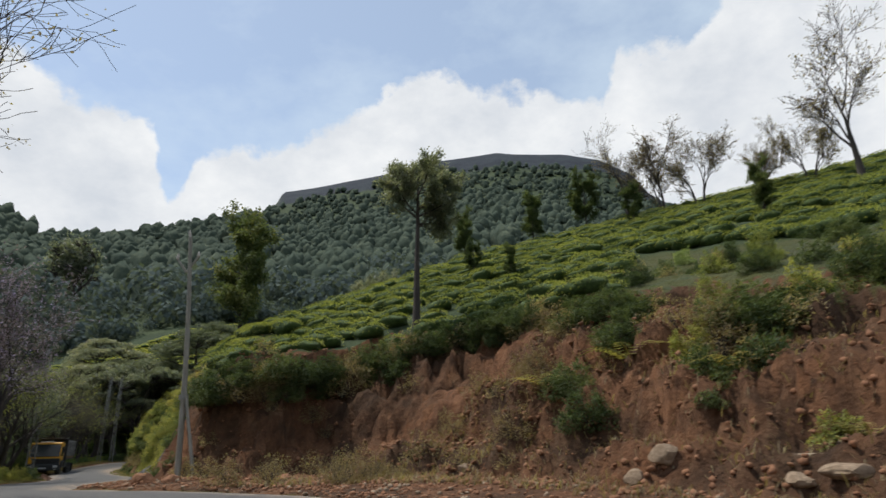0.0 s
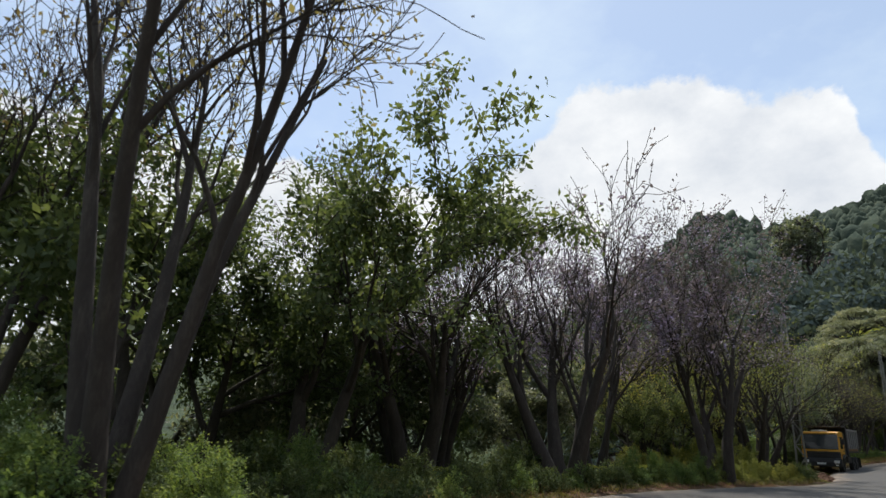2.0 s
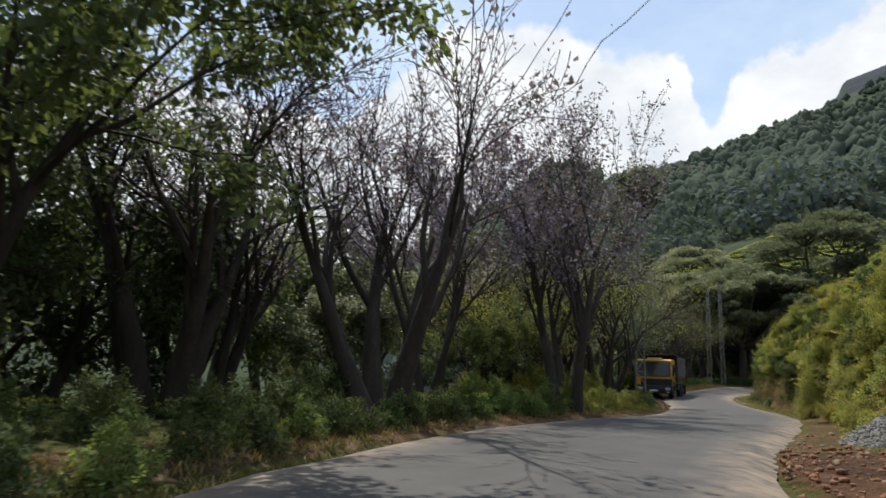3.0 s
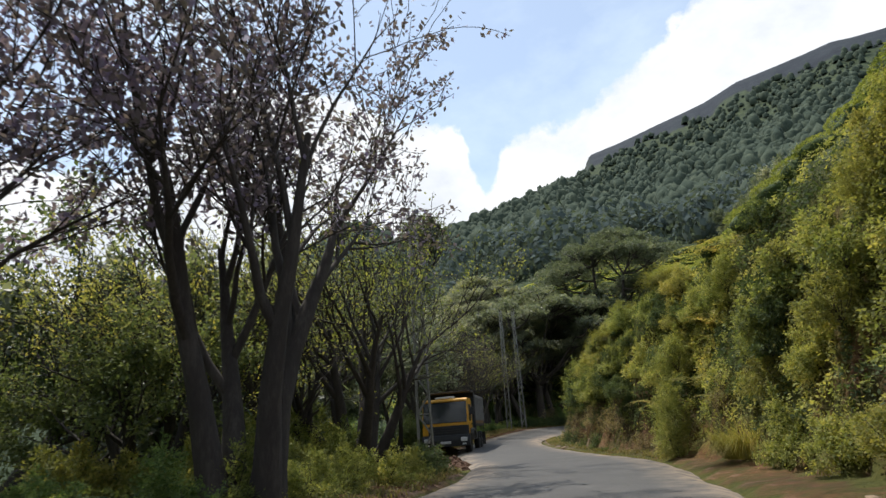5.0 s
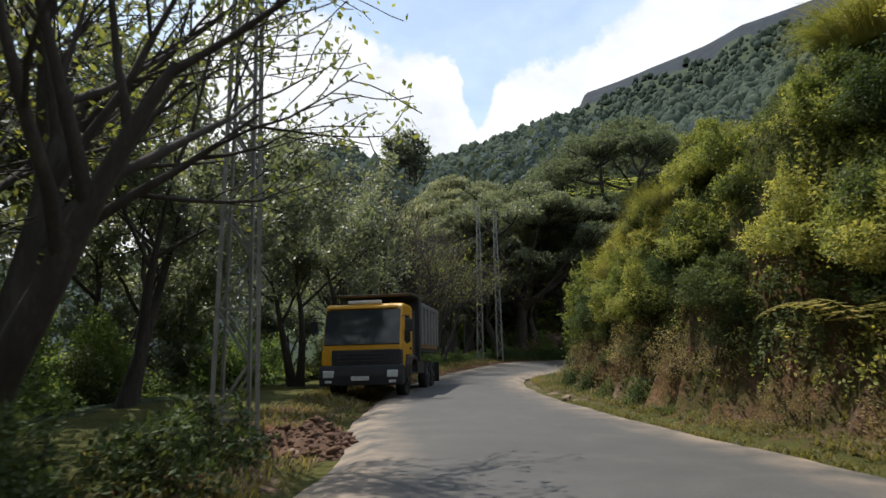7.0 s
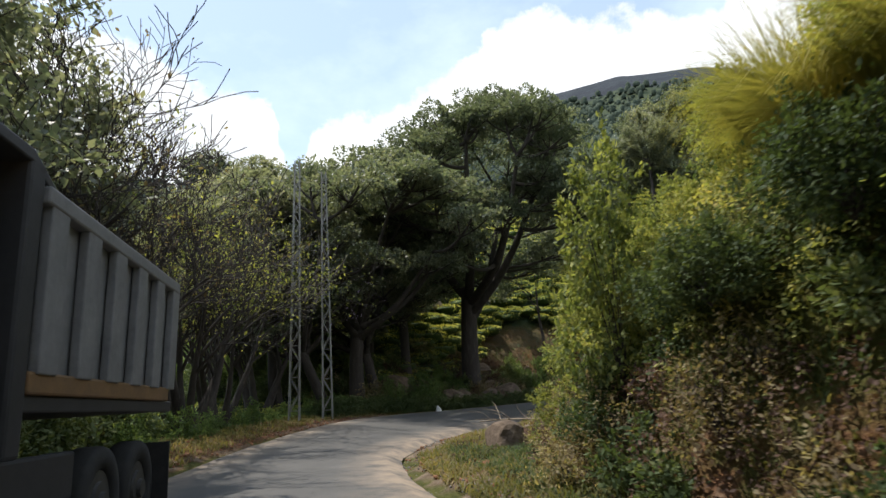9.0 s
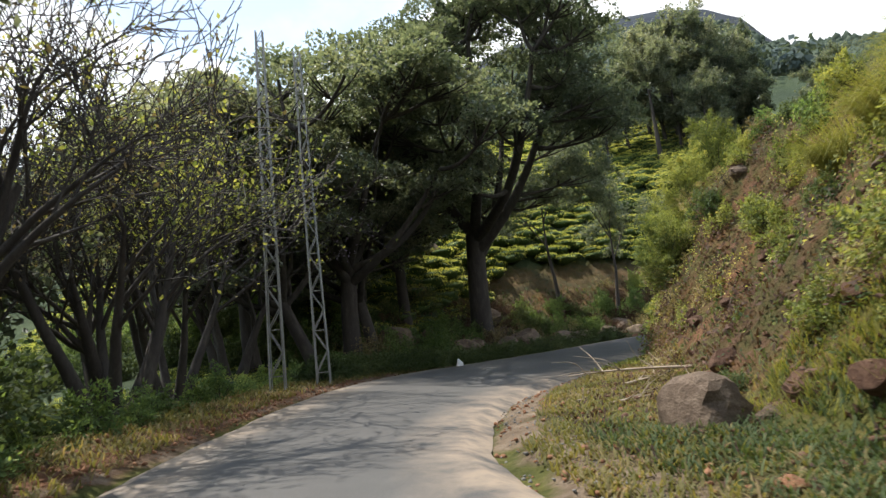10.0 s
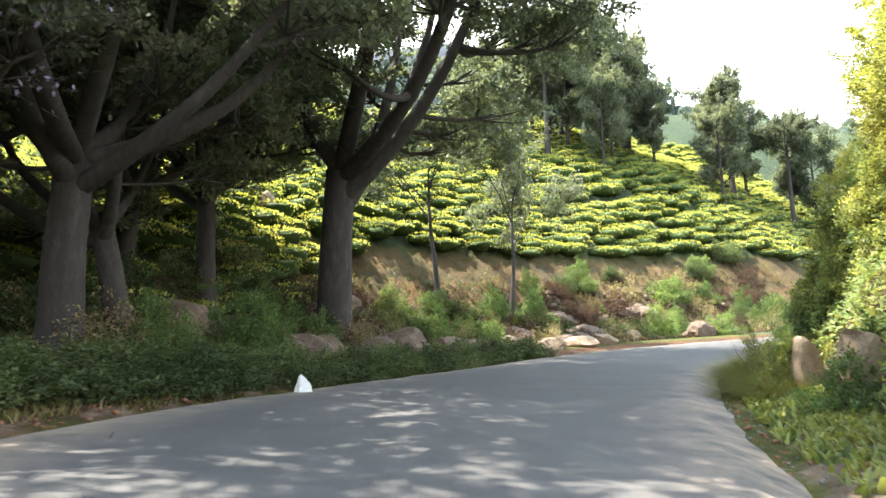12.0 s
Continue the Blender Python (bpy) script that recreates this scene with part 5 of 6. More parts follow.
for k, q in enumerate(np.arange(16.7, 20.4, .33)):
    plant_bush("roadside_bush", B_HEDGE[k % 3], on_left(q, 2.0 + rng.uniform(-.3, .6)), "low green bush on the verge", HEDGE, rng.uniform(0, 360), rng.uniform(.3, .48))
# The dark leaf colour here carries the shade under the trees.
for k, q in enumerate(np.arange(19.7, 23.4, .2)):
    plant_bush("hedge_bush", B_DARK[k % 2], on_left(q, 1.5 + rng.uniform(-.15, .2)), "low clipped hedge, the trees' shade in its dark leaf colour", HEDGE, rng.uniform(0, 360), (.85, .85, .5))

# Dark D shrubs put the shade of the hollow foot into colour.
for k, (q, d, size, kind) in enumerate([
    (10.2, 2.9, 0.5, "B"), (10.3, 2.2, .5, "B"), (9.9, 1.9, .4, "R"), (10.15, 1.7, .45, "B"), (10.4, 1.6, .4, "R"), (14.8, 1.5, .4, "D"), (15.2, 1.5, .45, "D"), (15.6, 1.5, .45, "R"), (14.4, 1.4, .4, "D"), (10.6, 2.0, .55, "Y"), (10.9, 1.9, .6, "B"), (11.2, 1.7, .6, "B"), (10.5, 3.4, .6, "B"), (10.8, 3.0, .6, "D"), (10.7, 2.6, 0.6, "B"), (11.1, 2.2, .8, "B"), (11.4, 2, .9, "Y"), (11.75, 1.7, 0.8, "R"), (12.1, 1.6, 0.8, "R"), (12.45, 1.6, 0.8, "R"),
    (12.8, 1.7, 0.8, "R"), (13.15, 1.6, 0.8, "R"), (13.5, 1.7, 0.8, "R"), (13.8, 1.8, 0.8, "R"), (14.1, 1.8, 0.8, "R"), (14.4, 1.9, .6, "R"), (14.7, 1.9, .5, "R"), (14.9, 2.3, .45, "D"), (15.3, 2.4, .5, "D"), (15.75, 2.1, .5, "R"), (16.0, 2.3, .52, "R"), (15.9, 2.9, .55, "B"), (16.3, 2.6, .5, "B"), (15.5, 2.9, .5, "B"), (14.6, 2.5, .45, "D"), (15.1, 3.0, .4, "Y"), (16.3, 3.5, .7, "Y"), (14.2, 2.3, .6, "D"), (9.4, 2.9, .45, "Y"), (9.7, 3.1, .5, "B"), (10.0, 2.9, .5, "Y"), (9.5, 3.6, .5, "B"), (10.1, 3.6, .5, "B"),
    (15.1, 1.8, .6, "R"), (15.5, 1.9, .6, "R"), (15.7, 2.2, .6, "D"),
    (11.3, 3.2, .8, "B"), (11.8, 2.8, 1.1, "B"), (12.2, 2.7, 1.1, "Y"), (12.6, 2.8, 1.1, "B"), (13, 2.8, 1.2, "B"), (13.4, 2.9, 1.2, "Y"), (13.8, 3, 1.2, "B"),
    (14.2, 3, .8, "Y"), (14.6, 3.1, .5, "D"), (15.9, 3.7, 0.6, "B"),
    (11, 3.4, .7, "B"), (11.5, 3.6, 1.1, "B"), (11.9, 3.7, 1.1, "Y"), (12.2, 3.5, 1.1, "B"), (12.7, 3.4, 1.1, "D"), (13.2, 3.5, 1.1, "B"), (13.7, 3.6, 1.1, "B"), (14, 3.6, .7, "Y"),
    (12.4, 3.9, 1.1, "Y"), (13, 4, 1.1, "B"), (13.6, 4.1, 1.1, "Y"), (14.2, 4.2, .6, "B"),
    (16.6, 3.6, 0.64, "B"), (17, 4.4, 0.38, "Y"), (17.3, 5.4, 0.41, "B"), (17.7, 4.6, 0.27, "B"), (18.1, 5.2, 0.36, "B"), (18.5, 4.2, 0.27, "Y"), (18.6, 6, 0.41, "B"),
    (19, 4.6, 0.38, "B"), (19.4, 5.4, 0.41, "Y"), (19.5, 3.7, 0.36, "B"), (19.8, 4.6, 0.45, "B"), (20.2, 3.4, 0.59, "B"), (20.4, 4.4, 0.65, "Y"), (20.7, 3, 0.59, "B"),
    (21, 4, 0.65, "B"), (21.4, 3, 0.59, "B"), (21.8, 3.6, 0.65, "B")]):
    if 10.2 < q < 14 and d > 2.5:
        continue
    size = size * .66 if size > .7 else size
    mesh = {"B": B_BANK, "D": B_DARK, "Y": B_YELLOW, "R": B_DRY}[kind]
    label = {"B": "leafy green shrub growing on the steep bank", "R": "dry brown scrub at the foot of the bank", "D": "dark shrub on the foot of the bank, for shade in its hollow", "Y": "sunlit yellow-green shrub hanging on the bank"}[kind]
    plant_bush("bank_shrub", mesh[k % len(mesh)], on_right(q, d), label, BANK, (k * 77) % 360, size, .25)
plant_bush("tall_shrub", B_TALL[0], (-30.2, 64.8), "tall light green shrub at the foot of the bank", BANK, 20, (.48, .48, .74))
plant_bush("tall_shrub", B_TALL[1], (-28.0, 66.6), "tall light green shrub on the bank", BANK, 130, .45)
plant_bush("tall_shrub", B_TALL[1], (-27.2, 84.5), "tall light green shrub on the bank by the bend", BANK, 200, (.7, .7, .6))
plant_bush("tall_shrub", B_TALL[0], (-30.2, 80.2), "tall light green shrub on the bank", BANK, 80, (.7, .7, .5))
plant_bush("tall_shrub", B_TALL[1], (-29.0, 81.8), "tall light green shrub on the bank", BANK, 10, (.7, .7, .55))
plant_bush("tall_shrub", B_TALL[0], (-27.6, 83.2), "tall sunlit shrub over pale rocks", BANK, 150, .62)
plant_bush("tall_shrub", B_TALL[1], (-26.4, 86.0), "tall sunlit shrub over pale rocks", BANK, 250, .62)
for k, (q, up, size) in enumerate([(13.5, 1.5, .55), (13.8, 2.0, .6), (14.1, 1.6, .6), (14.35, 2.1, .65), (14.6, 1.6, .55), (14.85, 1.9, .6), (15.1, 1.5, .5), (13.2, 2.1, .6), (12.8, 1.7, .6), (12.4, 2.0, .6)]):
    d = .5
    while d < 5 and ground_z(*on_right(q, d)) < up + .2:
        d += .1
    plant_bush("bank_shrub", (B_DARK + B_BANK)[k % 5], (*on_right(q, d - .55), up), "leafy shrub overhanging the hollow foot of the bank", BANK, k * 83 % 360, size)
# This scrub row stands in for shade along the hollow foot.
for k in range(14):
    q = 13.7 + .15 * k
    plant_bush("bank_shrub", (B_DRY + B_DARK)[k % 4], on_right(q, 1.7 + .25 * math.sin(k * 2.3)), "dark and dry scrub along the foot of the bank, holding its shade", BANK, k * 57 % 360, .34 + .05 * (k % 3))
plant_bush("tall_shrub", B_TALL[0], (-22.4, 49.6), "tall dark shrub overhanging the bank", BANK, 280, .5)

rng = np.random.default_rng(23)
for k in range(80):
    q = rng.uniform(9.8, 15.2)
    up, d = rng.uniform(0, 1) ** .8, .5
    while d < 5 and ground_z(*on_right(q, d)) < -.4 + 5.2 * up:
        d += .1
    dry = up < .36
    if dry and k % 2:
        continue
    mesh, label = ((B_DRY + B_DARK)[k % 4], "dry brown scrub at the foot of the bank") if dry else ((B_BANK + B_YELLOW + B_DARK)[k % 7], "leafy shrub clinging to the steep bank")
    plant_bush("bank_shrub", mesh, (*on_right(q, d - (0 if dry else .3)), ground_z(*on_right(q, d))), label, BANK, rng.uniform(0, 360), rng.uniform(.2, .34) if dry else rng.uniform(.32, .6), .12)
for k in range(40):
    q = rng.uniform(20.2, 23.4)
    d = float(np.interp(q, np.arange(len(BANK_FOOT)), BANK_FOOT)) + .2 + 2.2 * rng.uniform(0, 1)
    plant_bush("bank_shrub", (B_BANK + B_HEDGE[:2])[k % 5], on_right(q, d), "sunlit yellow-green shrub on the steep bank by the bend", BANK, rng.uniform(0, 360), rng.uniform(.3, .6), .12)

rng = np.random.default_rng(19)
for k in range(44):
    x, y = rng.uniform(4.5, 16), rng.uniform(12.5, 29)
    q, dl, dr, zr = beside(x, y)
    if 5 < dr[0] < 8 + 11.5 * ease(3, 11, x) + 1:
        plant_bush("scrub_bush", (B_DARK + B_DRY + B_BANK[:1] + B_DARK + B_DRY + B_HEDGE[:1])[k % 10], (x, y), "olive scrub bush on the rough earth slope", "scrub on the earth bank", rng.uniform(0, 360), rng.uniform(.3, .62), .2)
for k in range(22):
    q, d = rng.uniform(14.3, 16.2), rng.uniform(2.1, 4.6)
    plant_bush("bank_shrub", (B_YELLOW + B_BANK + B_DARK)[k % 7], on_right(q, d), "small shrub among the grass of the steep bank", BANK, rng.uniform(0, 360), rng.uniform(.26, .48), .1)
for k in range(20):
    q, d = rng.uniform(10.4, 11.7), rng.uniform(1.6, 5.5)
    plant_bush("roadside_bush", (B_BANK + B_YELLOW)[k % 5], on_left(q, d), "low sunlit yellow-green bush beside the road", HEDGE, rng.uniform(0, 360), rng.uniform(.25, .45), .1)
for k in range(18):
    q, d = rng.uniform(10.3, 12.3), rng.uniform(3.0, 8.5)
    plant_bush("roadside_bush", (B_YELLOW + B_BANK)[k % 5], on_left(q, d), "yellow-green bush in the light under the trees", HEDGE, rng.uniform(0, 360), rng.uniform(.6, 1.1), .15)
for k in range(34):
    x, y = rng.uniform(-62, -46), rng.uniform(87, 97)
    plant_bush("hedge_bush", (B_DARK + B_HEDGE[:1])[k % 3], (x, y), "shaded leafy bush under the trees beyond the bend", HEDGE, rng.uniform(0, 360), rng.uniform(.9, 1.5), .2)
for k in range(22):
    q, d = rng.uniform(10.5, 17.5), rng.uniform(6.5, 12)
    plant_bush("hedge_bush", (B_DARK + B_HEDGE)[k % 5], on_left(q, d), "shaded leafy bush below the road", HEDGE, rng.uniform(0, 360), rng.uniform(1.0, 1.7), .2)
for k in range(96):
    q, d = 21.4 + 4.6 * rng.uniform(0, 1) ** 1.4, rng.uniform(4.0, 12.5)
    mesh = (B_DARK + B_DRY + B_HEDGE + B_DRY)[k % 9]
    plant_bush("cut_bank_shrub", mesh, on_left(q, d), "tangled brown and green shrub on the cut bank", "shrubs on the cut bank", rng.uniform(0, 360), rng.uniform(.55, 1.15), .2)
for k in range(70):
    q, d = rng.uniform(22.3, 25.8), rng.uniform(5.0, 11.5)
    plant_bush("cut_bank_shrub", (B_BROWN + B_BROWN + B_DARK)[k % 6], on_left(q, d), "brown withered shrub and dead fern on the cut bank", "shrubs on the cut bank", rng.uniform(0, 360), rng.uniform(.45, 1.0), .2)
for k in range(70):
    q, d = rng.uniform(16.8, 21.6), rng.uniform(2.8, 7.5)
    plant_bush("bank_shrub", (B_BANK[:2] + B_DRY + B_DARK + B_DRY + B_HEDGE[:1])[k % 9], on_right(q, d), "small olive shrub on the rough slope", BANK, rng.uniform(0, 360), rng.uniform(.16, .46), .1)

for k, (x, y, size, kind) in enumerate([(-3.9, 22.5, .75, "d"), (-5.1, 25.3, .5, "d"), (.2, 20.5, .7, "d"), (2.4, 16.2, .8, "b"), (4.7, 14.8, .6, "b"), (6.1, 15.2, .55, "d"), (4.3, 13.6, .34, "b"), (5.4, 16.0, .5, "y"),
                                        (7.5, 15.0, .65, "y"), (5.4, 11.5, .5, "y"), (4.0, 18.1, .9, "b"), (1.7, 19.4, .8, "d"), (2.3, 17.2, .8, "b"), (-6.8, 23.6, .5, "d"), (-2.0, 23.6, .55, "d"),
                                        (-11.6, 27.5, .5, "b"), (-12.8, 28.6, .55, "b"), (-13.2, 31.0, .55, "b"), (8.5, 18.5, .7, "b"), (9.8, 16.0, .7, "y"), (6.4, 17.4, .7, "y"), (3.0, 20.2, .9, "d"),
                                        (-15.2, 36.5, .7, "b"), (-9.0, 23.4, .4, "d")]):
    mesh = {"d": B_DRY, "b": B_DARK, "y": B_BANK}[kind]
    label = {"d": "dry scrubby bush on the red earth bank", "b": "green shrub on the red earth bank", "y": "yellow-green shrub on the red earth bank"}[kind]
    plant_bush("scrub_bush", mesh[k % 2], (x, y), label, "scrub on the earth bank", k * 61 % 360, size * .75, .15)


def bank_cover(label, q0, q1, n, size, material, seed, low, high, patch, reach=4.8):
    """Leaves of creepers and shrubs thick on the face of the bank, in swelling masses; patch: which of the masses are of this kind."""
    rng = np.random.default_rng(seed)
    q, d = rng.uniform(q0, q1, n * 6), rng.uniform(.6, reach, n * 6)
    top = np.interp(q, np.arange(len(BANK_TOP)), BANK_TOP) + .5
    i = np.clip((q * SPAN).astype(int), 0, len(EDGES) - 2)
    w = (q * SPAN - i)[:, None]
    out = -ROAD_T[i]
    P = ROAD_R[i, :2] * (1 - w) + ROAD_R[i + 1, :2] * w - out * d[:, None]
    z = height(P[:, 0], P[:, 1])
    steep = (height(P[:, 0] - out[:, 0] * .1, P[:, 1] - out[:, 1] * .1) - z) / .1
    t = (z - ROAD_R[i, 2]) / top
    along, up = q * 4.7, z
    kind = waves(along, up * 1.4, 4.2, 3) + .5 * waves(along, up, 1.5, 17)
    keep = np.flatnonzero((kind > patch[0]) & (kind <= patch[1]) & (t < high) & (rng.uniform(size=len(q)) < ease(low - .1, low + .22, t) * np.clip((steep - .4) / 3, 0, 1)))[:n]
    swell = .22 + .3 * waves(along, up * 1.3, 2.2, 5) + .16 * waves(along, up, .8, 9)
    swell = np.maximum(swell, .03) * (.55 + .45 * rng.uniform(0, 1, len(q)))
    V = np.column_stack([P + out * swell[:, None], z + .1 * swell])[keep]
    o = np.column_stack([out, np.full(len(q), .45)])[keep]
    D = o * .5 + unit(rng, len(V)) * .9 + np.array([0, 0, -.35])
    U = o * .8 + unit(rng, len(V)) * .6 + np.array([0, 0, .4])
    s = size * rng.uniform(.6, 1.4, len(V))
    tagged(part("bank_foliage", cards(V, D, U, s, s * .55), material), label, "foliage", kind="stuff")


# Three leaf tones patched as sunny clumps and shaded hollows, put into colour.
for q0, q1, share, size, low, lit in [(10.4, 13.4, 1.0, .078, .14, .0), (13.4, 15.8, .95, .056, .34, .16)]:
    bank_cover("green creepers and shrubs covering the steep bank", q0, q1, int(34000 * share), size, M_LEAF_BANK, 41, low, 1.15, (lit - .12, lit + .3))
    bank_cover("darker foliage patches on the steep bank, hollow shade in their colour", q0, q1, int(24000 * share), size, M_LEAF_SHADE, 42, low, 1.1, (-9, lit - .12))
    bank_cover("yellow-green foliage patches on the steep bank, sunlight in their colour", q0, q1, int(22000 * share), size, M_LEAF_YELLOW, 43, low + .05, 1.2, (lit + .3, 9))
bank_cover("yellow-green foliage on the bank inside the bend", 19.6, 24.0, 20000, .085, M_LEAF_BANK, 44, .12, 1.05, (.1, 9))
bank_cover("green foliage on the bank inside the bend", 19.6, 24.0, 20000, .085, M_LEAF_GREEN, 49, .12, 1.05, (-.5, .16))

bank_cover("low green weeds and creepers on the slope inside the bend", 15.8, 20.2, 14000, .06, M_LEAF_BANK, 45, .3, 1.4, (.22, 9), 9.0)
bank_cover("deep green weeds on the slope inside the bend", 15.8, 20.2, 16000, .06, M_LEAF_SHADE, 47, .16, 1.4, (-.02, .3), 9.0)
bank_cover("brown dead fern and dry stalks on the slope inside the bend", 15.4, 20.2, 26000, .075, M_DEADFERN, 46, .08, 1.4, (-.5, .06), 9.0)
# Dry creepers whose dark brown also carries the shade at the foot.
bank_cover("dry brown creepers over the bank's foot, dark in place of shade", 14.2, 16.4, 14000, .05, M_DEADFERN, 48, .02, .4, (-9, 9), 3.2)

# the fringe under the tea and the scrub on the face of the earth bank
rng = np.random.default_rng(31)
for k, x in enumerate(np.arange(-11.6, 9.0, .42)):
    for y in np.arange(15, 32, .2):
        top = float(hill(np.array([x]), np.array([y]))[0])
        if top - ground_z(x, y) < 1.0:
            break
    else:
        continue
    plant_bush("overhanging_scrub", (B_DARK + B_DARK + B_DRY)[k % 6], (x, y - .15, top - 1.15 + .15 * math.sin(k * 1.7)), "dark leafy scrub hanging over the top of the earth bank", "scrub on the earth bank", k * 67 % 360, (.8, .8, .62))
    if k % 2:
        plant_bush("overhanging_scrub", (B_DRY + B_DARK)[k // 2 % 4], (x - .2, y - .5, top - 1.75 + .2 * math.sin(k * 2.9)), "dark brown scrub and roots under the tea edge", "scrub on the earth bank", k * 41 % 360, rng.uniform(.5, .75))
for k in range(44):
    q = rng.uniform(2.4, 8)
    x, y = on_right(q, rng.uniform(3.2, 8.6))
    plant_bush("scrub_bush", B_DRY[k % 2], (x, y), "dry scrubby bush on the red earth bank", "scrub on the earth bank", rng.uniform(0, 360), rng.uniform(.25, .55), .1)

# ---- grass ----
def strip_of_grass(side, q0, q1, d0, d1, n, length, width, mat, label, seed, patch=2.2):
    rng = np.random.default_rng(seed)
    q, d = rng.uniform(q0, q1, n * 2), rng.uniform(d0, d1, n * 2)
    i = np.clip((q * SPAN).astype(int), 0, len(EDGES) - 2)
    w = (q * SPAN - i)[:, None]
    edge = ROAD_R if side > 0 else ROAD_L
    P = edge[i, :2] * (1 - w) + edge[i + 1, :2] * w + side * ROAD_T[i] * d[:, None]
    ok = waves(P[:, 0], P[:, 1], patch, seed) + rng.normal(size=len(P)) * .35 > -.15
    P = P[ok][:n]
    R = np.column_stack([P, height(P[:, 0], P[:, 1]) - .02])
    tagged(part("verge_grass", blades_mesh("verge_grass", seed, R, length, width, mat), None), label, "grass", kind="stuff")


strip_of_grass(1, 12.2, 17.2, .35, 2.2, 17000, .16, .022, M_GRASS, "short yellow-green grass on the verge under the bank", 1)
strip_of_grass(1, 17.2, 20.2, .6, 3.2, 8000, .15, .022, M_GRASS, "short yellow-green grass on the inner verge of the bend", 2)
strip_of_grass(1, 17.0, 22.0, 3.0, 8.0, 5000, .18, .02, M_LEAF_SHADE, "rough weeds on the bank slope", 3)
strip_of_grass(1, 19.6, 23.2, .3, 1.6, 9000, .2, .045, M_LEAF_BANK, "sunlit yellow-green weeds on the inner verge of the bend", 9)
strip_of_grass(1, 15.6, 19.4, 1.0, 4.6, 5000, .13, .03, M_DEADFERN, "brown leaf litter and dead stalks on the slope", 10, 1.1)
strip_of_grass(-1, 22.0, 25.8, 3.8, 11.5, 15000, .34, .05, M_DEADFERN, "brown dead fern and roots on the cut bank", 11, 1.6)
strip_of_grass(-1, 22.0, 25.8, 4.2, 12.0, 9000, .32, .05, M_LEAF_SHADE, "dark green weeds on the cut bank", 12, 1.9)
strip_of_grass(-1, 7.0, 16.0, .3, 2.2, 12000, .22, .024, M_GRASS, "rough grass under the hedge", 4)
strip_of_grass(-1, 15.5, 21.0, .3, 2.6, 10000, .2, .024, M_GRASS, "rough grass on the shaded verge", 5)
strip_of_grass(1, 13.4, 17.2, 2.7, 5.0, 17000, .34, .009, M_STRAW, "long yellow grass hanging down the bank", 7)
# Deep green weeds double as the shade of the bank's hollows.
strip_of_grass(1, 13.4, 17.2, 1.0, 3.6, 16000, .2, .016, M_LEAF_SHADE, "broad weeds among the grass of the bank, dark as its shaded hollows", 8)
strip_of_grass(1, 2.5, 6.5, 3.0, 9.0, 7000, .3, .02, M_LEAF_DRY, "thin dry grass on the red earth bank", 6, 2.4)


def grass_tuft(at, size, lean, seed, label):
    rng = np.random.default_rng(seed)
    n = 2000
    a, r = rng.uniform(0, 6.28, n), .6 * rng.uniform(0, 1, n) ** .5
    roots = np.stack([np.cos(a) * r, np.sin(a) * r, 0 * a], 1)
    ob = thing("grass_tuft", (at[0], at[1], ground_z(at[0], at[1]) - .08), label, "grass", "tall grass tufts", 0, size)
    part("blade_clump", blades_mesh("blade_clump", seed, roots, 1.4, .009, M_STRAW, .9, lean, .42), None, ob)
    part("stalk_clump", blades_mesh("stalk_clump", seed + 50, roots[:70], 1.9, .006, M_LEAF_DRY, .45, lean, .3), None, ob, "thin dry seed stalks")


for k, (x, y, s) in enumerate([(-28.3, 62.3, .85), (-28.2, 63.4, .95), (-27.4, 62.4, .9), (-27.9, 61.5, .8), (-27.2, 60.9, .85), (-26.9, 61.9, .8), (-28.0, 64.2, .8), (-27.5, 63.6, .85), (-26.6, 60.1, .8), (-26.2, 58.8, .8), (-25.4, 57.4, .7), (-29.8, 68.2, .8), (-28.9, 71.0, .8),
                               (-28.2, 74.0, .9), (-27.7, 86.9, .9), (-27.6, 88.6, .8), (-20.2, 46.2, .9), (-16.8, 41.8, .8), (-22.4, 54.2, .9)]):
    grass_tuft((x, y), s, (-.18, -.08, 0), 200 + k, "arching tuft of tall yellow grass on the bank")
for k, (q, d) in enumerate([(20.9, .95), (21.2, 1.0), (21.45, .9), (21.75, .85), (22.0, .8)]):
    grass_tuft(on_right(q, d), .9, (-.5, .25, -.45), 240 + k, "hanging tuft of pale straw grass over the rocks")


def fern(at, size, seed):
    """A crown of arched fronds, each a rib with paired leaflets."""
    rng = np.random.default_rng(seed)
    P, D, U, S, ribs = [], [], [], [], []
    for k in range(9):
        a = k * .7 + rng.uniform(-.2, .2)
        t = np.linspace(0, 1, 12)
        o = np.array([np.cos(a), np.sin(a), 0])
        side = np.array([-o[1], o[0], 0])
        line = o * (t * .9)[:, None] + np.array([0, 0, 1]) * (.75 * t - .6 * t ** 2.2)[:, None]
        ribs.append(tube(line, np.linspace(.012, .004, 12), 3))
        for j in range(2, 12):
            for sg in (-1, 1):
                P.append(line[j])
                D.append(side * sg + o * .35 - np.array([0, 0, .15]))
                U.append([0, 0, 1])
                S.append(.26 * (1.15 - t[j]))
    ob = thing("fern", (at[0], at[1], ground_z(*at) - .02), "yellow-green fern with arched fronds on the bank", "fern", "ferns on the bank", rng.uniform(0, 360), size)
    part("fronds", cards(np.array(P), np.array(D), np.array(U), np.array(S), np.array(S) * .32), M_FERN, ob)
    part("ribs", gather(ribs), M_FERN, ob)


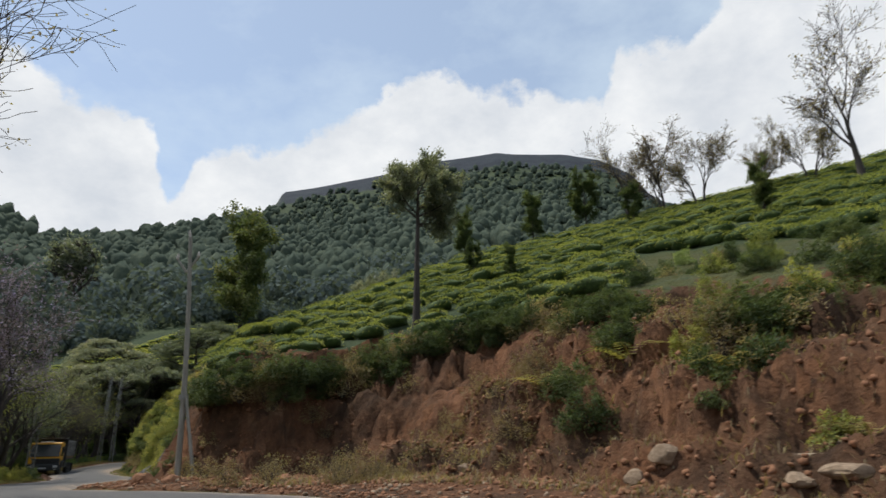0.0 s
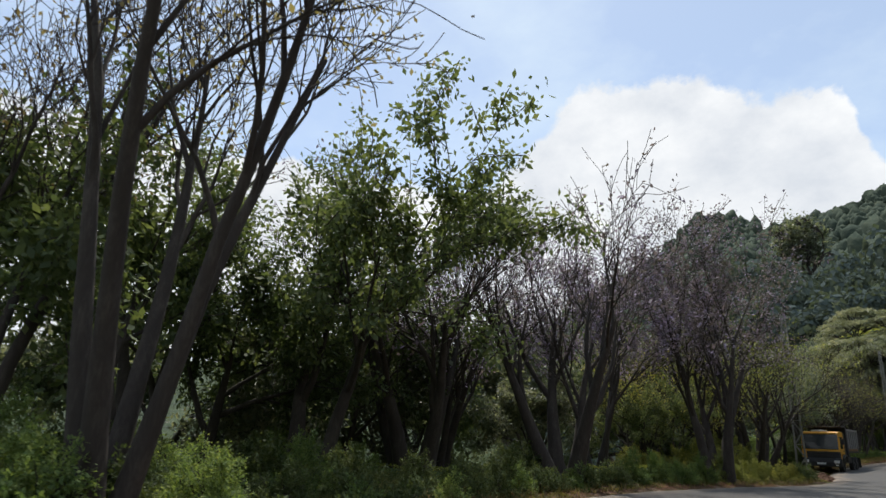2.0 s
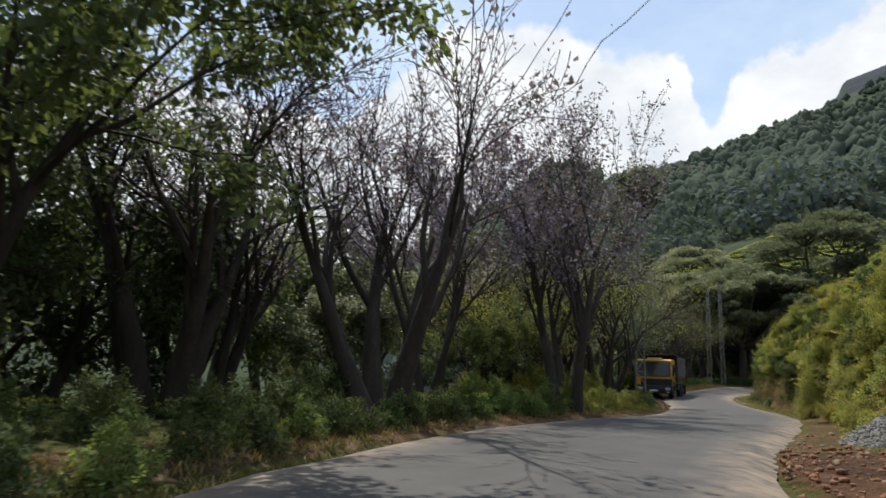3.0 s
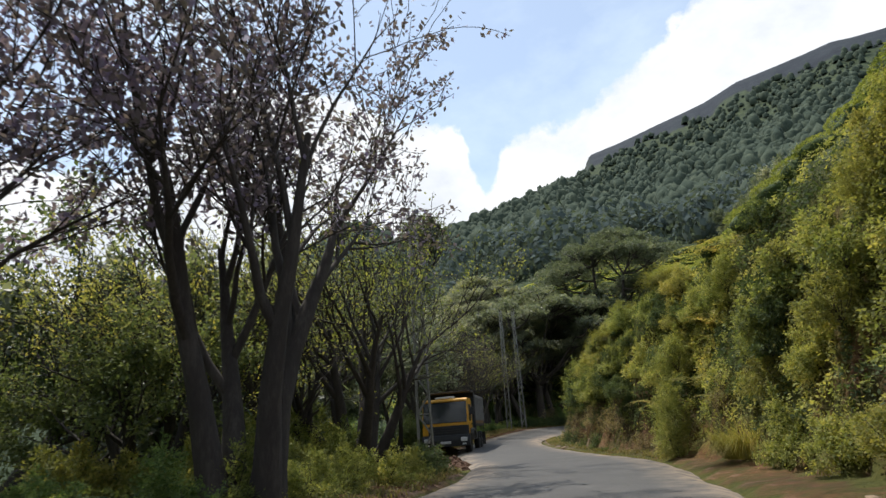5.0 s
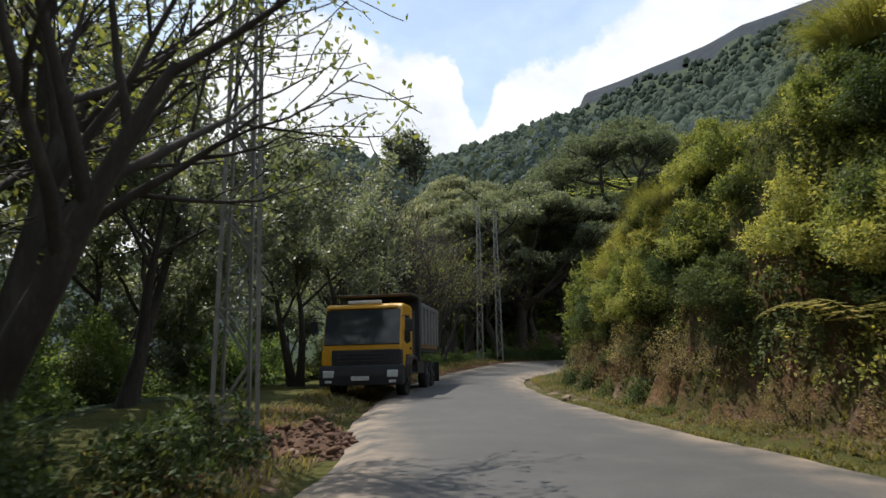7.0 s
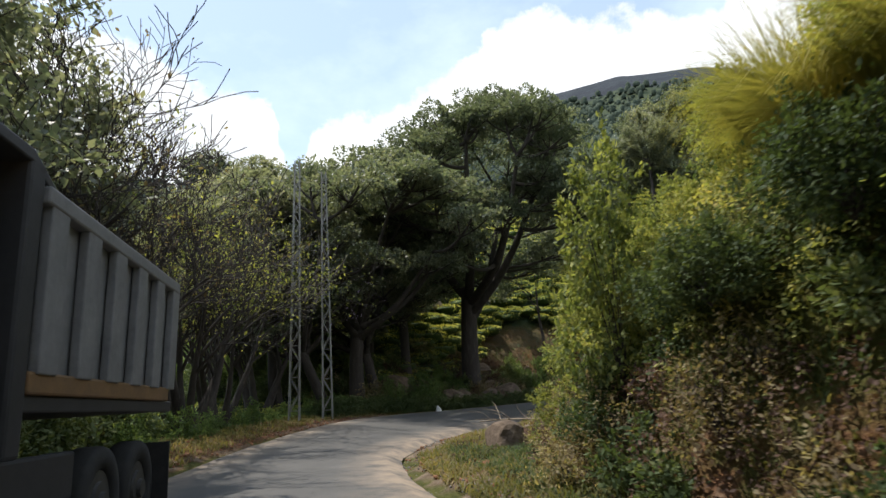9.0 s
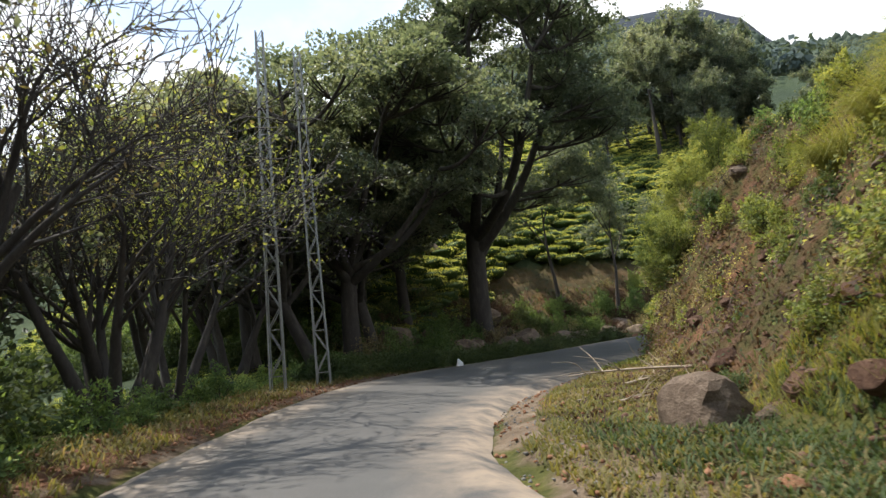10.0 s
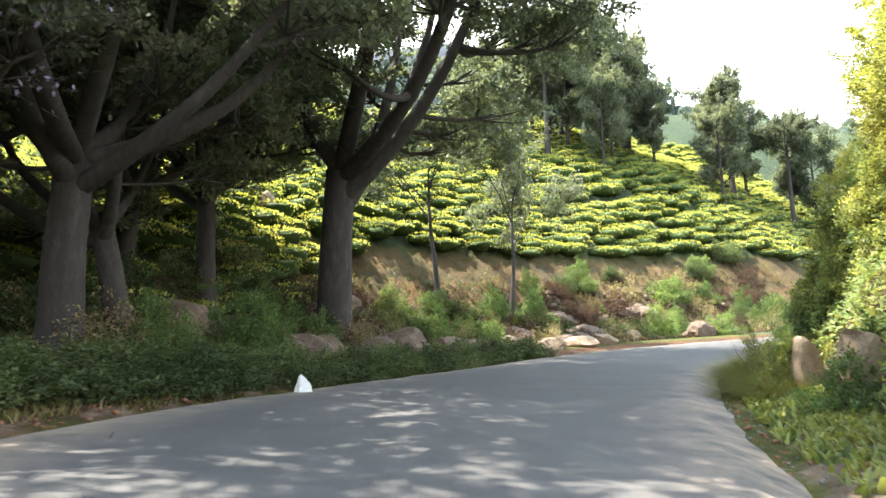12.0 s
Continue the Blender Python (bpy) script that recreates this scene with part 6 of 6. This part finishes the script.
for k, (q, d) in enumerate([(11.8, 1.6), (12.0, 2.2), (12.2, 1.8), (12.5, 2.3), (12.7, 1.9), (13.0, 2.2), (13.2, 2.6), (12.1, 3.0), (12.4, 3.3), (12.9, 3.3), (3.6, 7.0), (4.2, 7.4), (3.2, 6.0), (4.6, 6.6)]):
    fern(on_right(q, d), 1.0 + .25 * (k % 3), 300 + k)

# ---- stones, rubble, dead wood ----
rng = np.random.default_rng(9)
STONES = [stone_arrays(rng, n_sub=1, rough=.5) for _ in range(8)]


def rubble(name, label, side, q0, q1, d0, d1, n, s0, s1, mat, seed):
    rng = np.random.default_rng(seed)
    q, d = rng.uniform(q0, q1, n), d0 + (d1 - d0) * rng.uniform(0, 1, n) ** 1.3
    i = np.clip((q * SPAN).astype(int), 0, len(EDGES) - 2)
    w = (q * SPAN - i)[:, None]
    edge = ROAD_R if side > 0 else ROAD_L
    P = edge[i, :2] * (1 - w) + edge[i + 1, :2] * w + side * ROAD_T[i] * d[:, None]
    S = s0 + (s1 - s0) * rng.uniform(0, 1, n) ** 3.5
    P = np.column_stack([P, height(P[:, 0], P[:, 1]) + S * .25])
    tagged(part(name, spread(STONES, P, S, rng.uniform(0, 6.28, n)), mat), label, "rubble", kind="stuff")


rubble("earth_clods", "loose red clods and stones along the foot of the earth bank", 1, 2.5, 9.5, .1, 4.2, 5200, .012, .085, M_CLOD, 1)
rubble("roadside_stones", "pale small stones scattered on the red verge", 1, 2.5, 10.5, .1, 4.0, 500, .02, .09, M_ROCK, 2)
rubble("earth_clods", "brown clods and pebbles along the inner verge of the bend", 1, 15.5, 22, .0, 2.2, 1500, .01, .05, M_CLOD, 3)
rubble("earth_clods", "red clods on the verge by the masts", -1, 12.5, 21, .0, 1.8, 2600, .01, .06, M_CLOD, 4)
rubble("verge_pebbles", "pale pebbles in the sandy edge of the road", 1, 13, 22, -.1, 1.0, 2600, .006, .03, M_GRAVEL, 7)
rubble("cut_bank_stones", "brown stones and rubble at the foot of the cut bank", -1, 22.2, 25.6, 4.6, 10.5, 2200, .05, .36, M_BROWNROCK, 6)
rubble("slope_stones", "dark red clods and broken stones on the slope inside the bend", 1, 15.4, 19.6, 1.6, 6.0, 1300, .012, .08, M_SOIL, 8)
rubble("earth_clods", "broken red earth on the face of the bank", 1, 2.2, 8.2, 3.4, 9.5, 9000, .015, .1, M_CLOD, 5)


def boulder(at, size, squash, mat, label, seed, turn=0, group="boulders by the road", out=.35):
    rng = np.random.default_rng(seed)
    ob = tagged(part("boulder", stone_shape(rng, 3, .2, squash), mat), label, "rock", group)
    ob.matrix_world = pose(at[0], at[1], ground_z(*at) + size * squash[2] * out, 0, 0, turn) @ Matrix.Scale(size, 4)


for k, (x, y, s, sq, label) in enumerate([
    (3.1, 13.2, .3, (1, .8, .7), "pale boulder at the foot of the earth bank"), (2.6, 13.6, .26, (1.2, .8, .6), "pale stone at the foot of the earth bank"),
    (4.25, 11.0, .26, (1.1, .8, .5), "flat pale boulder on the red verge"), (4.75, 10.4, .28, (1.4, .8, .4), "flat pale boulder on the red verge"),
    (-3.3, 20.4, .17, (1, .8, .7), "pale stone at the foot of the earth bank"), (-.5, 17.4, .2, (1.4, .8, .6), "pale stone at the foot of the earth bank"),
    (-9.0, 20.6, .24, (1.3, .9, .7), "reddish boulder at the corner of the bank"), (-10.3, 21.6, .3, (1.2, .9, .8), "reddish boulder at the corner of the bank"),
    (-7.3, 20.9, .22, (1.2, .9, .7), "reddish boulder on the verge"), (-5.4, 19.4, .25, (1.3, .9, .6), "reddish boulder on the verge"),
    (-29.3, 59.4, .17, (1, .9, .7), "small pale stone in the verge grass"), (-30.0, 66.2, .2, (1, .9, .8), "small pale stone on the verge"),
    (-32.3, 67.5, .1, (1.1, .9, .7), "small reddish stone on the verge"),
    (-30.3, 50.5, .22, (1.1, .9, .9), "rough red boulder beside the lattice mast"), (-30.6, 49.7, .2, (1, .9, .9), "rough red boulder beside the lattice mast"),
    (-29.9, 49.4, .16, (1.1, .9, .7), "pale stone beside the lattice mast"),
    (-28.0, 102.9, .8, (1.6, .9, .4), "flat pale rock at the foot of the cut bank"), (-26.4, 104.0, .8, (1.5, .9, .45), "flat pale rock at the foot of the cut bank"),
    (-30.0, 101.4, .6, (1.6, .9, .4), "flat pale rock at the foot of the cut bank"), (-24.6, 105.2, .7, (1.4, .8, .5), "pale rock at the foot of the cut bank"),
    (-41.0, 108.4, .8, (.7, .7, 1.2), "white rock among the tea"),
    (-30.0, 83.3, .66, (.4, .34, 1.5), "pale weathered rock face under the shrubs"), (-28.75, 85.9, .66, (.38, .32, 1.5), "pale weathered rock face under the shrubs"),
    (-27.75, 88.0, .66, (.38, .32, 1.4), "pale weathered rock face under the shrubs")]):
    boulder((x, y), s, sq, M_CLOD if "red boulder" in label or "reddish" in label else M_ROCK, label, 400 + k, k * 50)
boulder((-32.3, 70.0), .46, (1.15, .9, .85), M_BROWNROCK, "big brown broken boulder on the verge grass", 450, 30)

for k in range(30):
    r_ = np.random.default_rng(700 + k)
    x, y = on_right(r_.uniform(15.6, 19.4), r_.uniform(2.4, 5.2))
    boulder((x, y), r_.uniform(.09, .22), (1.3, 1.0, r_.uniform(.6, 1.0)), M_SOIL if k % 4 else M_BROWNROCK, "dark reddish rock breaking out of the slope", 720 + k, k * 70, "rocks of the slope", .1)
for k in range(60):
    r_ = np.random.default_rng(600 + k)
    x, y = on_left(r_.uniform(22.2, 25.6), r_.uniform(4.2, 9.5))
    boulder((x, y), r_.uniform(.4, 1.25), (1.3, .9, r_.uniform(.5, .9)), M_BROWNROCK, "brown rock breaking out of the cut bank", 620 + k, k * 70, "rocks of the cut bank", .12)


boulder((-36.98, 86.57), .2, (.7, .7, 1.6), M_WHITEWASH, "small white-painted guard stone at the road edge", 460, 20, "")


def heap(name, at, wide, long, high, material, loose, size, label, seed):
    """A low uneven cone of loose stuff, lumps lying over it."""
    rng = np.random.default_rng(seed)
    cx, cy = at
    R, A = np.meshgrid(np.linspace(0, 1.15, 16), np.linspace(0, 2 * np.pi, 48, endpoint=False), indexing="ij")

    def top(x, y, r):
        return height(x, y) + np.maximum(-.1, high * (1 - r ** 1.1) + .17 * high * waves(x, y, .9, 3) * (1 - r * .6))

    x, y = (cx + np.cos(A) * R * wide).ravel(), (cy + np.sin(A) * R * long).ravel()
    V = np.stack([x, y, top(x, y, R.ravel())], 1)
    i, j = np.meshgrid(np.arange(15), np.arange(48), indexing="ij")
    a, b = (i * 48 + j).ravel(), (i * 48 + (j + 1) % 48).ravel()
    o = np.array([cx, cy, ground_z(cx, cy)])
    ob = thing(name, tuple(o), label, "heap")
    part("mound", (V - o, np.stack([a, a + 48, b + 48, b], 1)), material, ob)
    t, r = rng.uniform(0, 6.28, loose), rng.uniform(0, 1, loose) ** .5 * 1.1
    x, y = cx + np.cos(t) * r * wide, cy + np.sin(t) * r * long
    S = size[0] + size[1] * rng.uniform(0, 1, loose) ** 3
    V, F = spread(STONES, np.stack([x, y, top(x, y, r)], 1) - o, S, rng.uniform(0, 6.28, loose))
    tagged(part("loose_lumps", (V, F), material, ob), kind="stuff")


heap("gravel_heap", (-16.1, 35.8), 1.05, 1.6, .7, M_GRAVEL, 4200, (.014, .035), "heap of grey road gravel on the verge", 12)
heap("earth_heap", (-30.1, 50.0), .75, 1.0, .42, M_SOIL, 900, (.015, .07), "heap of broken red earth beside the lattice mast", 13)


def dead_branch(at, turn, length, r, forks, seed, label):
    rng = np.random.default_rng(seed)
    pieces = []
    t = np.linspace(0, 1, 8)
    main = np.stack([t * length, .12 * length * np.sin(t * 3 + seed), r + .05 * length * t * (1 - t)], 1)
    pieces.append(tube(main, np.linspace(r, r * .5, 8), 7))
    for k in range(forks):
        i = rng.integers(1, 7)
        d = np.array([rng.uniform(.2, .8), rng.uniform(-.9, .9), rng.uniform(0, .5)])
        s = np.linspace(0, 1, 6)[:, None]
        pieces.append(tube(main[i] + d * s * length * .45 + np.sin(s * 4) * rng.normal(size=3) * .04, np.linspace(r * .5, r * .12, 6), 5))
    ob = thing("dead_branch", (at[0], at[1], ground_z(*at) + .02), label, "dead wood", "dead wood", turn)
    for k, piece in enumerate(pieces):
        part("twig" if k else "limb", piece, M_DEADWOOD, ob, smooth=True)


for k, (x, y, turn, ln, r, forks, label) in enumerate([
    (4.6, 11.6, -20, 1.5, .06, 1, "bleached fallen log on the red verge"), (4.9, 11.0, 10, 1.3, .05, 0, "bleached fallen log on the red verge"),
    (-33.0, 72.4, 10, 1.8, .022, 6, "broken twiggy branch on the verge grass"), (-32.4, 74.4, 30, 2.8, .032, 7, "dry cut branches on the inner verge"),
    (-31.9, 75.2, -10, 2.5, .028, 7, "dry cut branches on the inner verge"), (-31.4, 73.8, 160, 2.2, .024, 6, "dry cut branches on the inner verge"),
    (-33.4, 73.4, 80, 1.0, .015, 4, "thin dry branch on the verge"), (-38.9, 81.7, 5, 1.0, .035, 2, "pale broken branch at the road edge")]):
    dead_branch((x, y), turn, ln, r, forks, 500 + k, label)


# ---- poles ----
def bar(a, b, w, t, bevel=.004):
    """A flat steel bar between two points."""
    a, b = Vector(a), Vector(b)
    bm = block((-w / 2, -t / 2, 0), (w / 2, t / 2, (b - a).length), bevel)
    m = Matrix.Translation(a) @ (b - a).to_track_quat("Z", "X").to_matrix().to_4x4()
    bmesh.ops.transform(bm, matrix=m, verts=bm.verts)
    return bm


def lattice_mast(at, high, foot, head, turn, label, lean=(0, 0), footing=True, bar_w=.038):
    """Two pairs of tapering steel legs laced with diagonal bars."""
    z = ground_z(*at)
    ob = thing("lattice_mast", (*at, z), label, "power mast", "lattice power masts")
    ob.matrix_world = pose(*at, z, lean[0], lean[1], turn)
    if footing:
        part("footing", block((-foot * .75, -foot * .6, -.3), (foot * .75, foot * .6, .1), .03), M_CONCRETE, ob, "dark concrete footing")
    depth = .32
    w = lambda h: foot + (head - foot) * h / high                                    # noqa: E731
    for sx in (-1, 1):
        for sy in (-1, 1):
            part("leg", bar((sx * foot / 2, sy * foot * depth, 0), (sx * head / 2, sy * head * depth, high), bar_w, bar_w * .5), M_STEEL, ob)
    h, k = .35, 0
    while h < high - .3:
        step = max(.42, .95 * w(h) + .25)
        a, b = w(h), w(min(h + step, high))
        for sy in (-1, 1):
            s = 1 if k % 2 else -1
            part("brace", bar((s * a / 2, sy * a * depth, h), (-s * b / 2, sy * b * depth, min(h + step, high)), bar_w * .68, .01), M_STEEL, ob)
        if k % 2 == 0:
            part("rung", bar((-a / 2, -a * depth, h), (a / 2, -a * depth, h), bar_w * .68, .01), M_STEEL, ob)
        h, k = h + step, k + 1
    return ob


lattice_mast((-30.55, 48.95), 9.4, .5, .24, 25, "tall tapering steel lattice mast on a dark footing", bar_w=.06)
lattice_mast((-40.45, 78.05), 9.8, .36, .18, 12, "tall tapering steel lattice mast on the verge", (0, 1), False)
lattice_mast((-39.9, 79.85), 10.0, .36, .18, 12, "tall tapering steel lattice mast on the verge", (0, 0), False)


def old_pole():
    """A thin weathered pole with two raised arms, stayed by a second, leaning one."""
    z = ground_z(-9.6, 22.5)
    ob = thing("utility_pole", (-9.6, 22.5, z), "weathered grey utility pole with two raised arms", "utility pole")
    t = np.linspace(0, 1, 10)
    line = np.stack([-.55 * t + .1 * np.sin(t * 3), .25 * t, -.3 + 8.7 * t], 1)
    part("shaft", tube(line, np.linspace(.105, .065, 10), 10), M_POLE, ob, smooth=True)
    top = line[-1]
    for s in (-1, 1):
        a = top + np.array([0, 0, -1.35])
        tip = a + np.array([s * .42, s * -.12, .55])
        arm = part("arm", bar(a, tip, .07, .05), M_POLE, ob)
        part("insulator", tube([tip, tip + np.array([0, 0, .1]), tip + np.array([0, 0, .2])], [.05, .06, .025], 8), M_PORCELAIN, arm)
    part("top_insulator", tube([top - np.array([0, 0, .05]), top + np.array([-.03, 0, .15]), top + np.array([-.05, 0, .3])], [.05, .05, .02], 8), M_PORCELAIN, ob)
    prop = np.stack([.62 * (1 - t) - .12 * t, -.15 * (1 - t) + .05 * t, -.2 + 3.4 * t], 1)
    part("prop", tube(prop, np.linspace(.07, .05, 10), 8), M_POLE, ob, "grey leaning prop lashed to the shaft")
    part("lashing", tube([line[3] - np.array([0, 0, .08]), line[3] + np.array([0, 0, .08])], [.15, .15], 10), M_STEEL, ob)


old_pole()


# ---- the truck ----
def wheel(parent, u, v, out):
    """A tyre with tread shoulders and its dished rim, as a part with sub-parts."""
    prof = [(.30, -.12), (.40, -.14), (.48, -.13), (.5, -.09), (.5, .09), (.48, .13), (.40, .14), (.30, .12)]
    seg = 28
    V = np.array([[r * math.cos(2 * math.pi * k / seg), x, r * math.sin(2 * math.pi * k / seg)] for k in range(seg) for r, x in prof])
    n = len(prof)
    F = np.array([[k * n + i, k * n + (i + 1) % n, ((k + 1) % seg) * n + (i + 1) % n, ((k + 1) % seg) * n + i] for k in range(seg) for i in range(n)])
    tyre = part("wheel", (V + np.array([u, v, .5]), F), M_RUBBER, parent, smooth=False)
    bm = bmesh.new()
    for r, a, b in ((.31, -.10, .10), (.2, .06, .13), (.1, .1, .17)):
        got = bmesh.ops.create_cone(bm, cap_ends=True, segments=20, radius1=r, radius2=r * .92, depth=b - a)["verts"]
        bmesh.ops.rotate(bm, matrix=Matrix.Rotation(radians(-90 * out), 3, "X"), verts=got)
        bmesh.ops.translate(bm, vec=(u, v + out * (a + b) / 2, .5), verts=got)
    part("rim", bm, M_RIM, tyre)


def profile_block(pts, v0, v1, bevel=.03):
    """A side outline (u, h) carried across from v0 to v1, its edges rounded."""
    bm = bmesh.new()
    a = [bm.verts.new((u, v0, h)) for u, h in pts]
    b = [bm.verts.new((u, v1, h)) for u, h in pts]
    bm.faces.new(a[::-1])
    bm.faces.new(b)
    for k in range(len(pts)):
        bm.faces.new((a[k], a[(k + 1) % len(a)], b[(k + 1) % len(a)], b[k]))
    bmesh.ops.recalc_face_normals(bm, faces=bm.faces)
    if bevel:
        bmesh.ops.bevel(bm, geom=list(bm.edges), offset=bevel, segments=2, affect="EDGES", profile=.5)
    return bm


def build_truck():
    """u runs from the front bumper to the tail, v to the truck's left, h up from the road."""
    ob = thing("tipper_truck", (-34.6, 57.41, -.5), "yellow-cabbed tipper truck with a dusty grey body, parked on the verge", "truck")
    ob.matrix_world = pose(-34.6, 57.41, -.50, 0, 0, 110.2)
    L = 6.7
    # chassis and wheels
    part("chassis", block((.35, -.42, .55), (L - .15, .42, .82), .03), M_PAINT_DARK, ob)
    for u in (1.05, 4.7, 5.8):
        for s in (-1, 1):
            wheel(ob, u, s * .98, s)
    # cab
    cab = part("cab", profile_block([(.06, .62), (.0, .95), (.02, 1.45), (.2, 2.28), (.3, 2.62), (.45, 2.70), (1.62, 2.70), (1.72, 2.6), (1.72, .95), (1.5, .95), (1.42, 1.2), (.72, 1.2), (.62, .62)], -1.15, 1.15, .05), M_PAINT_YELLOW, ob, "chrome-yellow cab paint dulled by dust")
    part("windscreen", profile_block([(-.005, 1.52), (.225, 2.52), (.27, 2.5), (.045, 1.5)], -1.1, 1.1, .01), M_GLASS, cab)
    part("grille", block((-.035, -1.12, .9), (.03, .86, 1.37), .02), M_PAINT_DARK, cab)
    for k in range(3):
        part("grille_bar", block((-.05, -.7, 1.04 + k * .1), (-.03, .7, 1.07 + k * .1), .006), M_RIM, cab)
    part("badge_panel", block((-.045, -.3, 1.28), (-.03, .3, 1.34), .005), M_RIM, cab)
    part("bumper", profile_block([(-.12, .38), (-.14, .66), (-.08, .93), (.12, .96), (.35, .86), (.35, .42)], -1.2, 1.2, .04), M_PAINT_DARK, ob)
    part("number_plate", block((-.155, -.26, .52), (-.135, .26, .64), .004), M_LAMP, ob)
    for s in (-1, 1):
        lamp = part("headlamp", block((-.155, s * .92 - .16, .6), (-.05, s * .92 + .16, .8), .03), M_LAMP, ob)
        part("foglamp", block((-.15, s * .92 - .1, .45), (-.09, s * .92 + .1, .53), .02), M_LAMP, ob)
        part("corner_trim", block((-.02, s * 1.1 - .06, .95), (.25, s * 1.1 + .06, 1.36), .03), M_PAINT_DARK if s < 0 else M_PAINT_YELLOW, cab)
        part("side_window", profile_block([(.42, 1.6), (.56, 2.35), (1.28, 2.35), (1.32, 1.6), (.8, 1.52)], s * 1.152 - .012, s * 1.152 + .012, .008), M_GLASS, cab)
        door = part("door", profile_block([(.4, 1.22), (.36, 1.55), (.5, 2.44), (1.42, 2.44), (1.46, 1.24)], s * 1.143 - .012, s * 1.143 + .012, .008), M_PAINT_YELLOW, cab)
        part("door_handle", block((1.22, s * 1.165 - .02, 1.36), (1.38, s * 1.165 + .02, 1.43), .008), M_PAINT_DARK, door)
        part("mudguard", profile_block([(.48, .62), (.5, .95), (.68, 1.14), (1.05, 1.2), (1.42, 1.14), (1.6, .95), (1.62, .7), (1.52, .7), (1.5, .92), (1.36, 1.06), (1.05, 1.1), (.74, 1.06), (.6, .92), (.58, .62)], s * 1.18 - .16, s * 1.18 + .02, .01), M_RIM, ob, "dusty grey mudguard")
        mirror = part("mirror_arm", tube([(.2, s * 1.15, 2.3), (.02, s * 1.38, 2.32), (.02, s * 1.38, 1.9)], [.015] * 3, 6), M_PAINT_DARK, cab)
        part("mirror", block((-.03, s * 1.38 - .1, 1.85), (.05, s * 1.38 + .1, 2.2), .02), M_PAINT_DARK, mirror)
        part("wiper", tube([(.0, s * .3, 1.52), (.08, s * .3 + .5, 1.78)], [.012, .008], 5), M_PAINT_DARK, cab)
    part("sunvisor", profile_block([(.18, 2.55), (.2, 2.62), (.34, 2.64), (.34, 2.58), (.26, 2.55)], -1.0, 1.0, .01), M_PAINT_YELLOW, cab)
    part("roof_board", block((.36, -.5, 2.70), (.46, .5, 2.80), .02), M_LAMP, cab, "white roof board")
    part("air_intake_box", block((1.86, -1.08, .9), (2.6, 1.08, 2.62), .05), M_PAINT_DARK, ob, "dark box and tank between cab and body")
    # tipping body
    body = part("tipper_body", block((2.9, -1.18, 1.3), (L, 1.18, 1.42), .02), M_PAINT_DARK, ob, "dusty grey steel tipping body")
    part("headboard", block((2.68, -1.2, 1.0), (2.91, 1.2, 3.05), .03), M_PAINT_DARK, body, "dark headboard")
    part("canopy", profile_block([(2.7, 3.02), (1.45, 3.0), (1.42, 3.08), (2.7, 3.12), (3.35, 2.84), (3.35, 2.76)], -1.2, 1.2, .015), M_PAINT_DARK, body)
    for s in (-1, 1):
        part("side_panel", profile_block([(2.91, 1.44), (2.91, 2.84), (L - .04, 2.84), (L - .28, 1.44)], s * 1.12 - .02, s * 1.12 + .02, .008), M_BED, body)
        part("top_rail", block((2.91, s * 1.18 - .06, 2.78), (L, s * 1.18 + .06, 2.92), .02), M_BED, body)
        part("bottom_rail", block((2.91, s * 1.16 - .05, 1.42), (L - .26, s * 1.16 + .05, 1.58), .02), M_RUST, body, "orange band along the lower rail")
        for k in range(6):
            u = 2.99 + k * (L - 3.37) / 5
            part("rib", profile_block([(u, 1.56), (u + (.02 * k), 2.8), (u + .3 + (.02 * k), 2.8), (u + .3, 1.56)], s * 1.18 - .05, s * 1.18 + .03, .012), M_BED, body)
        part("mudflap", block((6.37, s * .98 - .28, .25), (6.4, s * .98 + .28, .95), .006), M_RUBBER, ob)
        part("side_guard", block((1.8, s * 1.05 - .04, .62), (4.1, s * 1.05 + .04, 1.0), .03), M_PAINT_DARK, ob)
    part("tailgate", profile_block([(L - .26, 1.42), (L - .02, 2.84), (L + .04, 2.84), (L - .2, 1.42)], -1.16, 1.16, .01), M_BED, body)


build_truck()
